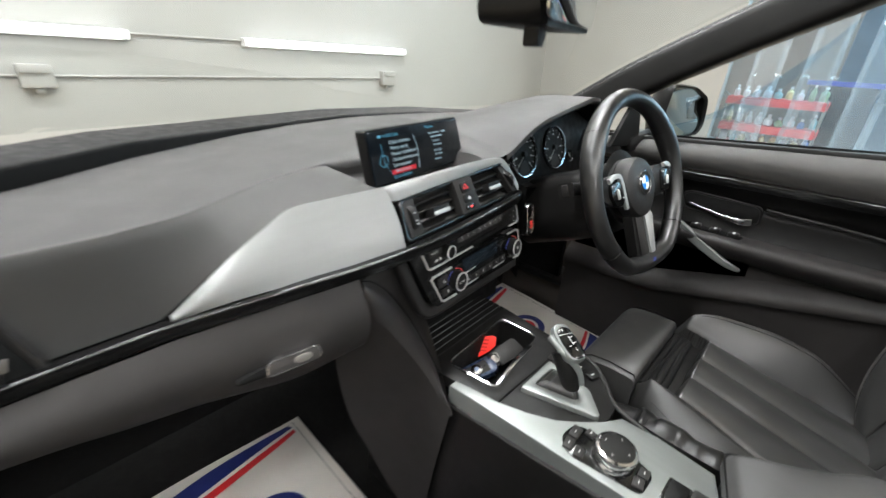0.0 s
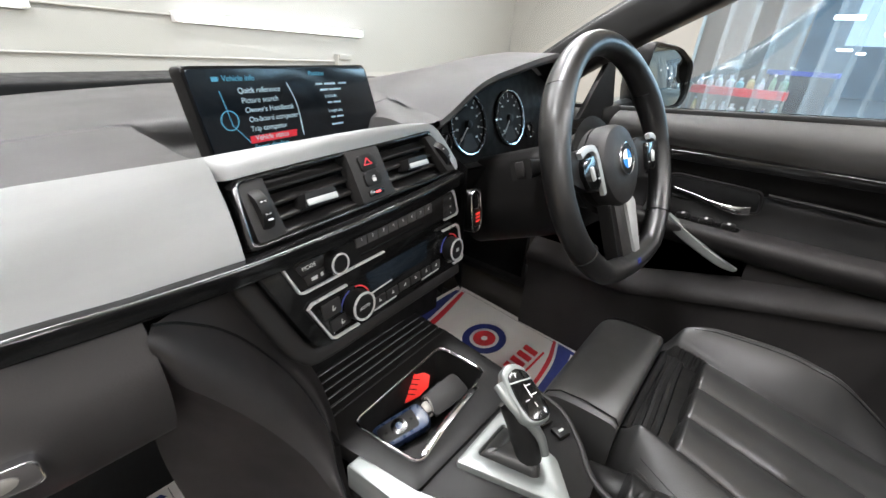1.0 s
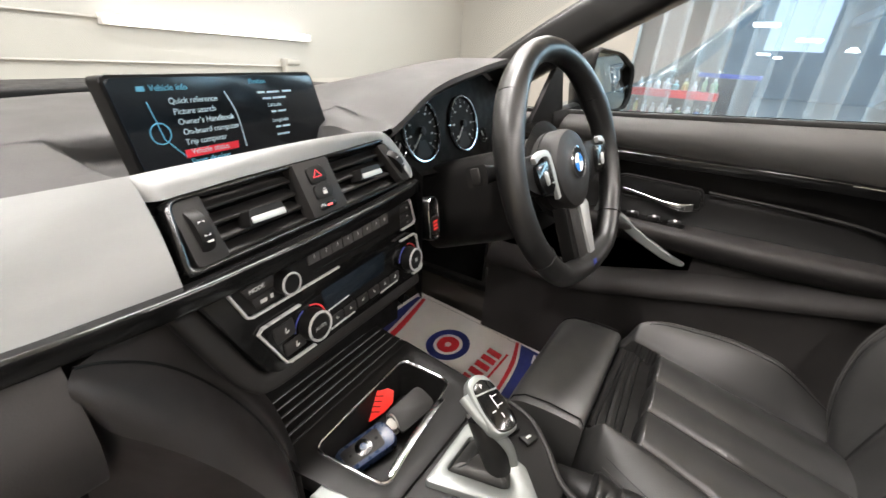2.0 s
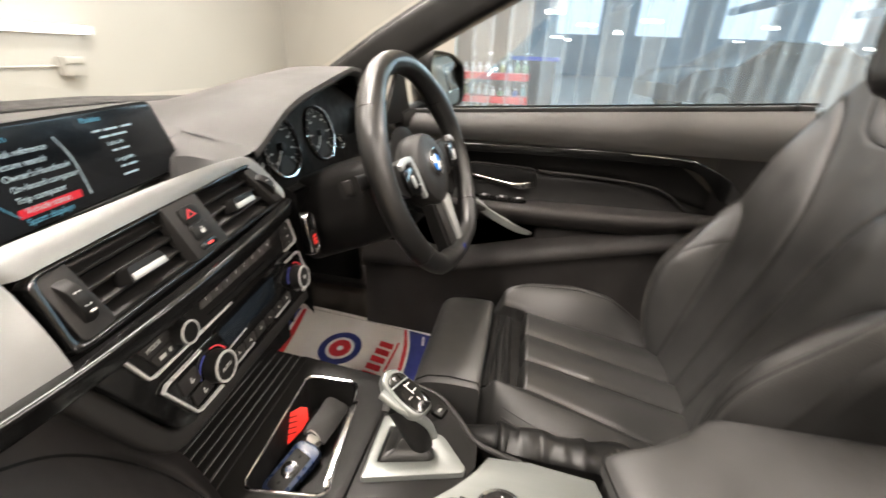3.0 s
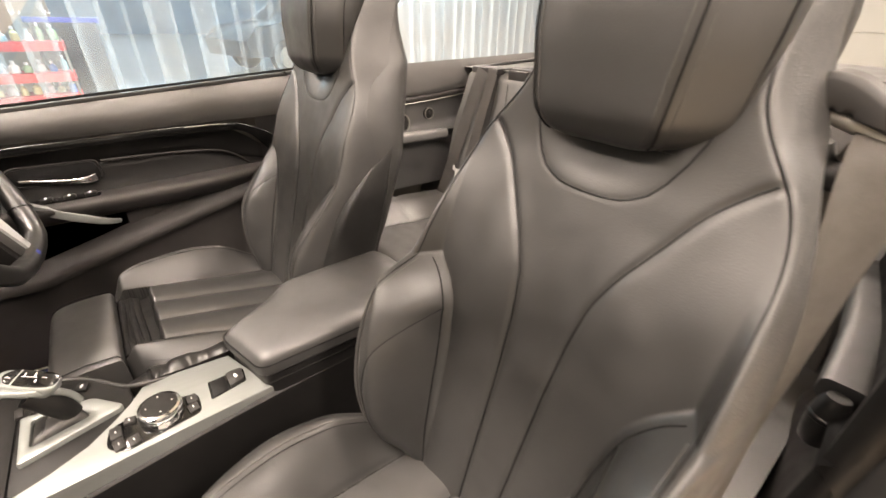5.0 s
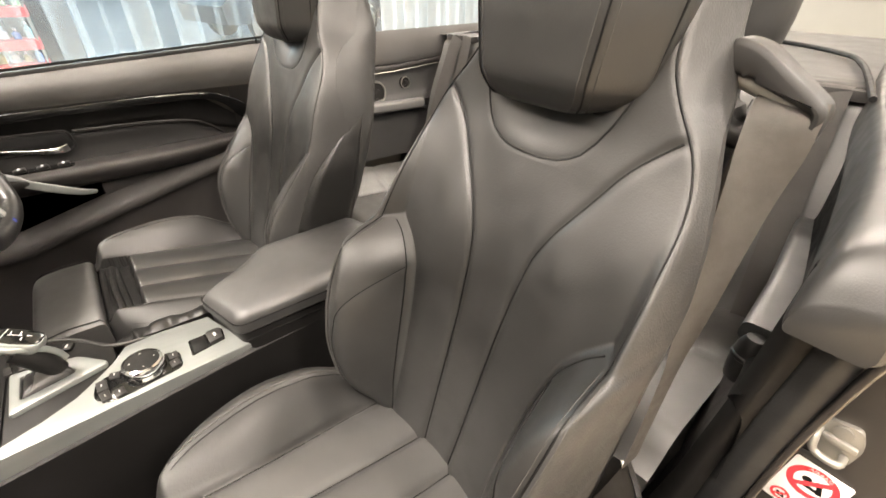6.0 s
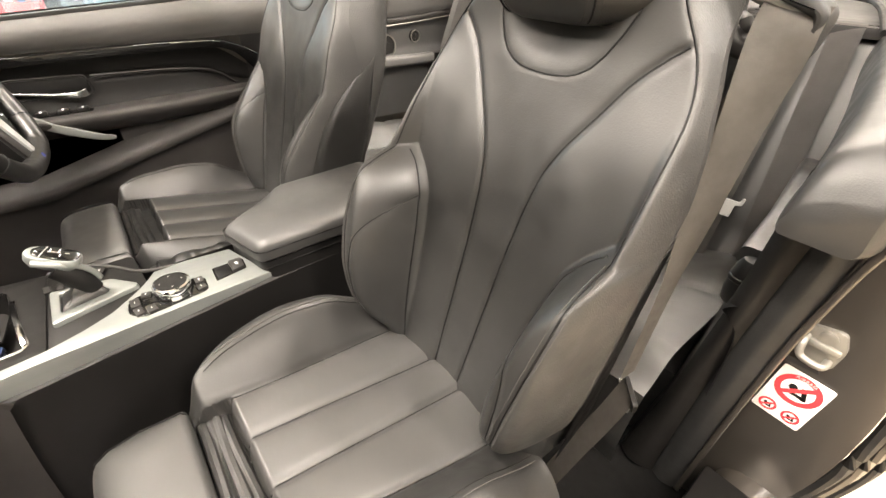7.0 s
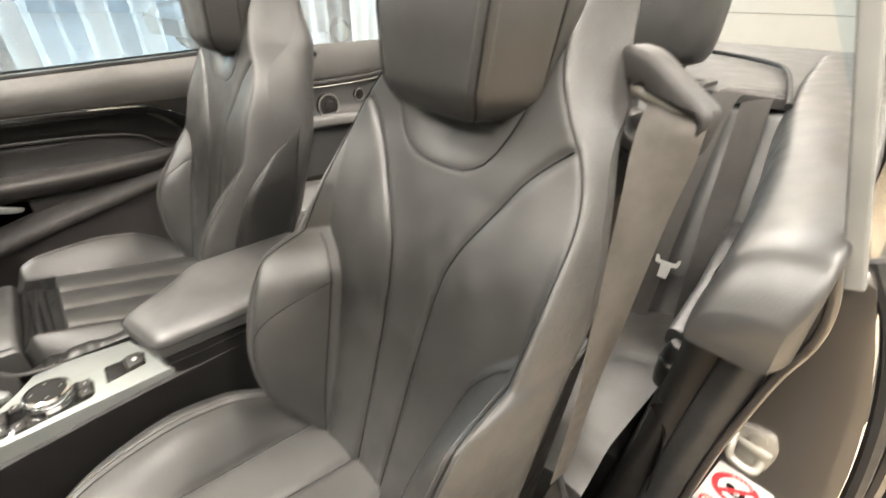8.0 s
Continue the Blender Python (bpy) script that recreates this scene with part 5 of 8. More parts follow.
def console():
    t = thing("centre_console", "black centre console with a satin aluminium rail", "console")
    left = [(-0.052, 0.300), (-0.046, 0.237), (-0.034, 0.10), (-0.012, -0.147)]
    right = [(0.102, -0.112), (0.108, -0.02), (0.118, 0.035), (0.155, 0.070), (0.186, 0.108), (0.197, 0.16), (0.200, 0.30)]
    outline = [tuple(p) for p in spline(left, 12)] + [tuple(p) for p in spline(right, 20)] + [(0.205, 0.385), (-0.035, 0.385)]
    tray_in = rounded([(-0.012, 0.278), (0.004, 0.187), (0.170, 0.216), (0.163, 0.291)][::-1], 0.014, 5)
    # body in walls so that the tray can sink in
    part("side_left", loft([[(x, y, z) for x, y in [tuple(p) for p in spline([(-0.052 - d, 0.42), (-0.050 - d, 0.30), (-0.046 - d, 0.237), (-0.034 - d, 0.10), (-0.012 - d, -0.147), (-0.004 - d, -0.50)], 30)]] for z, d in ((0.538, -0.004), (0.528, 0.006), (0.44, 0.014), (0.33, 0.022), (0.23, 0.03))], closed=False), "trim", t, "dark console side")
    part("side_right", loft([[(x, y, z) for x, y in [tuple(p) for p in spline([(0.205 + d, 0.42), (0.200 + d, 0.30), (0.197 + d, 0.16), (0.155 + d, 0.070), (0.120 + d, 0.02), (0.112 + d, -0.15), (0.12 + d, -0.50)], 30)]] for z, d in ((0.552, -0.004), (0.540, 0.004), (0.44, 0.01), (0.23, 0.03))], closed=False), "lower", t, "dark console side")
    # dark top panel: ring round the tray, then the gear panel behind it
    ring_out = rounded([(-0.048, 0.318), (-0.020, 0.170), (0.193, 0.165), (0.200, 0.318)][::-1], 0.006, 5)
    part("tray_surround", prism(ring_out, up_from(-0.02), up_from(0.001), 0.001, hole=tray_in), "trim", t)
    gear = [(-0.018, 0.168), (0.012, 0.095), (0.055, 0.046), (0.085, 0.034), (0.118, 0.036), (0.155, 0.070), (0.184, 0.106), (0.192, 0.163)]
    part("gear_panel", prism(gear, up_from(-0.02), up_from(0.0015), 0.001), "trim", t, "black gear panel")
    part("panel_joint", tube([(x, y, deck(x, y) + 0.0012) for x, y in ((-0.016, 0.167), (0.192, 0.164))], 0.0007, 5), "dark", t)
    part("panel_edge", tube([(x, y, deck(x, y) + 0.0005) for x, y in [tuple(p) for p in spline([(0.192, 0.163), (0.184, 0.106), (0.155, 0.070), (0.118, 0.036), (0.104, -0.02)], 20)]], 0.004, 8), "lower", t)
    # tray: floor, walls and bright rim
    low = 0.052
    tray = part("tray", loft([[(x, y, deck(x, y) + h) for x, y in [(0.083 + (px - 0.083) * k, 0.240 + (py - 0.240) * k) for px, py in tray_in]] for k, h in ((1.0, 0.0015), (0.985, -0.006), (0.95, -low + 0.008), (0.90, -low), (0.02, -low - 0.0002))], caps=False), "trim", t, "deep black storage tray", recalc=False)
    rim = [(x, y, deck(x, y) + 0.0018) for x, y in tray_in]
    part("tray_rim", tube(rim, 0.0022, 8, closed=True), "chrome", tray, "bright tray rim")
    # bright divider bar lying over the tray's rear end
    part("tray_bar", sweep([(x, y, deck(x, y) + z) for x, y, z in [tuple(p) for p in spline([(0.018, 0.191, -0.020), (0.024, 0.195, -0.004), (0.075, 0.201, 0.002), (0.130, 0.207, 0.001), (0.140, 0.208, -0.004)], 16)]], rounded([(-0.0045, -0.003), (0.0045, -0.003), (0.0045, 0.003), (-0.0045, 0.003)], 0.002)), "chrome", tray, "bright bar across the tray")
    # roller slats in front of the tray
    part("shutter_base", prism([(-0.040, 0.305), (0.198, 0.312), (0.205, 0.40), (-0.035, 0.40)], up_from(-0.02), up_from(-0.002), 0.001), "dark", t)
    for k in range(6):
        y = 0.309 + k * 0.0125
        part("shutter_slat", sweep([(-0.032, y - 0.004, deck(0, y)), (0.196, y + 0.006, deck(0, y))], rounded([(-0.0052, -0.003), (0.0052, -0.003), (0.0052, 0.0025), (-0.0052, 0.0035)], 0.0015)), "trim", t)
        part("slat_line", sweep([(-0.028, y + 0.0022, deck(0, y) + 0.0028), (0.190, y + 0.0122, deck(0, y) + 0.0028)], circle(0.0004, 6)), "rail", t)
    # satin rail along the passenger's side, widening to the rear
    rail = [(-0.050, 0.241), (-0.0455, 0.20), (-0.036, 0.10), (-0.024, -0.02), (-0.0125, -0.147), (0.103, -0.108), (0.104, -0.03), (0.100, 0.02), (0.068, 0.038), (0.046, 0.052), (0.014, 0.085), (-0.008, 0.125), (-0.022, 0.172), (-0.030, 0.215), (-0.034, 0.241)]
    part("rail", prism(rail, up_from(-0.03), up_from(0.005), 0.004, seg=3), "rail", t, "satin aluminium console rail")
    # gear surround
    gs = rounded([(0.028, 0.159), (0.066, 0.046), (0.074, 0.045), (0.110, 0.078), (0.121, 0.160)], 0.006)
    hole = rounded([(0.053, 0.147), (0.071, 0.088), (0.077, 0.083), (0.099, 0.096), (0.107, 0.147)], 0.006)
    s = part("gear_surround", prism(gs, up_from(-0.004), up_from(0.010), 0.003, hole=hole), "rail", t, "satin gear lever surround")
    def boot(u, v):
        k = 1 - 0.72 * v
        i = u * len(hole)
        a, b = hole[int(i) % len(hole)], hole[(int(i) + 1) % len(hole)]
        x, y = a[0] + (b[0] - a[0]) * (i % 1), a[1] + (b[1] - a[1]) * (i % 1)
        fold = 0.004 * math.sin(v * math.pi * 3.0) + 0.002 * math.sin(u * 2 * math.pi * 5 + v * 6)
        return (0.084 + (x - 0.084) * (k + fold * 6), 0.106 + (y - 0.106) * (k + fold * 6), 0.560 + 0.030 * v ** 0.8 + fold * 0.4)
    part("gaiter", sheet(boot, 30, 12, 0.0), "leather", s, "creased leather gaiter")
    # buttons beside the lever
    for y, n in ((0.135, 2), (0.112, 1)):
        part("button", rbox((0.018, 0.016, 0.006), 0.002, pose(0.150, y - 0.02, deck(0, y) + 0.003, 0, 0, -20)), "trim", t)
        part("mark", rbox((0.007, 0.003, 0.0004), 0, pose(0.150, y - 0.02, deck(0, y) + 0.0062, 0, 0, -20)), "ink", t)
    for y in (0.148, 0.164):
        part("side_button", rbox((0.020, 0.010, 0.005), 0.0015, pose(0.140, y, deck(0, y) + 0.002, 0, 0, 5)), "lower", t)
    # controller
    c = part("controller_base", prism(rounded([(-0.022, 0.050), (-0.006, -0.046), (0.036, -0.048), (0.046, 0.000), (0.034, 0.064), (-0.002, 0.070)], 0.010), up_from(0.002), up_from(0.0062), 0.0015), "gloss", t, "black controller base with buttons")
    for x0, y0, w, h, z in ((-0.007, 0.055, 0.021, 0.013, 8), (0.017, 0.057, 0.023, 0.014, 2), (-0.010, 0.038, 0.018, 0.014, 8), (0.031, 0.040, 0.012, 0.014, -12), (0.006, -0.037, 0.017, 0.014, 8), (0.025, -0.038, 0.017, 0.014, 2)):
        part("menu_button", rbox((w, h, 0.005), 0.0015, pose(x0 + 0.001, y0, deck(0, y0) + 0.0075, 0, 0, z)), "lower", c)
        part("mark", rbox((0.0045, 0.0012, 0.0004), 0, pose(x0 + 0.001, y0, deck(0, y0) + 0.0102, 0, 0, z)), "ink", c)
    top = pose(0.020, 0.002, 0.551, 3, 0, 0)
    k = part("controller_knob", lathe([(0.027, 0.0), (0.029, 0.004), (0.0275, 0.009), (0.0265, 0.011), (0.0285, 0.014), (0.0285, 0.021), (0.0270, 0.0245), (0.0235, 0.0255)], 48, top), "chrome", t, "bright knurled controller ring")
    part("knob_top", lathe([(0.0240, 0.0245), (0.0225, 0.0262), (0.010, 0.0268), (0.0, 0.0268)], 40, top), "trim", k, "black touch face")
    for a in (0, 90, 180, 270):
        part("arrow_mark", prism([(-0.0016, -0.0010), (0.0016, -0.0010), (0, 0.0012)], 0.0267, 0.0270, 0, top @ Matrix.Rotation(radians(a), 4, "Z") @ Matrix.Translation((0, 0.0165, 0))), "ink", k)
    # roof switch in its recess
    sw = part("switch_recess", prism(rounded([(0.010, -0.062), (0.022, -0.116), (0.054, -0.119), (0.051, -0.064)], 0.003), up_from(0.003), up_from(0.0058), 0.0005), "gloss", t, "black switch recess")
    part("roof_switch", prism(rounded([(0.018, -0.092), (0.023, -0.114), (0.051, -0.116), (0.051, -0.092)], 0.003), up_from(0.004), up_from(0.012), 0.002), "lower", sw)
    part("mark", rbox((0.008, 0.004, 0.0004), 0, pose(0.036, -0.104, deck(0, -0.104) + 0.0123, 0, 0, 10)), "ink", sw)
    part("roof_switch", prism(rounded([(0.013, -0.066), (0.0175, -0.089), (0.051, -0.089), (0.050, -0.067)], 0.003), up_from(0.003), up_from(0.0068), 0.001), "dark", sw)
    part("console_box", loft([[(x, y, z) for x, y in rounded([(-0.016 + d, -0.140), (0.108 - d, -0.112), (0.17 - d, -0.23), (0.168 - d, -0.47), (-0.01 + d, -0.48)], 0.02)] for z, d in ((0.24, 0.0), (0.552, 0.0), (0.566, 0.002), (0.568, 0.006))]), "trim", t, "black box under the armrest")
    part("box_joint", tube([(-0.0165, y, 0.556 + 0.01 * (y + 0.14)) for y in (-0.14, -0.3, -0.48)], 0.0012, 6), "dark", t)
    return t


console()


def armrest():
    t = thing("armrest", "padded black leather armrest with rubbed shiny top", "armrest")
    out = rounded([(-0.018, -0.134), (0.104, -0.104), (0.112, -0.150), (0.138, -0.198), (0.170, -0.238), (0.172, -0.455), (0.160, -0.478), (-0.004, -0.486), (-0.022, -0.470)], 0.018, 5)
    cx, cy = 0.075, -0.30

    def h(y):
        return 0.611 + 0.012 * ease(-0.13, -0.30, y) - 0.030 * ease(-0.43, -0.50, y) - 0.014 * ease(-0.16, -0.10, y)

    rings = []
    for inset, z, fixed in ((0.004, 0.569, 1), (0.0, 0.574, 1), (0.0, 0.592, 1), (0.002, -0.0080, 0), (0.007, -0.0028, 0), (0.014, -0.0006, 0), (0.026, 0.0, 0), (0.050, 0.0, 0), (0.072, 0.0, 0)):
        ring = []
        for x, y in out:
            px = cx + (x - cx) * (1 - inset / 0.097)
            py = cy + (y - cy) * (1 - inset / 0.19)
            ring.append((px, py, z if fixed else h(py) + z))
        rings.append(ring)
    part("pad", loft(rings), "rubbed", t, "padded leather lid")
    seam = [(cx + (x - cx) * 1.001, cy + (y - cy) * 1.001, 0.592) for x, y in out]
    part("seam", tube(seam, 0.0013, 6, closed=True), "dark", t, "sewn seam round the lid")
    part("hinge_side", loft([[(x, y, z) for x, y in rounded([(-0.012, -0.138), (0.106, -0.108), (0.165, -0.235), (0.166, -0.47), (-0.010, -0.478)], 0.015)] for z in (0.5685, 0.5715)]), "dark", t)


armrest()


def gear_lever():
    t = thing("gear_lever", "satin metal gear selector with a black shift map", "gear lever")
    neck = spline([(0.084, 0.103, 0.572), (0.083, 0.108, 0.592), (0.085, 0.117, 0.612), (0.089, 0.126, 0.626)], 14)
    part("neck", sweep([tuple(p) for p in neck], lambda s: circle(0.0128 + 0.003 * s, 16, 1.25), up=(0, 1, 0.2)), "trim", t, "black leather neck")
    f = basis((0.092, 0.128, 0.640), (0.90, -0.30, 0.0), (0.28, 0.84, 0.40)) @ Matrix.Diagonal((0.86, 0.86, 0.9, 1))
    out = rounded([(-0.019, -0.040), (0.016, -0.044), (0.022, -0.010), (0.019, 0.028), (0.004, 0.038), (-0.014, 0.032), (-0.021, 0.0)], 0.014, 5)
    part("head", loft([[(x * k, y * k, z) for x, y in out] for k, z in ((0.55, -0.016), (0.85, -0.011), (1.0, -0.002), (1.0, 0.006), (0.95, 0.0100), (0.92, 0.0105))], m=f), "rail", t, "satin metal head")
    part("shift_map", loft([[(x * k + 0.001, y * k - 0.004, z) for x, y in out] for k, z in ((0.84, 0.0103), (0.83, 0.0120), (0.78, 0.0130), (0.3, 0.0138))], m=f), "gloss", t, "glossy black top with a shift map")
    part("map_divider", rbox((0.034, 0.0022, 0.001), 0.0003, f @ pose(0.0, 0.010, 0.0132, 0, 0, -6)), "rail", t)
    lettering("button_text", "P", 0.008, f @ pose(-0.003, 0.016, 0.0135), "ink", t, 0.0001)
    for x, y, w, h in ((0.002, -0.004, 0.0012, 0.018), (0.006, 0.002, 0.009, 0.0012), (0.007, -0.010, 0.009, 0.0012), (-0.006, -0.014, 0.006, 0.0012), (0.002, -0.022, 0.0012, 0.006)):
        part("map_line", rbox((w, h, 0.0004), 0, f @ pose(x, y, 0.0141)), "ink", t)
    blade = spline([(0.079, 0.148, 0.648), (0.074, 0.125, 0.638), (0.078, 0.104, 0.624), (0.085, 0.093, 0.606), (0.089, 0.088, 0.586)], 24)
    part("neck_blade", sweep([tuple(p) for p in blade], lambda s: rounded([(-0.006, -0.0045), (0.006, -0.0045), (0.006, 0.0045), (-0.006, 0.0045)], 0.0035), up=(0.3, -0.4, 1)), "rail", t, "satin blade curving down the neck")


gear_lever()


# ---- keys in the tray ----
def car_key():
    t = thing("car_key", "dark blue key fob with silver plate lying in the tray", "key", basis((0.050, 0.258, 0.516), (0.955, -0.27, 0.12), (0.25, 0.95, 0.16)))
    out = rounded([(-0.036, -0.017), (0.034, -0.019), (0.040, 0.0), (0.034, 0.019), (-0.036, 0.017), (-0.040, 0.0)], 0.008, 5)
    part("body", loft([[(x * k, y * k, z) for x, y in out] for k, z in ((0.92, 0.0), (1.0, 0.003), (1.0, 0.011), (0.94, 0.0155), (0.8, 0.0165))]), "keyblue", t)
    part("button_plate", prism(rounded([(-0.031, -0.011), (0.020, -0.0125), (0.022, 0.0125), (-0.031, 0.011)], 0.004), 0.0155, 0.0178, 0.001), "lower", t, "dark button plate")
    part("round_button", lathe([(0.0, 0.017), (0.0105, 0.017), (0.0105, 0.0185), (0.0, 0.0195)], 24, pose(-0.004, 0, 0)), "gloss", t)
    part("badge", lathe([(0.0, 0.019), (0.0048, 0.019), (0.0045, 0.0203), (0.0, 0.0205)], 18, pose(-0.004, 0, 0)), "keyblue", t, "plain round badge")
    for x in (-0.022, 0.014):
        part("mark", rbox((0.004, 0.003, 0.0004), 0, pose(x, 0, 0.0180)), "dark", t)
    part("eyelet", tube([(0.040 + 0.006 * math.cos(a), 0.006 * math.sin(a), 0.008) for a in np.linspace(0, 2 * math.pi, 13)[:-1]], 0.0016, 6, closed=True), "steel", t)


car_key()
_ring = [(0.090 + 0.004 * math.cos(a), 0.248 + 0.011 * math.cos(a), 0.536 + 0.012 * math.sin(a)) for a in np.linspace(0, 2 * math.pi, 25)[:-1]]
single("key_ring", tube(_ring, 0.0012, 6, closed=True), "steel", "steel split ring on the key", "key ring")
_f = basis((0.120, 0.245, 0.537), (0.985, -0.14, 0.10), (0.28, 0.90, 0.30))
_t = thing("leather_fob", "dark grey leather key tag leaning on the tray edge", "key fob")
part("leather", prism(rounded([(-0.030, -0.017), (0.028, -0.018), (0.033, -0.012), (0.033, 0.012), (0.028, 0.018), (-0.030, 0.016)], 0.004), -0.002, 0.003, 0.0012, _f), "lower", _t)
part("loop", prism(rounded([(-0.038, -0.007), (-0.028, -0.008), (-0.028, 0.008), (-0.038, 0.007)], 0.003), -0.002, 0.005, 0.001, _f), "steel", _t)
_f = basis((0.095, 0.281, 0.543), (0.66, -0.75, 0.0), (0.32, 0.28, 0.90)) @ Matrix.Diagonal((1.25, 1.0, 1.0, 1))
_t = thing("red_tag", "bright red card tag with faint handwriting on the keys", "tag")
part("card", prism([(-0.019, 0.019), (-0.012, 0.021), (-0.009, 0.018), (-0.003, 0.022), (0.003, 0.019), (0.012, 0.022), (0.018, 0.018), (0.017, 0.002), (0.008, -0.010), (-0.006, -0.020), (-0.018, -0.022)][::-1], -0.0005, 0.0005, 0.0002, _f), "tagred", _t)
for k in range(4):
    part("text_bar", rbox((0.022 - 0.003 * k, 0.0014, 0.0002), 0, _f @ pose(-0.004, 0.013 - 0.007 * k, 0.0007, 0, 0, -4)), "dark", _t, "faint handwriting")


# ---- mats ----
def paper_mat(name, f, w, l, label, seed):
    t = thing(name, label, "floor mat", f, "paper mats")
    rng = random.Random(seed)
    ph = [rng.uniform(0, 6) for _ in range(4)]

    def lift(x, y):
        return 0.010 + 0.006 * math.sin(5 * x + ph[0]) * math.sin(6 * y + ph[1]) + 0.003 * math.sin(14 * x + ph[2])

    part("sheet", sheet(lambda u, v: ((u - 0.5) * w, (v - 0.5) * l, lift((u - 0.5) * w, (v - 0.5) * l)), 30, 30, 0.001), "paper", t)

    def stripe(pts0, pts1, n=30):
        a, b = spline(pts0, n + 1), spline(pts1, n + 1)
        def g(u, v):
            p = a[int(round(u * n))] * (1 - v) + b[int(round(u * n))] * v
            return (p[0], p[1], lift(p[0], p[1]) + 0.0022)
        return sheet(g, n, 3, 0.0006)

    def m(pts):
        return [(x * w, y * l) for x, y in pts]

    # far end: blue and red waves; near end: a blue field edged in red
    part("print", stripe(m([(-0.46, 0.42), (-0.15, 0.455), (0.20, 0.47), (0.40, 0.47)]), m([(-0.46, 0.33), (-0.15, 0.37), (0.20, 0.42), (0.42, 0.445)])), "blue", t, "blue printed stripe")
    part("print", stripe(m([(-0.46, 0.315), (-0.15, 0.35), (0.20, 0.40), (0.42, 0.43)]), m([(-0.46, 0.275), (-0.15, 0.31), (0.20, 0.365), (0.42, 0.405)])), "red", t, "red printed stripe")
    part("print", stripe(m([(-0.48, -0.48), (-0.15, -0.48), (0.20, -0.48), (0.46, -0.48)]), m([(-0.48, -0.42), (-0.15, -0.405), (0.20, -0.37), (0.46, -0.31)])), "blue", t, "blue printed field")
    part("print", stripe(m([(-0.48, -0.405), (-0.15, -0.39), (0.20, -0.355), (0.46, -0.295)]), m([(-0.48, -0.385), (-0.15, -0.37), (0.20, -0.33), (0.46, -0.275)])), "red", t, "red printed stripe")
    part("print", stripe(m([(0.30, -0.44), (0.42, -0.42)]), m([(0.30, -0.425), (0.42, -0.405)]), 4), "paper", t, "line of small white print")
    ring = [(math.cos(k), math.sin(k)) for k in np.linspace(0, 2 * math.pi, 29)]
    at = lambda r: [(0.01 * w - r * c, 0.02 * l + 0.85 * r * d) for c, d in ring]
    part("print", stripe(at(0.044), at(0.066), 28), "blue", t, "blue printed ring")
    part("print", stripe(at(0.010), at(0.034), 28), "red", t, "red printed disc")
    # the line of large red print below the ring, as plain blocks, and a thin line under it
    for k in range(5):
        x, h = -0.075 + 0.030 * k, 0.040
        part("print", stripe([(x, -0.125), (x + 0.021, -0.123)], [(x + 0.003, -0.125 + h), (x + 0.024, -0.123 + h)], 4), "red", t, "block of red print")
    part("print", stripe([(-0.040, -0.140), (0.078, -0.136)], [(-0.040, -0.134), (0.078, -0.130)], 6), "red", t, "line of small red print")
    part("fold_line", stripe(m([(0.44, -0.48), (0.44, 0.0), (0.44, 0.48)]), m([(0.4435, -0.48), (0.4435, 0.0), (0.4435, 0.48)])), "lower", t, "thin fold line along the edge")
    return t


paper_mat("paper_mat", pose(-0.282, 0.435, 0.238, 0, 0, -2), 0.31, 0.43, "white paper floor mat with blue and red print in the footwell", 3)
paper_mat("paper_mat", pose(0.570, 0.440, 0.254, 2, 0, -4), 0.30, 0.46, "white paper floor mat with blue and red print under the wheel", 5)

# ---- front seats ----
BACK_TILT = 0.30                       # how far the back leans for each metre up
BASE_Z = 0.455


def soft(table, z, r=0.018):
    """A table read with its corners smoothed away."""
    return sum(lerp(table, z + r * k / 3) for k in range(-3, 4)) / 7


@functools.lru_cache(None)
def half_width(z):
    return soft([(0.43, 0.172), (0.46, 0.190), (0.50, 0.208), (0.56, 0.216), (0.62, 0.218), (0.70, 0.218), (0.77, 0.217), (0.82, 0.213), (0.87, 0.206), (0.905, 0.197), (0.94, 0.185), (0.97, 0.170), (1.0, 0.153), (1.06, 0.134), (1.12, 0.126), (1.17, 0.118), (1.19, 0.10)], z)


@functools.lru_cache(None)
def bolster_line(z):
    """Inner edge of the side bolster."""
    return soft([(0.42, 0.104), (0.50, 0.112), (0.56, 0.117), (0.62, 0.123), (0.66, 0.128), (0.72, 0.141), (0.75, 0.160), (0.771, 0.181), (0.80, 0.212)], z, 0.010)


@functools.lru_cache(None)
def spine_line(z):
    """Edge of the narrow middle panel, which opens like a Y to the shoulders."""
    return soft([(0.42, 0.028), (0.50, 0.031), (0.67, 0.036), (0.75, 0.042), (0.80, 0.050), (0.84, 0.067), (0.885, 0.095), (0.924, 0.118), (0.95, 0.144), (0.968, 0.165), (0.99, 0.19)], z, 0.012)


@functools.lru_cache(None)
def side_line(z):
    """Sewn seam between the smooth front and the coarse side panel; along the bolster it runs on the ridge."""
    return soft([(0.42, 0.142), (0.47, 0.154), (0.56, 0.176), (0.61, 0.183), (0.66, 0.189), (0.70, 0.193), (0.74, 0.195), (0.78, 0.194), (0.83, 0.193), (0.90, 0.187), (0.946, 0.172), (0.966, 0.158), (1.0, 0.130), (1.03, 0.117), (1.2, 0.10)], z)


@functools.lru_cache(None)
def notch_line(z):
    """Half width of the hollow below the headrest."""
    if z < 0.910:
        return 0.0
    return lerp([(0.910, 0.0), (0.9108, 0.020), (0.913, 0.036), (0.918, 0.050), (0.926, 0.063), (0.94, 0.075), (0.96, 0.086), (0.98, 0.094), (1.02, 0.104), (1.2, 0.11)], z)


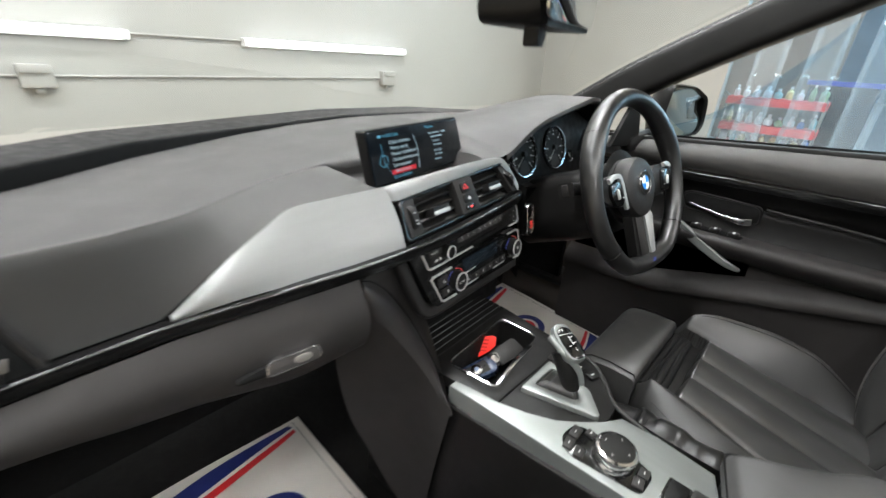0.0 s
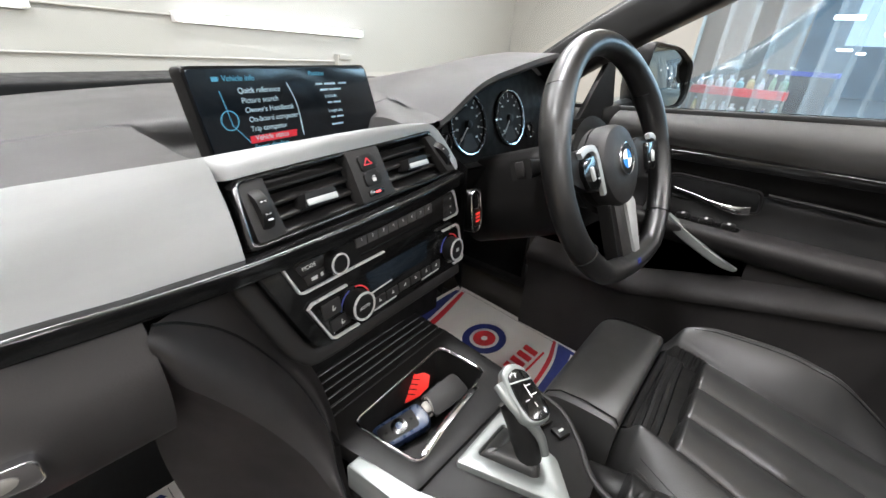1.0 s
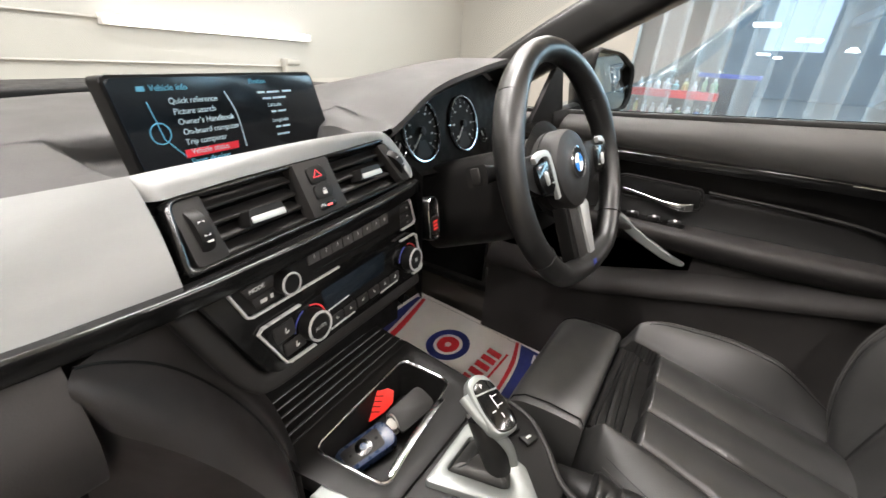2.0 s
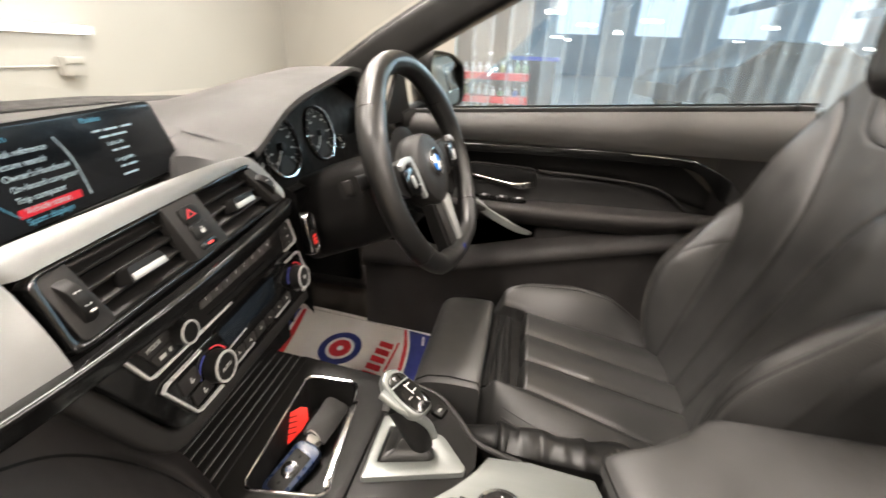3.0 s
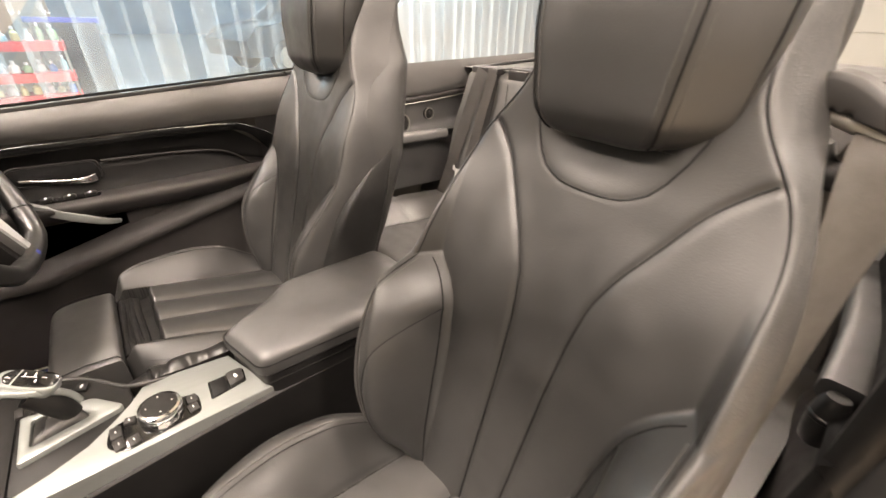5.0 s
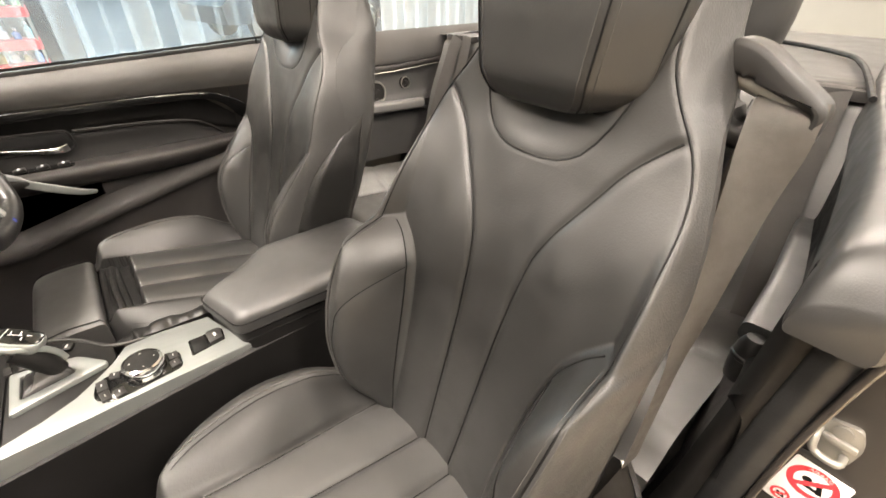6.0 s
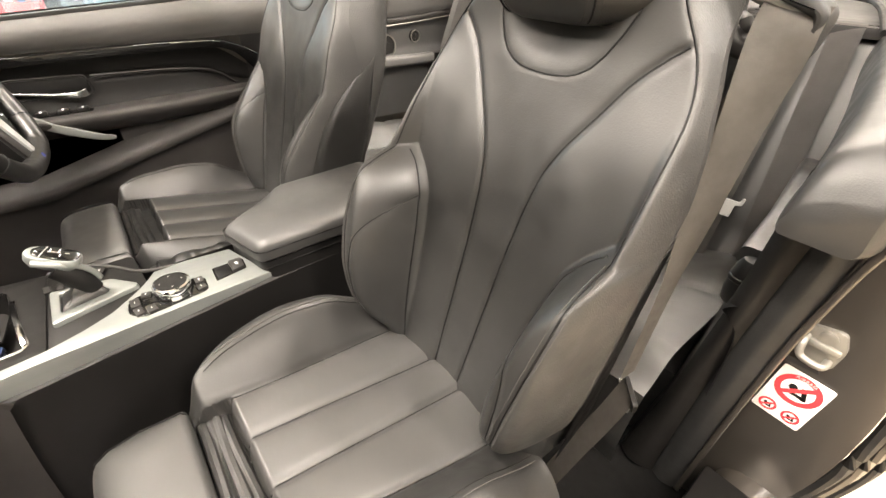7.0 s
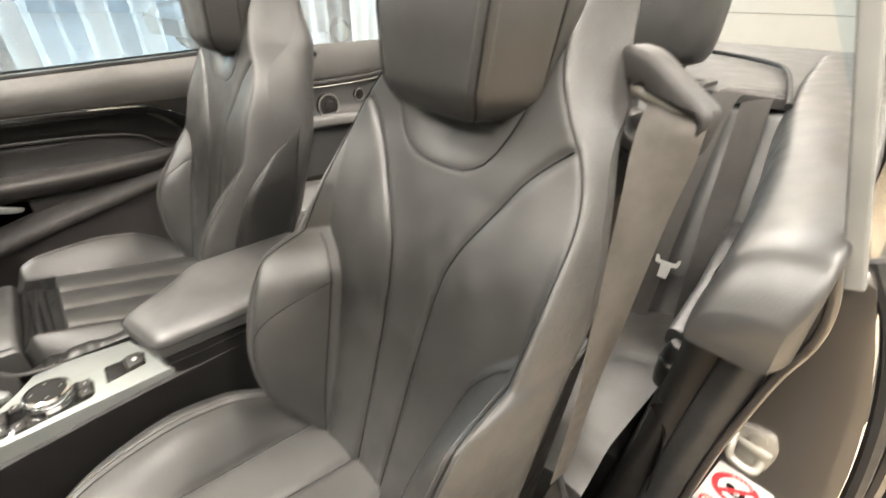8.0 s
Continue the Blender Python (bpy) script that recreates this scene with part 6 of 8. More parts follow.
@functools.lru_cache(None)
def cross_line(z):
    """Seam that leaves the bolster's inner edge and runs down along its inner face."""
    return side_line(z) - soft([(0.46, 0.008), (0.56, 0.010), (0.61, 0.013), (0.65, 0.021), (0.68, 0.034), (0.70, 0.047), (0.715, 0.060)], z, 0.008)


def groove(d, width=0.0060):
    return 1.0 / (1.0 + (d / width) ** 2) ** 1.5


BOLSTERS = {                           # height of the side bolsters: pumped up on the passenger's seat, slack on the driver's
    False: [(0.41, 0.0), (0.445, 0.004), (0.47, 0.030), (0.49, 0.050), (0.52, 0.073), (0.55, 0.088), (0.60, 0.104), (0.66, 0.110), (0.70, 0.108), (0.73, 0.103), (0.76, 0.094), (0.79, 0.080), (0.82, 0.062), (0.86, 0.036), (0.90, 0.014), (0.94, 0.0)],
    True: [(0.41, 0.0), (0.43, 0.004), (0.46, 0.020), (0.50, 0.040), (0.55, 0.056), (0.61, 0.068), (0.65, 0.064), (0.69, 0.046), (0.73, 0.026), (0.77, 0.008), (0.82, 0.0)],
}


@functools.lru_cache(None)
def bolster_rise(z, driver):
    return soft(BOLSTERS[driver], z)


def back_depth(u, z, driver):
    """How far the front of the back stands forward of its plane."""
    a = abs(u)
    w, bl, sp, sd, nt = half_width(z), bolster_line(z), spine_line(z), side_line(z), notch_line(z)
    foot = min(bl, 0.186)
    lobe = bolster_rise(z, driver)
    t = (a - foot + 0.008) / 0.046
    d = lobe * math.sin(min(1.0, max(0.0, t)) * math.pi / 2) ** 1.4
    d += 0.016 * ease(0.06, 0.18, a) * (1 - ease(0.84, 0.95, z))
    d += 0.010 * math.exp(-((a - 0.085) / 0.042) ** 2) * (1 - ease(0.80, 0.90, z))
    if nt > 0 and a < nt:
        d -= 0.018 * ease(0, 0.095, nt - a) * ease(0.905, 0.985, z)
    d -= 0.0042 * groove((a - sp) / math.hypot(1.0, (spine_line(z + 0.004) - spine_line(z - 0.004)) / 0.008), 0.0055) * (1 - ease(0.955, 0.968, z))
    d -= 0.0050 * groove(a - bl) * (1 - ease(0.755, 0.775, z))
    d -= 0.0024 * groove(a - sd, 0.0040)
    if lobe > 0.01:
        d -= 0.0016 * groove((a - cross_line(z)) / math.hypot(1.0, (cross_line(z + 0.003) - cross_line(z - 0.003)) / 0.006), 0.0035) * (1 - ease(0.706, 0.714, z))
    if nt > 0:
        d -= 0.0012 * groove((a - nt) / math.hypot(1.0, (notch_line(z + 0.003) - nt) / 0.003), 0.003)
    q = max(0.0, (a - sd) / max(0.02, w - sd))
    d -= (0.078 + 0.45 * lobe) * q ** (1.9 + 14 * lobe * (1 - ease(0.64, 0.80, z)))
    d -= 0.060 * ease(1.0, 1.19, z) ** 2
    return d


def back_region(u, z):
    a = abs(u)
    bl, sp, sd, nt = bolster_line(z), spine_line(z), side_line(z), notch_line(z)
    s = 0 if u < 0 else 1
    if nt > 0 and a < nt:
        return "hollow"
    if a > sd:
        return ("side_panel", s)
    if z < 0.775 and a > bl:
        return ("bolster", s)
    if z < 0.966 and a > sp:
        return ("shoulder_panel", s)
    return "middle_panel"


def split_grid(f, region, nu, nv):
    """One fine surface cut into panels: a bmesh and its vertex normals for every region, shaded as one skin."""
    pts = np.array([[f(i / nu, j / nv) for j in range(nv + 1)] for i in range(nu + 1)])
    nrm = np.cross(np.gradient(pts, axis=0), np.gradient(pts, axis=1))
    nrm /= np.maximum(np.linalg.norm(nrm, axis=2, keepdims=True), 1e-9)
    bags = {}
    for i in range(nu):
        for j in range(nv):
            bags.setdefault(region((i + 0.5) / nu, (j + 0.5) / nv), []).append((i, j))
    out = {}
    for key, cells in bags.items():
        bm, vs, ns = bmesh.new(), {}, []
        for i, j in cells:
            q = []
            for a, b in ((i, j), (i + 1, j), (i + 1, j + 1), (i, j + 1)):
                if (a, b) not in vs:
                    vs[(a, b)] = bm.verts.new(pts[a][b])
                    ns.append(nrm[a][b])
                q.append(vs[(a, b)])
            bm.faces.new(q)
        out[key] = (bm, ns)
    return out


def skin(name, pair, material, parent, label):
    ob = part(name, pair[0], material, parent, label, sharp=170, recalc=False)
    ob.data.normals_split_custom_set_from_vertices([tuple(n) for n in pair[1]])
    return ob


CUSHION = 0.357                        # length of the cushion with its bolsters


def cushion_half(y):
    return 0.246 - 0.100 * max(0.0, (y - 0.15) / 0.207) ** 2.6


def cushion_seam(y):
    return 0.139 - 0.026 * ease(0.0, 0.32, y)


def cushion_height(u, y, firm=1.0, nose=0.305):
    """Top of the cushion over its plane; y from 0 at the rear, nose: where the fluted panels turn down."""
    a = abs(u)
    bl = cushion_seam(y)
    h = 0.006 * ease(0.0, 0.3, y)
    for c in (0.0, 0.080):
        h += 0.008 * math.cos(min(1.0, abs(a - c) / 0.045) * math.pi / 2)
    s = (a - bl) / (cushion_half(y) - bl)
    if s > 0:
        h += firm * 0.066 * math.sin(min(1, s * 1.55) * math.pi / 2) ** 1.2 * (0.30 + 0.70 * ease(0.0, 0.13, y)) * (1 - 0.30 * ease(0.16, 0.30, y)) * (1 - 0.9 * max(0.0, (y - 0.265) / 0.092) ** 2.4)
        h -= 0.26 * max(0, s - 0.60) ** 2
        if firm < 1:
            h -= 0.125 * max(0.0, s - 0.14) ** 1.25
    else:
        h -= 0.045 * ease(nose - 0.005, nose + 0.012, y)
    h -= 0.006 * groove(a - bl, 0.005) + 0.007 * groove(a - 0.039, 0.006)
    return h


def front_seat(m, label, driver):
    t = thing("sports_chair", label, "car seat", m, "front seats")
    lean = lambda z: -BACK_TILT * (z - BASE_Z)
    y0 = -0.310

    def back(u, v):
        z = 0.43 + 0.76 * v
        x = (2 * u - 1) * half_width(z)
        return (x, y0 + lean(z) + back_depth(x, z, driver), z)

    def region(u, v):
        z = 0.43 + 0.76 * v
        return back_region((2 * u - 1) * half_width(z), z)

    looks = {"hollow": ("leather", "hollow below the headrest"), "middle_panel": ("leather", "smooth middle panel of the backrest"), "side_panel": ("grain", "coarse leather side panel"),
             "bolster": ("leather", "raised side bolster"), "shoulder_panel": ("leather", "shoulder panel of the backrest")}
    def shell(u, v):
        z = 0.43 + 0.76 * min(1.0, v / 0.97)
        w = half_width(z)
        front = back_depth(w, z, driver)
        c = math.cos(math.pi * u)
        x = w * math.copysign(abs(c) ** (0.65 if driver else 1.0), c)
        thick = 0.122 + (0.048 * ease(0.48, 0.66, z) * (1 - ease(0.95, 1.12, z)) if driver else 0.0)
        deep = max(0.02, front + thick - 0.03 * ease(0.95, 1.19, z)) * math.sin(math.pi * u) ** (0.65 if driver else 0.9)
        if v > 0.97:
            deep *= (1 - v) / 0.03
            front += (back_depth(x, z, driver) - front) * (v - 0.97) / 0.03
        return (x, y0 + lean(z) + front - deep, z)

    backrest = part("backrest", sheet(shell, 40, 60, 0.0), "grain", t, "backrest shell", sharp=60)
    for key, pair in split_grid(back, region, 170, 250).items():
        name = key if isinstance(key, str) else key[0]
        skin(name, pair, looks[name][0], backrest, looks[name][1])
    # sewn seams between the panels
    def on_back(x, z, lift=0.0002):
        return (x, y0 + lean(z) + back_depth(x, z, driver) + lift, z)

    for s in (-1, 1):
        for line, za, zb in ((spine_line, 0.44, 0.960), (bolster_line, 0.44, 0.770), (side_line, 0.44, 1.10), (notch_line, 0.9102, 1.0)):
            part("seam", tube([on_back(s * line(z), z) for z in np.linspace(za, zb, 60)], 0.0013, 5), "dark", backrest)
        part("seam", tube([on_back(s * cross_line(z), z) for z in np.linspace(0.47, 0.709, 50)], 0.0010, 5), "dark", backrest)
        for off in (-0.0050, 0.0050):
            part("stitching", tube([on_back(s * (side_line(z) + off), z, 0.0003) for z in np.linspace(0.47, 0.772, 60)], 0.0006, 5), "thread", backrest, "double stitching")
        # wing of the rear shell, sweeping forward beside the bolster
        far = driver and s < 0                 # the driver's inner wing reaches further up
        base_x = 0.178 if driver or s > 0 else 0.156
        fore = spline([(-0.536, 0.872), (-0.479, 0.823), (-0.419, 0.766), (-0.374, 0.714), (-0.342, 0.655), (-0.322, 0.60), (-0.305, 0.53), (-0.296, 0.45)][0 if far else 2:], 40)
        aft = spline([(-0.542, 0.885), (-0.530, 0.850), (-0.512, 0.790), (-0.498, 0.73), (-0.480, 0.66), (-0.462, 0.60), (-0.440, 0.53), (-0.42, 0.45)][0 if far else 2:], 40)

        def wing(u, v):
            f, r = fore[int(round(u * 39))], aft[int(round(u * 39))]
            k = ease(0.0, 0.18, u)
            lip = 1 - (1 - min(1.0, v / 0.16)) ** 2
            return (s * (base_x + 0.024 * ease(0.0, 0.40, u) + (0.020 * lip + 0.004 * math.sin(math.pi * v)) * k - 0.012 * ease(0.82, 1.0, v)), f[0] + (r[0] - f[0]) * v, f[1] + (r[1] - f[1]) * v)

        part("shell_wing", sheet(wing, 39, 24, 0.006), "grain", backrest, "grained wing of the rear shell", sharp=60)
    part("seam", tube([on_back(x, 0.9106, 0.0004) for x in np.linspace(-0.020, 0.020, 12)], 0.0009, 5), "dark", backrest)

    # headrest: flat front between two stitched seams, a chamfered facet on each side
    def head_corners(w, d0, d1):
        return [(-0.62 * w, d0), (0.62 * w, d0), (0.98 * w, d0 - 0.050), (w, -d1 * 0.3), (0.80 * w, -d1), (-0.80 * w, -d1), (-w, -d1 * 0.3), (-0.98 * w, d0 - 0.050)]

    hz = [(0.966, 0.072, 0.008, 0.02), (0.973, 0.092, 0.020, 0.03), (0.985, 0.103, 0.031, 0.04), (1.00, 0.109, 0.041, 0.05), (1.03, 0.115, 0.050, 0.05), (1.07, 0.122, 0.061, 0.05), (1.12, 0.124, 0.068, 0.05), (1.16, 0.116, 0.066, 0.05), (1.185, 0.095, 0.054, 0.045), (1.198, 0.06, 0.025, 0.03)]
    head = [tuple(p) for p in spline(hz, 40)]
    hr = part("headrest", loft([[(x, y0 + lean(z) + 0.010 + y, z) for x, y in rounded(head_corners(w, d0, d1), 0.014, 5)] for z, w, d0, d1 in head]), "leather", t, "leather headrest with chamfered sides", sharp=50)
    for s in (-1, 1):
        def on_head(k, off, lift):
            return [(s * (k * w + off), y0 + lean(z) + 0.010 + (d0 if k < 0.7 else d0 - 0.050) + lift, z) for z, w, d0, d1 in head[3:34]]
        part("headrest_seam", tube(on_head(0.62, 0.002, -0.0030), 0.0012, 6), "dark", hr, "sewn seam")
        for off in (-0.006, 0.008):
            part("stitching", tube(on_head(0.62, off, -0.0006 if off < 0 else -0.0095), 0.0006, 5), "thread", hr)
        part("headrest_seam", tube(on_head(0.98, -0.001, -0.002), 0.0014, 6), "dark", hr, "sewn seam")

    # cushion
    c0 = -0.312
    nose = 0.290 if driver else 0.305
    firm = lambda x: 0.40 if driver and x < 0 else 1.0       # the driver's inner bolster is sat flat

    def squeeze(x, y):
        """The driver's outer bolster is narrower."""
        b = cushion_seam(y)
        return b + (x - b) * 0.70 if driver and x > b else x

    def cushion(u, v):
        y = 0.357 * v
        x = (2 * u - 1) * cushion_half(y)
        return (squeeze(x, y), c0 + y, BASE_Z - 0.012 + 0.075 * v + cushion_height(x, y, firm(x), nose) - 0.028 * ease(0.93, 1.0, v))

    def cushion_region(u, v):
        y = 0.357 * v
        x = (2 * u - 1) * cushion_half(y)
        if abs(x) > cushion_seam(y):
            return "slack_bolster" if driver and x < 0 else ("seat_bolster", 0 if x < 0 else 1)
        if y > nose + 0.001:
            return "seat_nose"
        return "seat_middle" if abs(x) < 0.039 else ("seat_panel", 0 if x < 0 else 1)

    # driver's cushion nose in gaiter black: the gap's shade is put into its colour
    looks = {"seat_nose": ("gaiter" if driver else "leather", "front of the cushion above the gaiter"), "seat_bolster": ("sat" if driver else "leather", "raised seat bolster"), "slack_bolster": ("leather", "slack inner seat bolster"), "seat_middle": ("worn" if driver else "pale_matt", "fluted seat panel"), "seat_panel": ("worn" if driver else "pale_matt", "creased fluted seat panel" if driver else "fluted seat panel")}
    base = part("cushion", loft([[(x, y, z) for x, y in rounded([(-0.245 + d, c0 - 0.03), ((0.212 if driver else 0.245) - d, c0 - 0.03), ((0.165 if driver else 0.190) - d, c0 + 0.33), (-0.190 + d, c0 + 0.33)], 0.05)] for z, d in ((0.335, 0.03), (0.36, 0.0), (0.385, 0.0), (0.400, 0.012))]), "grain", t, "cushion base")
    for key, pair in split_grid(cushion, cushion_region, 170, 150).items():
        name = key if isinstance(key, str) else key[0]
        skin(name, pair, looks[name][0], base, looks[name][1])
    for s in (-1, 1):
        for f in (lambda y: 0.039, cushion_seam):
            part("seam", tube([(s * f(y), c0 + y, cushion(0.5 + 0.5 * f(y) / cushion_half(y), y / 0.357)[2] + 0.0002) for y in np.linspace(0.008, nose + 0.002, 40)], 0.0012, 5), "dark", base)
    # front apron of the bolsters
    for s in (-1, 1):
        part("bolster_front", sheet(lambda u, v, s=s: (squeeze(s * (0.113 + 0.033 * u), 0.357), c0 + 0.357 + 0.010 * math.sin(v * math.pi), (BASE_Z + 0.063 + cushion_height(0.114 + 0.032 * u, 0.357, firm(s)) - 0.028) * (1 - v) + 0.36 * v), 10, 8, 0.0), "leather", base)
        part("bolster_side", sheet(lambda u, v, s=s: (squeeze(s * (cushion_half(0.357 * u) + 0.006 * math.sin(v * math.pi)), 0.357 * u), c0 + 0.357 * u, (BASE_Z - 0.012 + 0.075 * u + cushion_height(cushion_half(0.357 * u), 0.357 * u, firm(s)) - 0.028 * ease(0.93, 1.0, u)) * (1 - v) + 0.36 * v), 24, 6, 0.0), "grain", base)
    # gaiter folds and thigh support
    for k in range(4):
        part("gaiter_fold", tube([(x, 0.008 + 0.0100 * k + 0.002 * math.sin(20 * x + k), 0.486 + 0.004 * (k % 2) + 0.002 * math.sin(35 * x + 2 * k)) for x in np.linspace(-0.112, 0.112, 14)], 0.0070, 8), "gaiter" if driver else "leather", t)
    part("gaiter_bed", slab(-0.114, 0.114, -0.02, 0.07, 0.43, 0.484, 0.004), "gaiter", t)
    sup = []
    for x in np.linspace(-0.136, 0.136, 19):
        k = 1 - 0.16 * (abs(x) / 0.136) ** 8
        prof = [(0.047, 0.40), (0.046, 0.480), (0.0465, 0.512), (0.050, 0.521), (0.060, 0.524), (0.100, 0.524), (0.135, 0.519), (0.154, 0.506), (0.163, 0.480), (0.160, 0.44), (0.150, 0.40)]
        sup.append([(x, y, 0.44 + (z - 0.44) * k) for y, z in [tuple(q) for q in spline(prof, 41)]])
    part("thigh_support", loft(sup), "pale_matt", t, "extending thigh support", sharp=50)
    for s in (-1, 1):
        part("support_seam", tube([(s * 0.1285, y, z) for y, z in ((0.047, 0.507), (0.052, 0.517), (0.10, 0.520), (0.135, 0.515), (0.153, 0.503), (0.161, 0.480))], 0.0012, 6), "dark", t)
    # stitched double seams on the bolsters
    for s in (-1, 1):
        for off in (-0.004, 0.004):
            n = 40
            pts = []
            for k in range(n + 1):
                y = 0.01 + 0.31 * k / n
                x = 0.45 * cushion_seam(y) + 0.55 * cushion_half(y) + off
                pts.append((squeeze(s * x, y), c0 + y, BASE_Z - 0.012 + 0.075 * y / 0.357 + cushion_height(x, y, firm(s)) + 0.0006))
            part("stitching", tube(pts, 0.0007, 5), "thread" if off > 0 else "dark", base)
    # rails and plinth
    part("plinth", slab(-0.20, 0.20, -0.28, 0.06, 0.245, 0.357, 0.02), "dark", t, "black seat plinth")
    for s in (-1, 1):
        part("rail", slab(s * 0.20 - 0.015, s * 0.20 + 0.015, -0.36, 0.14, 0.236, 0.262, 0.004), "steel", t)
    part("side_valance", slab(*sorted((-0.235 if driver else 0.235, -0.255 if driver else 0.255)), -0.33, 0.04, 0.33, 0.42, 0.012), "trim", t)
    # belt guide on the outer shoulder
    o = 1 if driver else -1
    g = rounded([(0.118, 0.972), (0.135, 1.042), (0.163, 1.037), (0.231, 0.990), (0.224, 0.945), (0.165, 0.940)], 0.012)
    hole = rounded([(0.150, 0.983), (0.146, 1.009), (0.163, 1.007), (0.220, 0.984), (0.215, 0.960), (0.166, 0.962)], 0.006)
    gm = Matrix(((o, 0, 0, 0), (0, 0, -o, -0.548 if driver else -0.588), (0, 1, 0, 0), (0, 0, 0, 1)))
    bg = part("belt_guide", prism(g, 0.0, 0.040, 0.007, gm, hole=hole, seg=3), "lower", t, "moulded seat belt guide")
    part("guide_roller", tube([(o * 0.148, -0.562, 1.0055), (o * 0.222, -0.562, 0.981)], 0.0075, 12), "steel", bg, "smooth steel guide bar")
    part("guide_foot", slab(*sorted((o * 0.09, o * 0.165)), -0.60, -0.552, 0.88, 0.985, 0.018), "lower", bg)
    part("lower_side_shell", sheet(lambda u, v: (o * (0.214 - 0.012 * v), y0 + lean(0.44 + 0.2 * u) - 0.03 - 0.10 * v, 0.44 + 0.30 * u), 10, 6, 0.004), "trim", t)
    return t


front_seat(pose(-0.325, 0, 0), "black leather sports seat with fluted cushion and side bolsters, clean", False)
front_seat(pose(0.392, 0, 0), "black leather sports seat with worn, shiny fluted cushion behind the wheel", True)
single("buckle", rbox((0.020, 0.03, 0.05), 0.005, pose(0.165, -0.285, 0.462, 15, 0, 0)), "dark", "black seat belt buckle beside the seat", "buckle")
single("buckle_button", rbox((0.016, 0.024, 0.010), 0.003, pose(0.165, -0.278, 0.490, 15, 0, 0)), "tagred", "red release button of the belt buckle", "button")
_t = thing("handbrake", "black leather handbrake lever beside the console", "handbrake")
part("grip", sweep([tuple(p) for p in spline([(0.172, 0.008, 0.496), (0.176, 0.030, 0.492), (0.184, 0.056, 0.482)], 12)], lambda q: circle(0.0260 - 0.008 * q, 14, 0.95)), "gaiter", _t, "smooth leather grip")
part("tip", lathe([(0.0, 0), (0.011, 0), (0.011, 0.010), (0.0, 0.013)], 14, pose(0.184, 0.056, 0.482, -90, 0, 0)), "lower", _t)
part("collar", lathe([(0.0262, -0.004), (0.0285, 0.0), (0.0262, 0.004)], 16, pose(0.172, 0.010, 0.497, 90, 0, 0)), "dark", _t)
_wob = random.Random(12)
_fold = [tuple(p) for p in spline([(0.170 + 0.004 * _wob.uniform(-1, 1), 0.012 - 0.015 * k, 0.499 - 0.0006 * k + 0.002 * _wob.uniform(-1, 1)) for k in range(15)], 57)]
_size = [0.0290 + 0.0017 * math.sin(k * 0.62 + 1.9 * math.sin(0.23 * k)) + 0.0009 * _wob.uniform(-1, 1) + 0.004 * ease(0, 50, k) for k in range(57)]
part("gaiter", sweep(_fold, lambda q: [(x * (1 + 0.06 * math.sin(3 * math.atan2(y, x) + 9 * q)), y * (1 + 0.06 * math.sin(3 * math.atan2(y, x) + 9 * q))) for x, y in circle(_size[int(round(q * 56))], 18, 0.9)]), "gaiter", _t, "wrinkled leather gaiter", sharp=80)

# ---- driver's door ----
def belt_z(y):
    return 0.892 - 0.066 * y


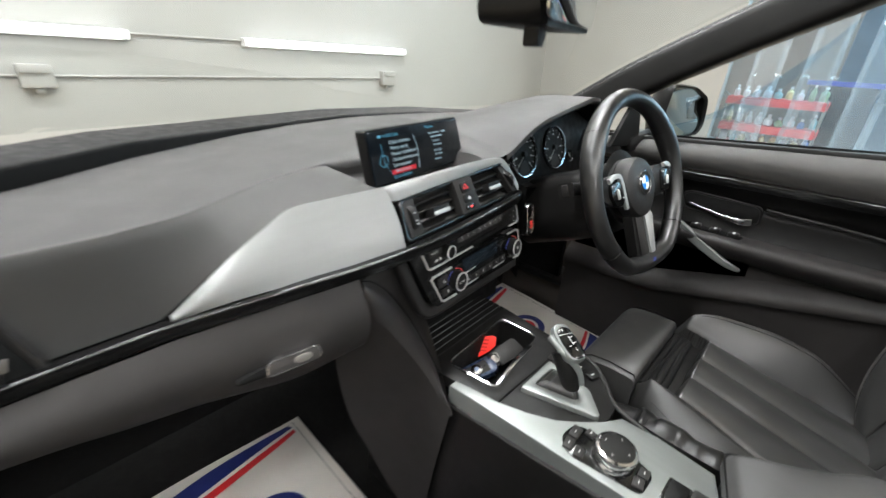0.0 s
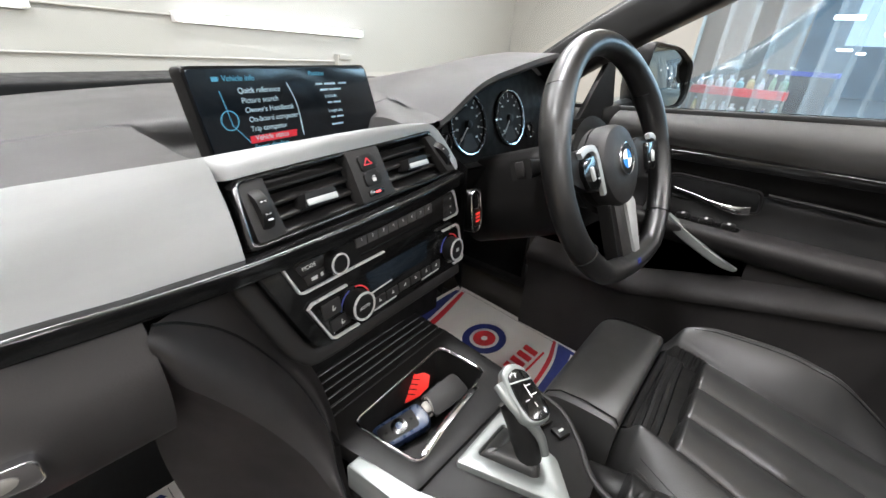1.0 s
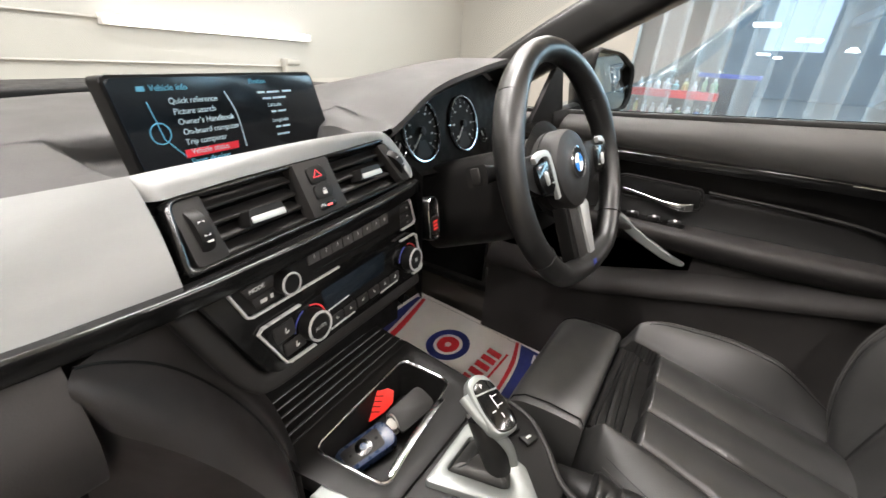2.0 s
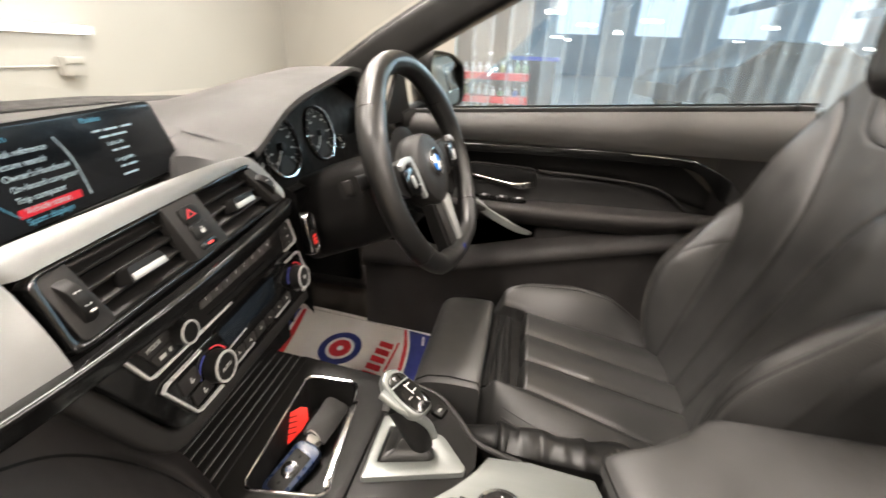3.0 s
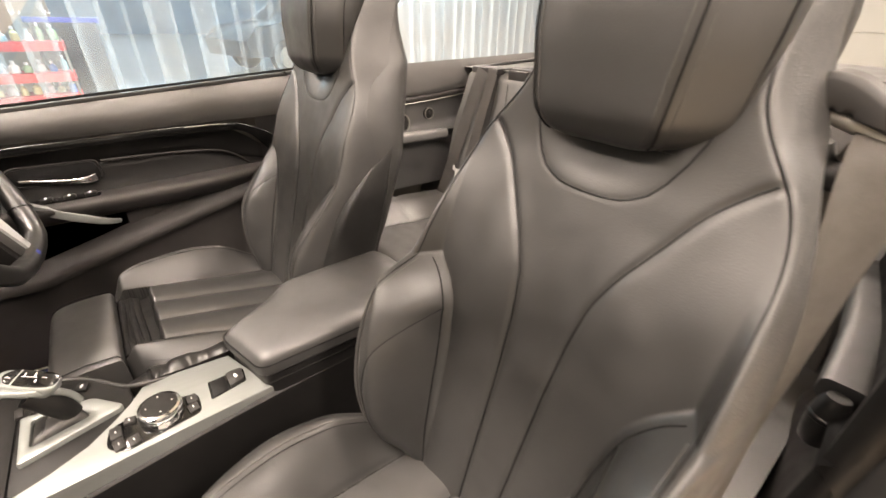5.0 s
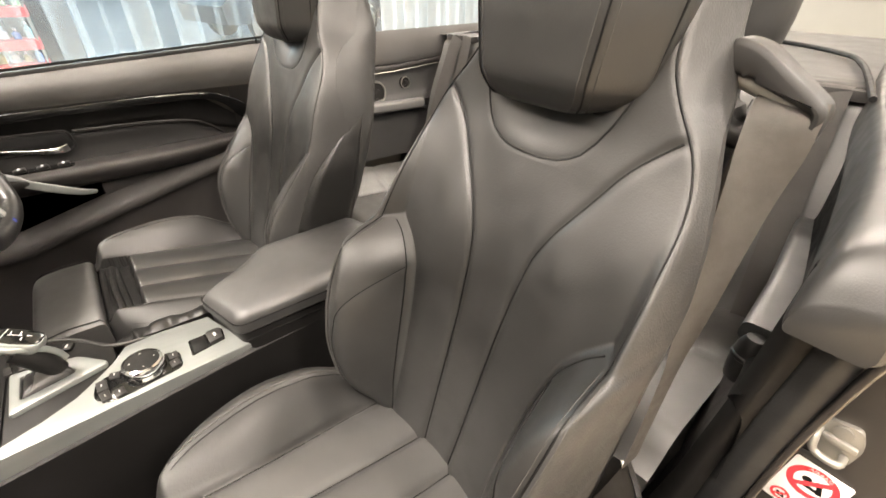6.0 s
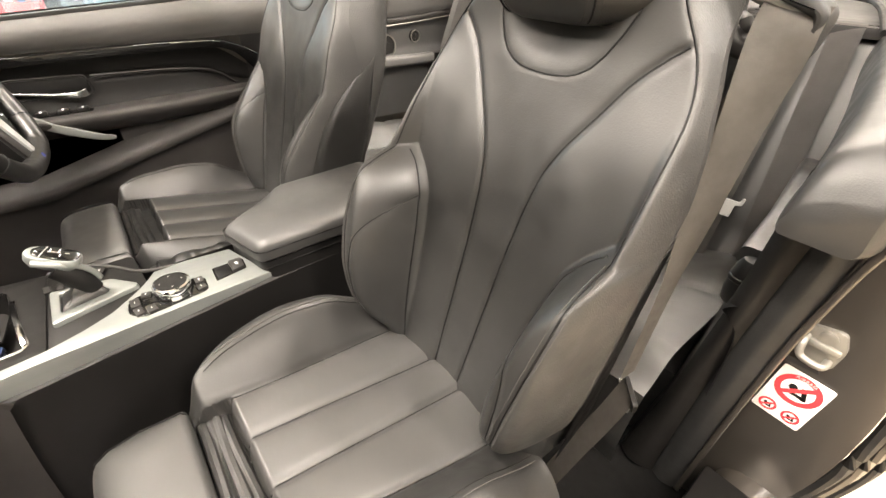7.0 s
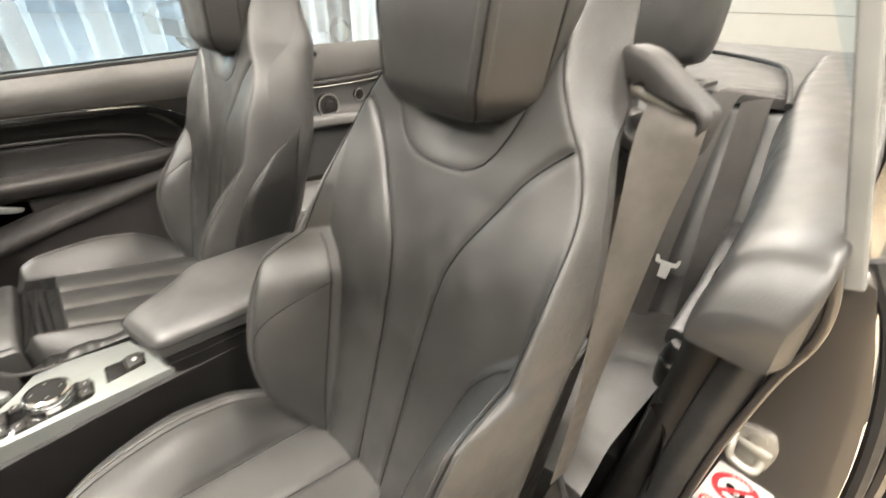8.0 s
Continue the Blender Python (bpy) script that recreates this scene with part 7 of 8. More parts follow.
def door():
    t = thing("driver_door", "closed door with black leather-look trim and bright handle", "car door")
    Y0, Y1 = 0.42, -0.545

    def yy(u):
        return Y0 + (Y1 - Y0) * u

    # upper padded band
    def upper(u, v):
        y = yy(u)
        top, low = belt_z(y), 0.816
        k = v * math.pi
        return (0.752 - 0.030 * math.sin(min(k, math.pi)) ** 0.8, y, top + (low - top) * v + 0.004 * math.sin(k))

    part("upper_pad", sheet(upper, 30, 14, -0.012), "litpad", t, "grey black padded door top")
    part("window_seal", sweep([(0.752, yy(u), belt_z(yy(u)) + 0.002) for u in np.linspace(0, 1, 16)], rounded([(-0.006, -0.006), (0.006, -0.006), (0.006, 0.005), (-0.006, 0.005)], 0.003)), "rubber", t, "black window seal")
    part("lock_pin", lathe([(0.0, 0), (0.004, 0), (0.004, 0.012), (0, 0.014)], 12, pose(0.742, -0.508, 0.922)), "dark", t)
    # gloss strip that drops down at the rear
    path = [tuple(p) for p in spline([(0.742, 0.42, 0.796), (0.738, 0.17, 0.803), (0.736, -0.12, 0.808), (0.736, -0.30, 0.806), (0.738, -0.36, 0.795), (0.742, -0.41, 0.765), (0.746, -0.455, 0.72)], 50)]
    part("gloss_strip", sweep(path, lambda s: rounded([(-0.006, -0.011 - 0.012 * ease(0.68, 0.95, s)), (0.008, -0.011 - 0.012 * ease(0.68, 0.95, s)), (0.008, 0.010 + 0.012 * ease(0.68, 0.95, s)), (-0.006, 0.010 + 0.012 * ease(0.68, 0.95, s))], 0.003), up=(-0.1, 0, 1)), "gloss", t, "piano black strip")
    # chrome wire added as the highlight on the black strip
    part("bright_line", sweep([(p[0] - 0.008, p[1], p[2] + 0.0055) for p in path[20:30]], circle(0.0012, 6)), "chrome", t, "thin bright line on the strip")

    # hollow insert between strip and armrest
    def insert(u, v):
        y = Y0 + (-0.50 - Y0) * u
        drop = 0.10 * ease(-0.30, -0.47, y)
        top, low = 0.797 - drop * 0.9, 0.678
        return (0.762 - 0.022 * v ** 3 - 0.014 * ease(-0.33, -0.46, y) + 0.006 * groove(v - 0.42 - 0.3 * ease(-0.2, -0.34, y), 0.06), y, top + (low - top) * v)

    part("insert", sheet(insert, 40, 24, -0.01), "trim", t, "dark recessed door insert")
    crease = [tuple(p) for p in spline([(0.752, -0.02, 0.754), (0.750, -0.16, 0.750), (0.749, -0.27, 0.740), (0.748, -0.32, 0.722), (0.746, -0.36, 0.69)], 24)]
    part("insert_crease", tube(crease, 0.0035, 8), "trim", t, "raised crease")
    part("rear_pad", sheet(lambda u, v: (0.748 - 0.01 * math.sin(math.pi * v), -0.40 - 0.15 * u, 0.815 - (0.815 - 0.60) * v), 10, 12, -0.01), "lower", t)

    # armrest
    nose = [tuple(p) for p in spline([(0.700, 0.30, 0.672), (0.690, 0.14, 0.676), (0.676, 0.0, 0.678), (0.672, -0.15, 0.680), (0.682, -0.30, 0.682), (0.712, -0.42, 0.683), (0.735, -0.50, 0.683)], 40)]

    def rest(u, v):
        x, y, z = nose[int(round(u * 39))]
        s = [(0.752, z + 0.004), (x + 0.02, z + 0.005), (x + 0.004, z + 0.001), (x, z - 0.010), (x + 0.006, z - 0.024), (x + 0.03, z - 0.048), (0.745, z - 0.058)]
        q = spline(s, 17)[int(round(v * 16))]
        return (min(q[0], 0.757), y, q[1])

    part("armrest", sheet(rest, 39, 16, -0.006), "glove", t, "padded door armrest")
    # window switches
    sw = part("switch_plate", prism(rounded([(0.712, 0.140), (0.702, 0.005), (0.735, 0.0), (0.745, 0.140)][::-1], 0.008), 0.676, 0.6835, 0.002), "gloss", t, "black window switch plate")
    for k, y in enumerate((0.105, 0.062, 0.022)):
        part("window_switch", rbox((0.018, 0.024, 0.009), 0.003, pose(0.724 - 0.002 * k, y, 0.687, -8, 0, 4)), "trim", sw)
        part("switch_mark", rbox((0.012, 0.005, 0.001), 0.0003, pose(0.722 - 0.002 * k, y, 0.6924, -8, 0, 4)), "white", sw)
    # release lever in its bowl
    bowl = rounded([(-0.012, -0.020), (0.150, -0.016), (0.160, 0.016), (0.140, 0.024), (-0.005, 0.020)], 0.012)
    fm = Matrix(((0, 0, -1, 0.755), (1, 0, 0, -0.002), (0, 1, 0, 0.735), (0, 0, 0, 1)))
    h = part("handle_bowl", prism(bowl, -0.004, 0.003, 0.002, fm), "dark", t, "black handle bowl")
    part("bowl_edge", prism([(0.074 + (x - 0.074) * 1.06, y * 1.2) for x, y in bowl], -0.004, 0.004, 0.002, fm, hole=bowl), "trim", h)
    part("release_lever", sweep([tuple(p) for p in spline([(0.750, 0.138, 0.732), (0.742, 0.10, 0.728), (0.733, 0.05, 0.721), (0.731, 0.02, 0.719), (0.738, 0.0, 0.722)], 24)], lambda s: rounded([(-0.004, -0.003 - 0.006 * ease(0.3, 0.9, s)), (0.004, -0.003 - 0.006 * ease(0.3, 0.9, s)), (0.004, 0.003 + 0.005 * ease(0.3, 0.9, s)), (-0.004, 0.003 + 0.005 * ease(0.3, 0.9, s))], 0.002)), "chrome", h, "bright door release lever")
    # pull grip: a satin blade running down from the armrest
    part("pull_grip", sweep([tuple(p) for p in spline([(0.715, 0.175, 0.700), (0.700, 0.125, 0.684), (0.688, 0.07, 0.655), (0.688, 0.02, 0.628), (0.698, -0.014, 0.611)], 24)], lambda s: rounded([(-0.006, -0.020 * (1 - s) ** 0.6 - 0.002), (0.006, -0.020 * (1 - s) ** 0.6 - 0.002), (0.007, 0.006), (-0.005, 0.006)], 0.003)), "rail", t, "satin metal pull grip")
    # lower part: band, pocket and kick panel
    def band(u, v):
        y = 0.42 + (-0.56 - 0.42) * u
        top = lerp([(0.42, 0.515), (0.16, 0.520), (-0.035, 0.572), (-0.32, 0.640), (-0.56, 0.655)][::-1], y)
        return (0.728 - 0.040 * math.sin(v * math.pi * 0.6), y, top + (0.010 - 0.055 * v) + 0.01)

    part("lower_band", sheet(band, 30, 10, -0.01), "glove", t, "moulded lower door band")
    # no hollow pocket here: its inner shade is the black of a flat sheet
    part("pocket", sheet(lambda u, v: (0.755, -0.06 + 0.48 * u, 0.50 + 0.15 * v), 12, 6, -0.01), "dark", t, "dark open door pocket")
    part("mid_panel", sheet(lambda u, v: (0.728 - 0.006 * math.sin(math.pi * v), -0.03 - 0.53 * u, 0.662 - 0.11 * v), 14, 6, -0.01), "glove", t)
    part("kick_panel", sheet(lambda u, v: (0.700 + 0.015 * v + 0.008 * math.cos(3 * v), 0.42 - 0.98 * u, lerp([(0.42, 0.50), (0.16, 0.502), (-0.035, 0.545), (-0.32, 0.60), (-0.56, 0.615)][::-1], 0.42 - 0.98 * u) - (0.30 - 0.02 * u) * v), 24, 12, -0.01), "glove", t, "lower door panel")
    part("door_skin", sheet(lambda u, v: (0.84 + 0.07 * math.sin(v * math.pi * 0.8), 0.60 - 1.20 * u, 0.895 - 0.066 * (0.60 - 1.20 * u) - 0.56 * v), 20, 10, 0.01), "paint", t, "dark grey outer skin")
    pane = part("side_window", sheet(lambda u, v: (0.757 - 0.10 * v, 0.40 - 0.91 * u - 0.10 * v * (1 - u) * 3.0, belt_z(0.40 - 0.91 * u) + 0.36 * v * (0.25 + 0.75 * ease(0.0, 0.42, u))), 20, 8, 0.0), "sideglass", t, "clear bluish side window")
    pane.visible_shadow = False
    return t


door()


def door_mirror():
    t = thing("door_mirror", "black door mirror reflecting the strip curtain", "mirror", basis((0.862, 0.235, 0.932), (0.93, -0.36, 0.0), (0.02, 0.08, 1)) @ Matrix.Diagonal((1.05, 1.30, 1.0, 1)))
    out = rounded([(-0.080, -0.056), (0.060, -0.042), (0.078, -0.022), (0.076, 0.034), (0.020, 0.056), (-0.072, 0.060), (-0.090, 0.0)], 0.016, 5)
    part("housing", loft([[(x * k, y * k, z) for x, y in out] for k, z in ((0.35, -0.085), (0.75, -0.065), (0.97, -0.03), (1.0, 0.0), (0.95, 0.008), (0.89, 0.004), (0.89, -0.004))]), "trim", t, "dark shell with a thin rim")
    part("mirror_glass", prism([(x * 0.88, y * 0.88) for x, y in out], -0.004, 0.0, 0.0005), "mirror", t, "mirror glass")
    part("arm", rbox((0.12, 0.035, 0.04), 0.014, pose(-0.11, -0.050, -0.03, 0, 0, 8)), "trim", t)
    part("sail_panel", prism([(-0.23, -0.06), (-0.13, -0.06), (-0.15, 0.05)], -0.03, -0.018, 0.003), "trim", t, "black mirror triangle")


door_mirror()


# ---- rear: side panels, bench, belts, deck ----
def pad_edges(y):
    """Inner and outer top heights, underside, inner and outer edge of the padded top beside the open door."""
    zi = lerp([(-1.80, 0.958), (-1.30, 0.948), (-1.0, 0.936), (-0.80, 0.922), (-0.66, 0.905), (-0.57, 0.892), (-0.545, 0.884), (-0.53, 0.872), (-0.518, 0.856), (-0.507, 0.836)], y)
    zo = lerp([(-1.80, 0.962), (-1.30, 0.954), (-1.0, 0.946), (-0.80, 0.935), (-0.66, 0.923), (-0.57, 0.913), (-0.545, 0.906), (-0.53, 0.895), (-0.518, 0.878), (-0.507, 0.856)], y)
    zb = lerp([(-1.80, 0.90), (-1.20, 0.88), (-0.80, 0.835), (-0.62, 0.802), (-0.507, 0.799)], y)
    xi = lerp([(-1.80, -0.455), (-1.30, -0.502), (-1.05, -0.533), (-0.85, -0.568), (-0.70, -0.590), (-0.58, -0.601), (-0.507, -0.603)], y)
    xo = lerp([(-1.80, -0.60), (-1.30, -0.645), (-1.05, -0.662), (-0.80, -0.677), (-0.60, -0.685), (-0.53, -0.684), (-0.507, -0.676)], y)
    return zi, zo, zb, xi, xo


def rear_side(s):
    """s = 1: behind the driver, -1: behind the passenger."""
    t = thing("rear_side_panel", "black rear side panel with a padded top" + (" and round speakers" if s > 0 else " by the open door"), "side panel")
    X = lambda x: CX + s * (x - CX)

    def top(u, v):
        y = -0.555 - 1.25 * u
        k = ease(0.0, 1.0, u)
        x_in = 0.715 - 0.045 * k
        return (X(x_in + 0.085 * v - 0.012 * math.sin(v * math.pi)), y, 0.927 + 0.012 * math.sin(math.pi * v) + 0.035 * u - 0.030 * v)

    if s > 0:
        part("top_pad", sheet(top, 24, 10, -0.014), "pad", t, "padded top of the side panel")
    else:
        rings = []
        for k, y in enumerate(list(np.linspace(-1.80, -0.62, 24)) + [-0.60, -0.58, -0.565, -0.553, -0.543, -0.533, -0.524, -0.517, -0.512, -0.509, -0.507]):
            zi, zo, zb, xi, xo = pad_edges(y)
            e = 0.5 * max(0.0, (y + 0.524) / 0.017) ** 2
            ring = rounded([(xi, zb), (xi + 0.002, zb + 0.35 * (zi - zb)), (xi - 0.006, zi), (xi - 0.45 * (xi - xo), 0.5 * (zi + zo) + 0.005), (xo + 0.004, zo), (xo, zb)], 0.014, 5)
            cx, cz = 0.5 * (xi + xo), 0.45 * zb + 0.55 * zi
            rings.append([(x + (cx - x) * 0.16 * e, y, z + (cz - z) * 0.16 * e) for x, z in ring])
        part("top_pad", loft(rings), "leather", t, "smooth padded top with a rounded nose", sharp=50)

    def wall(u, v):
        y = -0.555 - 0.98 * u
        k = ease(0.0, 1.0, u)
        x = 0.715 - 0.045 * k
        low = 0.50
        zt = 0.927 + 0.028 * u
        shelf = 0.028 * groove(v - 0.52, 0.05)
        if s < 0:
            zi, zo, zb, xi, xo = pad_edges(y)
            return (xi - 0.010 - 0.020 * v + shelf, y, zb + 0.02 + (low - zb - 0.02) * v)
        return (X(x + 0.012 * v - shelf + 0.008 * groove(v - 0.14, 0.02)), y, zt + (low - zt) * v)

    # driver's side wall coloured paler, for the light from the open side
    part("side_wall", sheet(wall, 24, 40, -0.012), "trim" if s < 0 else "pad", t)
    if s > 0:
        def band(u, v):
            y = -0.556 - 1.10 * u
            x = 0.708 - 0.045 * ease(0.0, 1.0, 1.12 * u)
            zt, zl = 0.932 + 0.034 * u, 0.836 + 0.050 * ease(0.25, 1.0, u)
            return (x - 0.012 * math.sin(math.pi * min(1.0, 0.15 + 0.85 * v)) ** 0.6, y, zt + (zl - zt) * v)

        part("upper_band", sheet(band, 30, 12, -0.010), "litpad", t, "grey padded band along the window edge")
        part("band_ledge", sheet(lambda u, v: (0.703 - 0.045 * ease(0.0, 1.0, 1.12 * u) - 0.004 * math.sin(math.pi * v), -0.556 - 1.00 * u, 0.832 + 0.050 * ease(0.25, 1.0, u) - 0.020 * v), 30, 6, -0.008), "glove", t)
        part("band_piping", tube([(0.698 - 0.045 * ease(0.0, 1.0, 1.12 * u), -0.556 - 1.00 * u, 0.812 + 0.050 * ease(0.25, 1.0, u)) for u in np.linspace(0, 1, 24)], 0.0016, 6), "steel", t, "thin pale edge below the band")
    rest = [(X(0.694), -0.60, 0.700), (X(0.688), -0.80, 0.702), (X(0.675), -1.05, 0.700)] if s > 0 else [(-0.586, -0.670, 0.676), (-0.578, -0.80, 0.692), (-0.548, -1.05, 0.700)]
    part("elbow_rest", sweep(rest, rounded([(-0.024, -0.018), (0.024, -0.018), (0.024, 0.016), (-0.024, 0.016)], 0.012)), "pad" if s > 0 else "rubbed", t, "narrow elbow rest")
    if s > 0:
        for y, z, r, name in ((-0.865, 0.747, 0.042, "speaker"), (-0.992, 0.771, 0.021, "tweeter")):
            f = basis((0.703, y, z), (0.0, -1, 0), (0, 0, 1))
            sp = part(name, lathe([(r, 0.0), (r, 0.010), (r * 0.92, 0.013), (r * 0.84, 0.010), (0.0, 0.012)], 32, f), "lower", t, "round dark speaker grille")
            part("speaker_ring", lathe([(r * 0.99, 0.009), (r * 0.96, 0.0145), (r * 0.86, 0.0145), (r * 0.84, 0.010)], 32, f), "steel", sp, "dull metal ring")
            part("speaker_cone", lathe([(r * 0.42, 0.010), (r * 0.36, 0.016), (0.0, 0.018)], 24, f), "lower", sp)
        for y in (-0.83, -1.235):
            part("hook_plate", rbox((0.006, 0.055, 0.034), 0.006, pose(0.690 - 0.022 * (y < -1), y, 0.914 + 0.004 * (y < -1))), "pad", t)
            part("hook_hole", lathe([(0.0, 0), (0.008, 0), (0.008, 0.003), (0, 0.003)], 16, pose(0.6865 - 0.022 * (y < -1), y, 0.914 + 0.004 * (y < -1), 0, -90, 0)), "dark", t)
    return t


rear_side(1)
rear_side(-1)


def rear_bench():
    t = thing("rear_bench", "black leather rear bench with two moulded seats", "rear seat")

    def seat(c):
        def f(u, v):
            x, y = (2 * u - 1) * 0.30, -1.06 + 0.555 * v
            a = abs(x)
            h = 0.455 + 0.055 * v + 0.035 * ease(0.14, 0.27, a) - 0.006 * groove(a - 0.15, 0.008) - 0.006 * groove(v - 0.55 + 0.8 * a * a, 0.02) - 0.07 * ease(0.86, 1.0, v) ** 2
            return (c + x, y, h)
        return f

    for c in (CX - 0.30, CX + 0.30):
        part("seat_cushion", sheet(seat(c), 60, 40, 0.0), "pale_matt", t, "moulded rear seat cushion", sharp=80, recalc=False)
        part("cushion_front", sheet(lambda u, v, c=c: (c + (2 * u - 1) * 0.30, -0.505 + 0.015 * math.sin(v * math.pi), 0.44 + 0.035 * ease(0.14, 0.27, abs((2 * u - 1) * 0.30)) - 0.20 * v), 20, 6, 0.0), "leather", t)

        def back(u, v, c=c):
            x, z = (2 * u - 1) * 0.285, 0.44 + 0.485 * v
            a = abs(x)
            d = 0.035 * ease(0.13, 0.25, a) * (1 - ease(0.6, 0.95, v)) - 0.006 * groove(a - 0.14, 0.007)
            return (c + x, -1.000 - 0.115 * v + 0.6 * d - 0.03 * ease(0.94, 1.0, v) ** 2, z)

        part("seat_back", sheet(back, 72, 48, 0.0), "pale_matt", t, "moulded rear backrest", sharp=80, recalc=False)
        for s in (-1, 1):
            for a0, a1, k in ((0.140, 0.140, 0.0), (0.050, 0.095, 1.6)):
                line = [(0.5 + 0.5 * s * (a0 + (a1 - a0) * v ** k) / 0.285, v) for v in np.linspace(0.06, 0.93, 30)]
                part("seam", tube([(p[0], p[1] + 0.0006, p[2]) for p in (back(u, v) for u, v in line)], 0.0014, 5), "dark", t)
            f = seat(c)
            part("seam", tube([(p[0], p[1], p[2] + 0.0005) for p in (f(0.5 + 0.25 * s, v) for v in np.linspace(0.05, 0.90, 24))], 0.0014, 5), "dark", t)
    part("divider", prism(rounded([(CX - 0.06, -1.05), (CX + 0.06, -1.05), (CX + 0.06, -0.62), (CX - 0.06, -0.62)], 0.03), 0.38, 0.470, 0.02), "leather", t, "raised leather middle tray")
    part("base", slab(-0.62, 0.68, -1.25, -0.62, 0.235, 0.44, 0.02), "dark", t)
    part("back_core", slab(-0.62, 0.68, -1.34, -1.245, 0.40, 0.915, 0.02), "dark", t)
    return t


rear_bench()


def rear_headrest(x, label):
    t = thing("rear_headrest", label, "headrest", pose(x, -1.235, 0.008), "rear headrests")
    rings = []
    for z, w, d in ((0.950, 0.070, 0.030), (0.957, 0.090, 0.045), (0.976, 0.102, 0.054), (1.02, 0.108, 0.056), (1.08, 0.110, 0.055), (1.13, 0.104, 0.050), (1.165, 0.090, 0.040), (1.182, 0.055, 0.02)):
        rings.append([(0.90 * w * math.copysign(abs(math.sin(a)) ** 0.6, math.sin(a)), d * math.copysign(abs(math.cos(a)) ** 0.7, math.cos(a)) + 0.04 * (z - 0.96), z) for a in np.linspace(0, 2 * math.pi, 33)[:-1]])
    part("pad", loft(rings), "leather", t)
    for s in (-1, 1):
        part("post", tube([(s * 0.045, 0.0, 0.90), (s * 0.045, -0.002, 0.975)], 0.006, 8), "trim", t)
    part("seam", tube([(0.06, 0.04 * (z - 0.96) + d, z) for z, d in ((0.975, 0.049), (1.02, 0.0525), (1.08, 0.0515), (1.13, 0.0455))], 0.0012, 6), "dark", t)


rear_headrest(0.315, "rounded black leather headrest behind the driver's seat")
rear_headrest(-0.245, "rounded black leather headrest behind the passenger seat")


def rear_deck():
    t = thing("rear_deck", "grey black padded deck over the folded roof", "tonneau cover")
    part("deck", sheet(lambda u, v: (CX - 0.64 + 1.28 * u, -1.130 - 0.86 * v, 0.924 + 0.034 * v + 0.006 * math.sin(math.pi * u)), 24, 14, -0.02), "pad", t)
    rim = [tuple(p) for p in spline([(-0.538, -1.03, 0.934), (-0.500, -1.22, 0.942), (-0.462, -1.38, 0.948), (-0.41, -1.50, 0.952), (-0.25, -1.62, 0.957), (CX, -1.68, 0.960), (0.31, -1.62, 0.957), (0.47, -1.50, 0.952), (0.522, -1.38, 0.948), (0.560, -1.22, 0.936), (0.580, -1.13, 0.924)], 70)]
    part("deck_joint", tube(rim, 0.0055, 8), "dark", t, "dark joint round the deck lid")
    for s in (-1, 1):
        x = CX + s * 0.36
        part("latch_cover", prism(rounded([(x - 0.050, -1.215), (x + 0.050, -1.215), (x + 0.045, -1.125), (x - 0.045, -1.125)], 0.015), 0.924, 0.9375, 0.004), "lower", t, "folding latch handle")
        part("latch_tab", rbox((0.080, 0.012, 0.045), 0.005, pose(x, -1.118, 0.912, -8, 0, 0)), "lower", t)
        part("latch_recess", prism(rounded([(x - 0.03, -1.185), (x + 0.03, -1.185), (x + 0.03, -1.160), (x - 0.03, -1.160)], 0.006), 0.934, 0.9385, 0.001), "dark", t)
        x = CX + s * 0.505
        part("slot_plate", prism(rounded([(x - 0.065, -1.23), (x + 0.065, -1.23), (x + 0.065, -1.105), (x - 0.065, -1.105)], 0.012), 0.915, 0.9325, 0.004), "lower", t)
        part("belt_slot", prism(rounded([(x - 0.042, -1.150), (x + 0.042, -1.150), (x + 0.042, -1.134), (x - 0.042, -1.134)], 0.005), 0.930, 0.9338, 0.0008), "dark", t, "dark belt slot")
    return t


rear_deck()


def strap(path, width, twist, thick=0.0016):
    """A flat belt along a path; twist: the way its width runs."""
    pts = [np.array(p, float) for p in path]
    rows = []
    n = len(pts)
    for i, p in enumerate(pts):
        side = np.array(twist[i], float)
        side /= np.linalg.norm(side)
        rows.append((p, side))

    def f(u, v):
        p, s = rows[int(round(u * (n - 1)))]
        return tuple(p + s * width * (v - 0.5))

    bm = sheet(f, n - 1, 6, thick)
    return bm


def spread(a, b, n):
    return [tuple(np.array(a, float) * (1 - k / (n - 1)) + np.array(b, float) * k / (n - 1)) for k in range(n)]


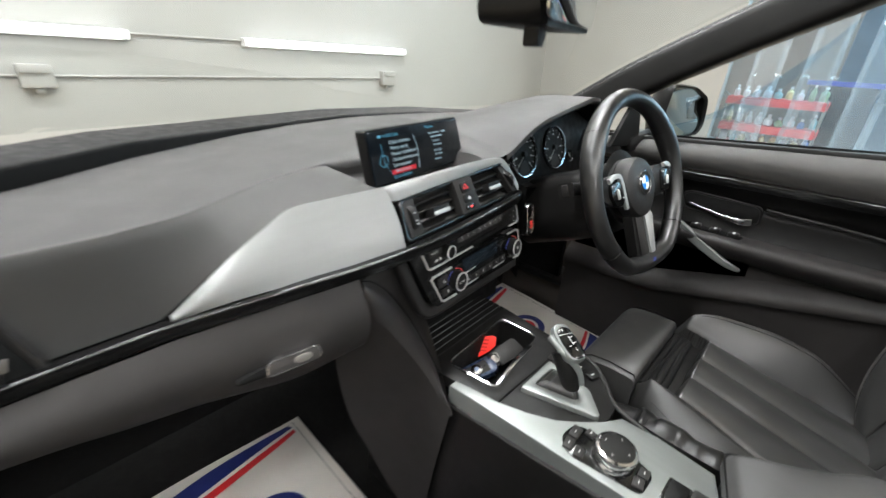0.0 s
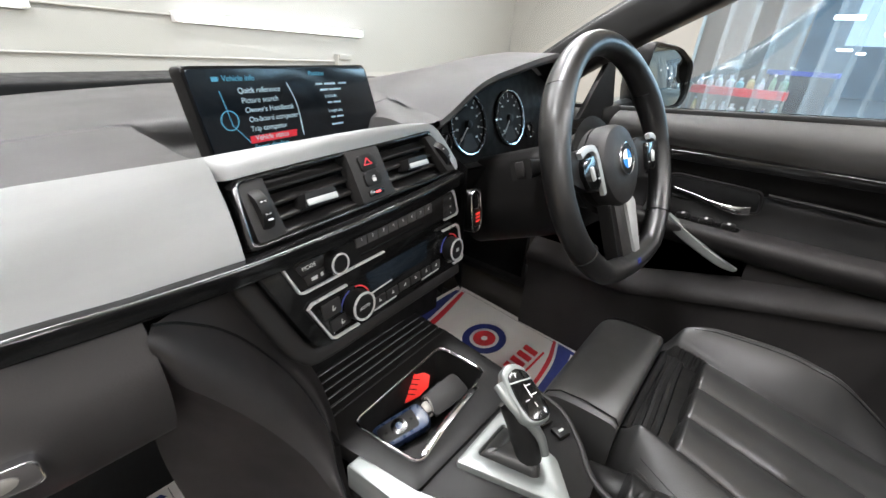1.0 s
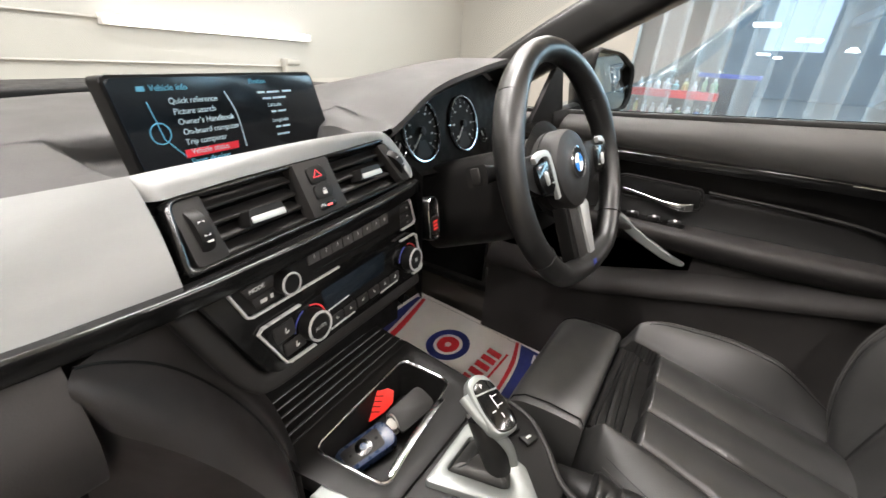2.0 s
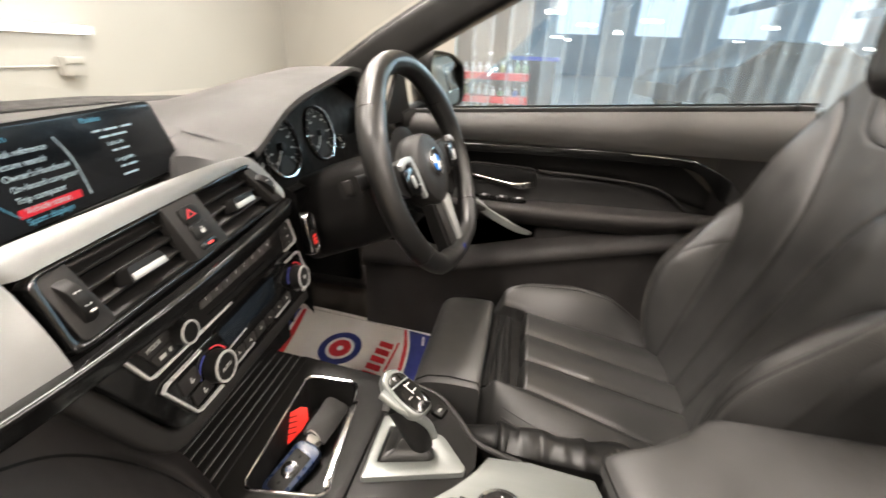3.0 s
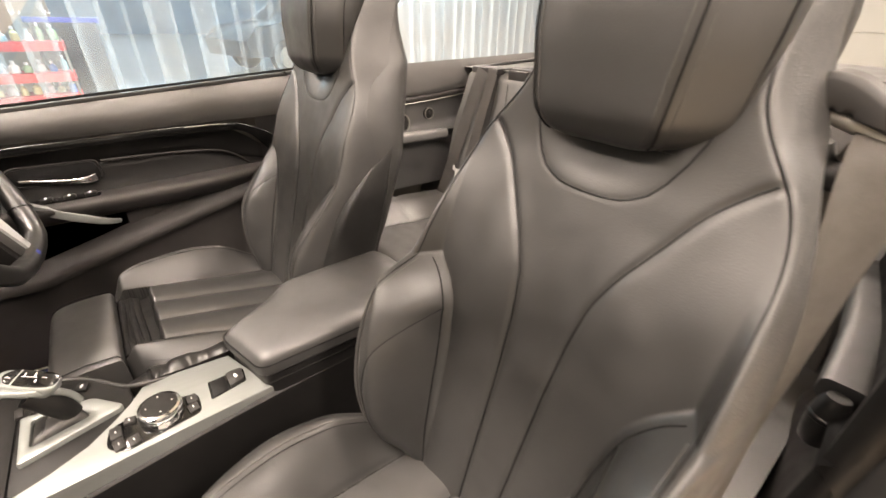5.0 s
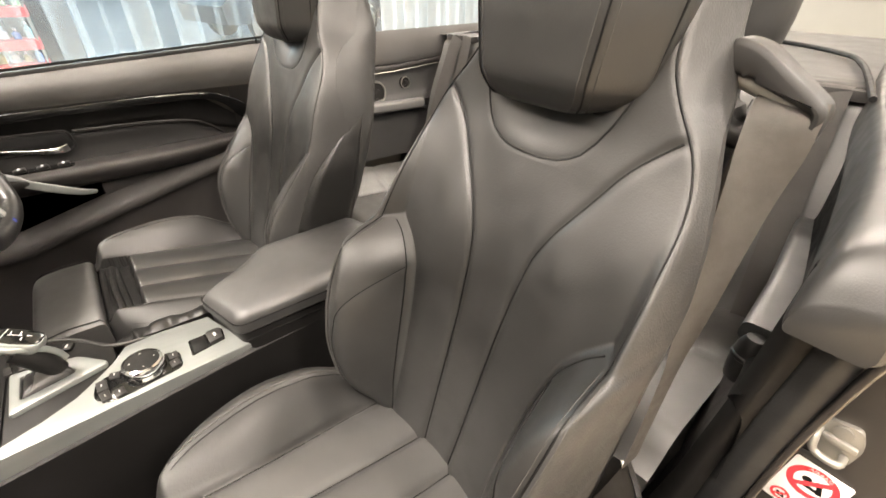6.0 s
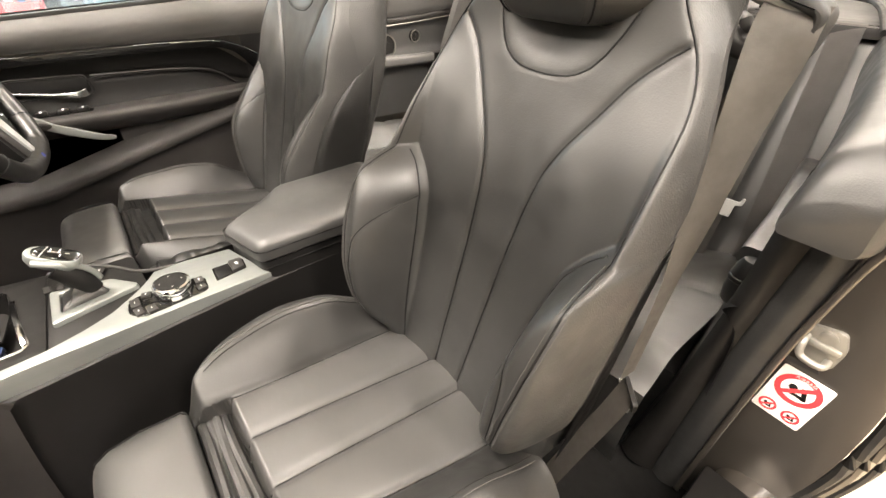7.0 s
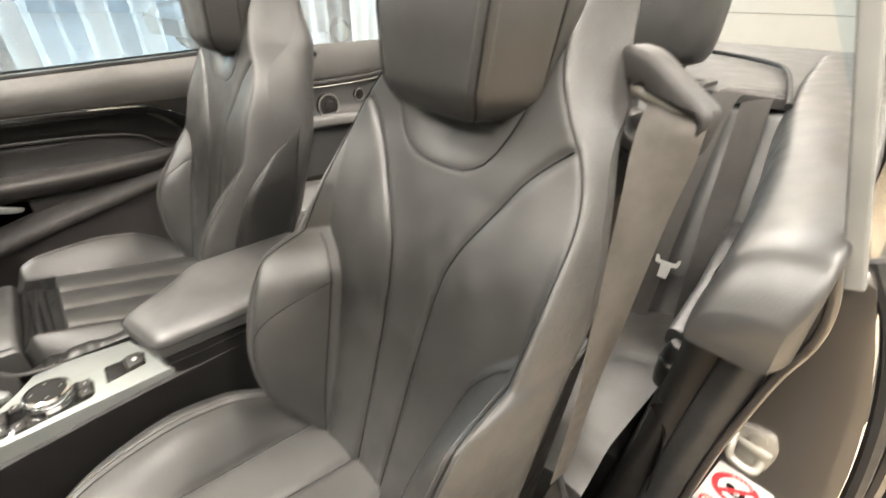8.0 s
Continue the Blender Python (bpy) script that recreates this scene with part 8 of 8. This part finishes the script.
# rear belts, one on each side, with a tongue
for s, x0 in ((1, 0.535), (-1, -0.475)):
    t = thing("rear_seat_belt", "grey rear seat belt hanging from the deck with its tongue", "seat belt", group="rear seat belts")
    path = [tuple(p) for p in spline([(x0, -1.142, 0.934), (x0 + s * 0.002, -1.115, 0.932), (x0 + s * 0.006, -1.097, 0.905), (x0 + s * 0.030, -1.035, 0.70), (x0 + s * 0.060, -0.968, 0.47)], 30)]
    part("webbing", strap(path, 0.050, [(1, 0.15 * s, 0)] * 30), "webdark", t)
    path2 = [(p[0] - s * (0.015 + 0.085 * k / 29), p[1] + 0.006, p[2]) for k, p in enumerate(path)]
    part("webbing", strap(path2, 0.046, [(1, -0.10 * s, 0)] * 30), "webdark", t)
    q = basis((x0 - s * 0.018, -0.985, 0.60), (1, 0.1, 0), (0, -0.2, 1))
    part("tongue", prism(rounded([(-0.009, -0.028), (0.009, -0.028), (0.010, 0.0), (0.022, 0.002), (0.024, 0.018), (0.018, 0.018), (0.016, 0.008), (-0.016, 0.008), (-0.018, 0.018), (-0.024, 0.018), (-0.022, 0.002), (-0.010, 0.0)], 0.002), 0.0, 0.004, 0.001, q), "bright", t, "steel belt tongue")


# passenger's belt: from the guide on the seat shoulder down to the sill
def front_belt():
    t = thing("front_seat_belt", "taut grey seat belt from the shoulder guide down beside the seat", "seat belt")
    a = [tuple(p) for p in spline([(-0.525, -0.562, 0.997), (-0.527, -0.546, 0.978), (-0.529, -0.540, 0.955), (-0.531, -0.531, 0.90), (-0.537, -0.507, 0.75), (-0.540, -0.496, 0.68), (-0.545, -0.470, 0.53)], 30)]
    wid = [0.056 - 0.018 * ease(0.3, 1.0, k / 29) for k in range(30)]
    rows = [(np.array(p), np.array((1.0 - 0.90 * ease(2, 27, k), 0.08 + 0.95 * ease(2, 27, k), 0.10))) for k, p in enumerate(a)]

    def f(u, v):
        i = int(round(u * 29))
        p, s = rows[i]
        return tuple(p + s / np.linalg.norm(s) * wid[i] * (v - 0.5))

    part("webbing", sheet(f, 29, 6, 0.0016), "belt", t)
    b = [tuple(p) for p in spline([(-0.521, -0.572, 0.995), (-0.500, -0.60, 0.93), (-0.470, -0.64, 0.80), (-0.450, -0.66, 0.60)], 20)]
    part("webbing", strap(b, 0.044, [(1, 0.1, 0)] * 20), "belt", t)
    c = [tuple(p) for p in spline([(-0.556, -0.476, 0.512), (-0.545, -0.455, 0.44), (-0.530, -0.435, 0.36), (-0.515, -0.40, 0.27)], 16)]
    part("lap_webbing", strap(c, 0.040, [(0.9, -0.6, 0.2)] * 16), "belt", t)
    q = basis((-0.556, -0.470, 0.498), (0.75, -0.6, 0.25), (0.2, 0.15, 1))
    part("tongue_loop", prism(rounded([(-0.024, -0.016), (0.024, -0.016), (0.024, 0.016), (-0.024, 0.016)], 0.006), 0.0, 0.007, 0.002, q, hole=rounded([(-0.017, -0.004), (0.017, -0.004), (0.017, 0.007), (-0.017, 0.007)], 0.002)), "trim", t, "black tongue loop")
    part("tongue_blade", prism(rounded([(-0.010, -0.060), (0.010, -0.060), (0.011, -0.014), (-0.011, -0.014)], 0.003), 0.002, 0.0045, 0.0006, q), "steel", t, "steel tongue blade")
    part("stop_button", lathe([(0, 0), (0.006, 0), (0.005, 0.004), (0, 0.005)], 14, q @ pose(0.03, -0.03, 0)), "white", t)


front_belt()


# ---- passenger's door opening: shut face, seals, striker, sticker ----
def door_opening():
    t = thing("door_jamb", "dark metallic grey door jamb with rubber seals", "door jamb")
    face = [(-0.640, 0.775), (-0.600, 0.55), (-0.590, 0.36), (-0.630, 0.24), (-0.71, 0.24), (-0.765, 0.33), (-0.785, 0.46), (-0.778, 0.62), (-0.755, 0.74), (-0.725, 0.83), (-0.69, 0.885)]
    fm = Matrix(((1, 0, 0, 0), (0, 0, 1, -0.62), (0, 1, 0, 0), (0, 0, 0, 1)))
    part("shut_face", prism([tuple(p) for p in spline(face + face[:1], 61)[:-1]], 0.0, 0.026, 0.008, fm, seg=3), "paint", t)
    seal = [tuple(p) for p in spline([(-0.661, -0.577, 0.850), (-0.655, -0.575, 0.76), (-0.650, -0.575, 0.67), (-0.646, -0.575, 0.58), (-0.644, -0.575, 0.50), (-0.643, -0.575, 0.42), (-0.643, -0.575, 0.33), (-0.644, -0.573, 0.25)], 40)]
    part("door_seal", sweep(seal, rounded([(-0.020, -0.010), (0.020, -0.010), (0.022, 0.004), (0.0, 0.012), (-0.022, 0.004)], 0.006), up=(0, 1, 0.1)), "rubber", t, "thick black door seal")
    def trim(u, v):
        p = seal[int(round(u * 39))]
        z = p[2]
        edge = lerp([(0.25, -0.560), (0.35, -0.573), (0.46, -0.585), (0.565, -0.592), (0.65, -0.597), (0.85, -0.600)], z)
        x = p[0] + 0.020 + (edge - p[0] - 0.020) * v
        return (x, -0.568 + 0.020 * math.sin(math.pi * min(1.0, v * 0.8)) - 0.012 * v, z)

    part("jamb_trim", sheet(trim, 39, 12, -0.006), "lower", t, "smooth black jamb trim")
    part("trim_return", sheet(lambda u, v: (trim(u, 1)[0] + (0.034 - 0.054 * ease(0.53, 0.61, trim(u, 1)[2])) * v, trim(u, 1)[1] - 0.28 * v, trim(u, 1)[2]), 39, 10, 0.004), "glove", t)
    flange = [tuple(p) for p in spline([(-0.676, -0.560, 0.898), (-0.688, -0.560, 0.86), (-0.691, -0.562, 0.82), (-0.683, -0.566, 0.77), (-0.677, -0.570, 0.70), (-0.672, -0.572, 0.62), (-0.670, -0.574, 0.52), (-0.669, -0.574, 0.40), (-0.669, -0.574, 0.25)], 48)]
    part("flange", sweep(flange, rounded([(-0.0045, -0.012), (0.0045, -0.012), (0.0045, 0.006), (-0.0045, 0.006)], 0.003), up=(0, 1, 0.1)), "paint", t, "painted body flange beside the seal")
    outer = [tuple(p) for p in spline([(-0.70, -0.612, 0.89), (-0.735, -0.612, 0.83), (-0.768, -0.615, 0.73), (-0.792, -0.618, 0.60), (-0.798, -0.62, 0.46), (-0.778, -0.62, 0.33), (-0.72, -0.62, 0.24)], 40)]
    for k in range(3):
        part("outer_seal", tube([(p[0] - 0.013 * k, p[1] - 0.012 * k, p[2] + 0.010 * k * ease(0.5, 0.8, p[2])) for i, p in enumerate(outer)], 0.008 - 0.001 * k, 8), "rubber" if k % 2 == 0 else "paint", t, "ribbed outer body edge")
    return t


door_opening()
# leather end of the narrow rear elbow rest
_t = thing("elbow_rest_end", "black leather end of the rear elbow rest", "trim cap", pose(-0.586, -0.655, 0.637))
part("cap", loft([[(w * math.cos(a), 0.022 * math.sin(a) * w / 0.024, z) for a in np.linspace(0, 2 * math.pi, 21)[:-1]] for z, w in ((-0.036, 0.010), (-0.030, 0.016), (-0.008, 0.019), (0.018, 0.019), (0.032, 0.017), (0.044, 0.012))]), "rimleather", _t)
part("collar", lathe([(0.0185, 0.008), (0.0203, 0.010), (0.0203, 0.015), (0.0185, 0.017)], 24), "gaiter", _t)
_t = thing("door_striker", "bright zinc door striker bolted to the jamb", "striker", basis((-0.697, -0.592, 0.648), (-0.985, 0.0, 0.17), (0.17, 0, 0.985)))
part("plate", prism(rounded([(-0.020, -0.026), (0.016, -0.029), (0.024, 0.004), (0.018, 0.028), (-0.020, 0.026)], 0.007), -0.002, 0.004, 0.0015), "steel", _t)
part("loop", tube([tuple(p) for p in spline([(-0.015, 0.010, 0.002), (-0.016, 0.008, 0.018), (-0.013, -0.010, 0.021), (0.008, -0.016, 0.021), (0.012, -0.017, 0.002)], 24)], 0.0045, 10, up=(1, 0, 0.3)), "steel", _t)
part("bridge", rbox((0.038, 0.010, 0.008), 0.003, pose(0.001, 0.003, 0.006, 0, 0, -12)), "steel", _t)
part("bolt", lathe([(0.0, 0.004), (0.009, 0.004), (0.009, 0.008), (0.006, 0.009), (0.0, 0.0085)], 20, pose(0.004, 0.016, -0.002)), "steel", _t)
part("mark", prism(rounded([(-0.034, -0.040), (0.010, -0.044), (0.006, -0.036), (-0.026, -0.034)], 0.004), -0.0025, -0.001, 0), "rubber", _t)

_f = Matrix(((-1, 0, 0, -0.7075), (0, 0, 1, -0.5925), (0, 1, 0, 0.5525), (0, 0, 0, 1))) @ pose(0, 0, 0, 0, 0, -3)
_t = thing("airbag_sticker", "white warning sticker with red no-entry signs on the jamb", "sticker", _f)
part("card", prism(rounded([(-0.029, -0.045), (0.029, -0.045), (0.029, 0.045), (-0.029, 0.045)], 0.004), 0.0, 0.0008, 0.0002), "white", _t)


def no_sign(x, y, r):
    part("red_ring", lathe([(r, 0.0008), (r, 0.0013), (r * 0.72, 0.0013), (r * 0.72, 0.0008)], 36, pose(x, y, 0)), "red", _t, "red ring of a sign")
    part("red_bar", rbox((r * 1.7, r * 0.24, 0.0005), 0, pose(x, y, 0.0012, 0, 0, 45)), "red", _t)
    part("sign_shape", merged(rbox((r * 0.22, r * 0.8, 0.0003), 0, pose(x + r * 0.3, y - r * 0.05, 0.0010, 0, 0, 20)), rbox((r * 0.6, r * 0.2, 0.0003), 0, pose(x + r * 0.1, y - r * 0.32, 0.0010)), lathe([(0, 0.0008), (r * 0.2, 0.0008), (r * 0.2, 0.0011), (0, 0.0011)], 12, pose(x - r * 0.25, y + r * 0.08, 0))), "dark", _t, "plain dark shape in the sign")


no_sign(0.0, 0.016, 0.0255)
no_sign(0.014, -0.030, 0.0105)
no_sign(-0.014, -0.030, 0.0105)
lettering("sticker_text", "AIRBAG", 0.0068, pose(0.0, 0.0345, 0.0014), "ink", _t, 0.0006, "CENTER")

# rear quarter glass of the passenger's side, standing up, seen from its front edge
_t = thing("quarter_window", "raised rear quarter glass with a grey edge seal", "window")
_p = part("pane", sheet(lambda u, v: (-0.694 + 0.112 * v, -0.590 - 0.10 * u, 0.885 + 0.30 * v * (1 - 0.35 * u)), 8, 6, 0.004), "sideglass", _t)
_p.visible_shadow = False
# bar added for the glass seen edge-on, its gloss put into the grey
part("edge_seal", sweep([(-0.694, -0.585, 0.872), (-0.646, -0.585, 1.005), (-0.618, -0.585, 1.08), (-0.574, -0.585, 1.20)], rounded([(-0.0075, -0.007), (0.0075, -0.007), (0.0075, 0.007), (-0.0075, 0.007)], 0.003), up=(0, 1, 0)), "glassedge", _t, "grey edge seal")
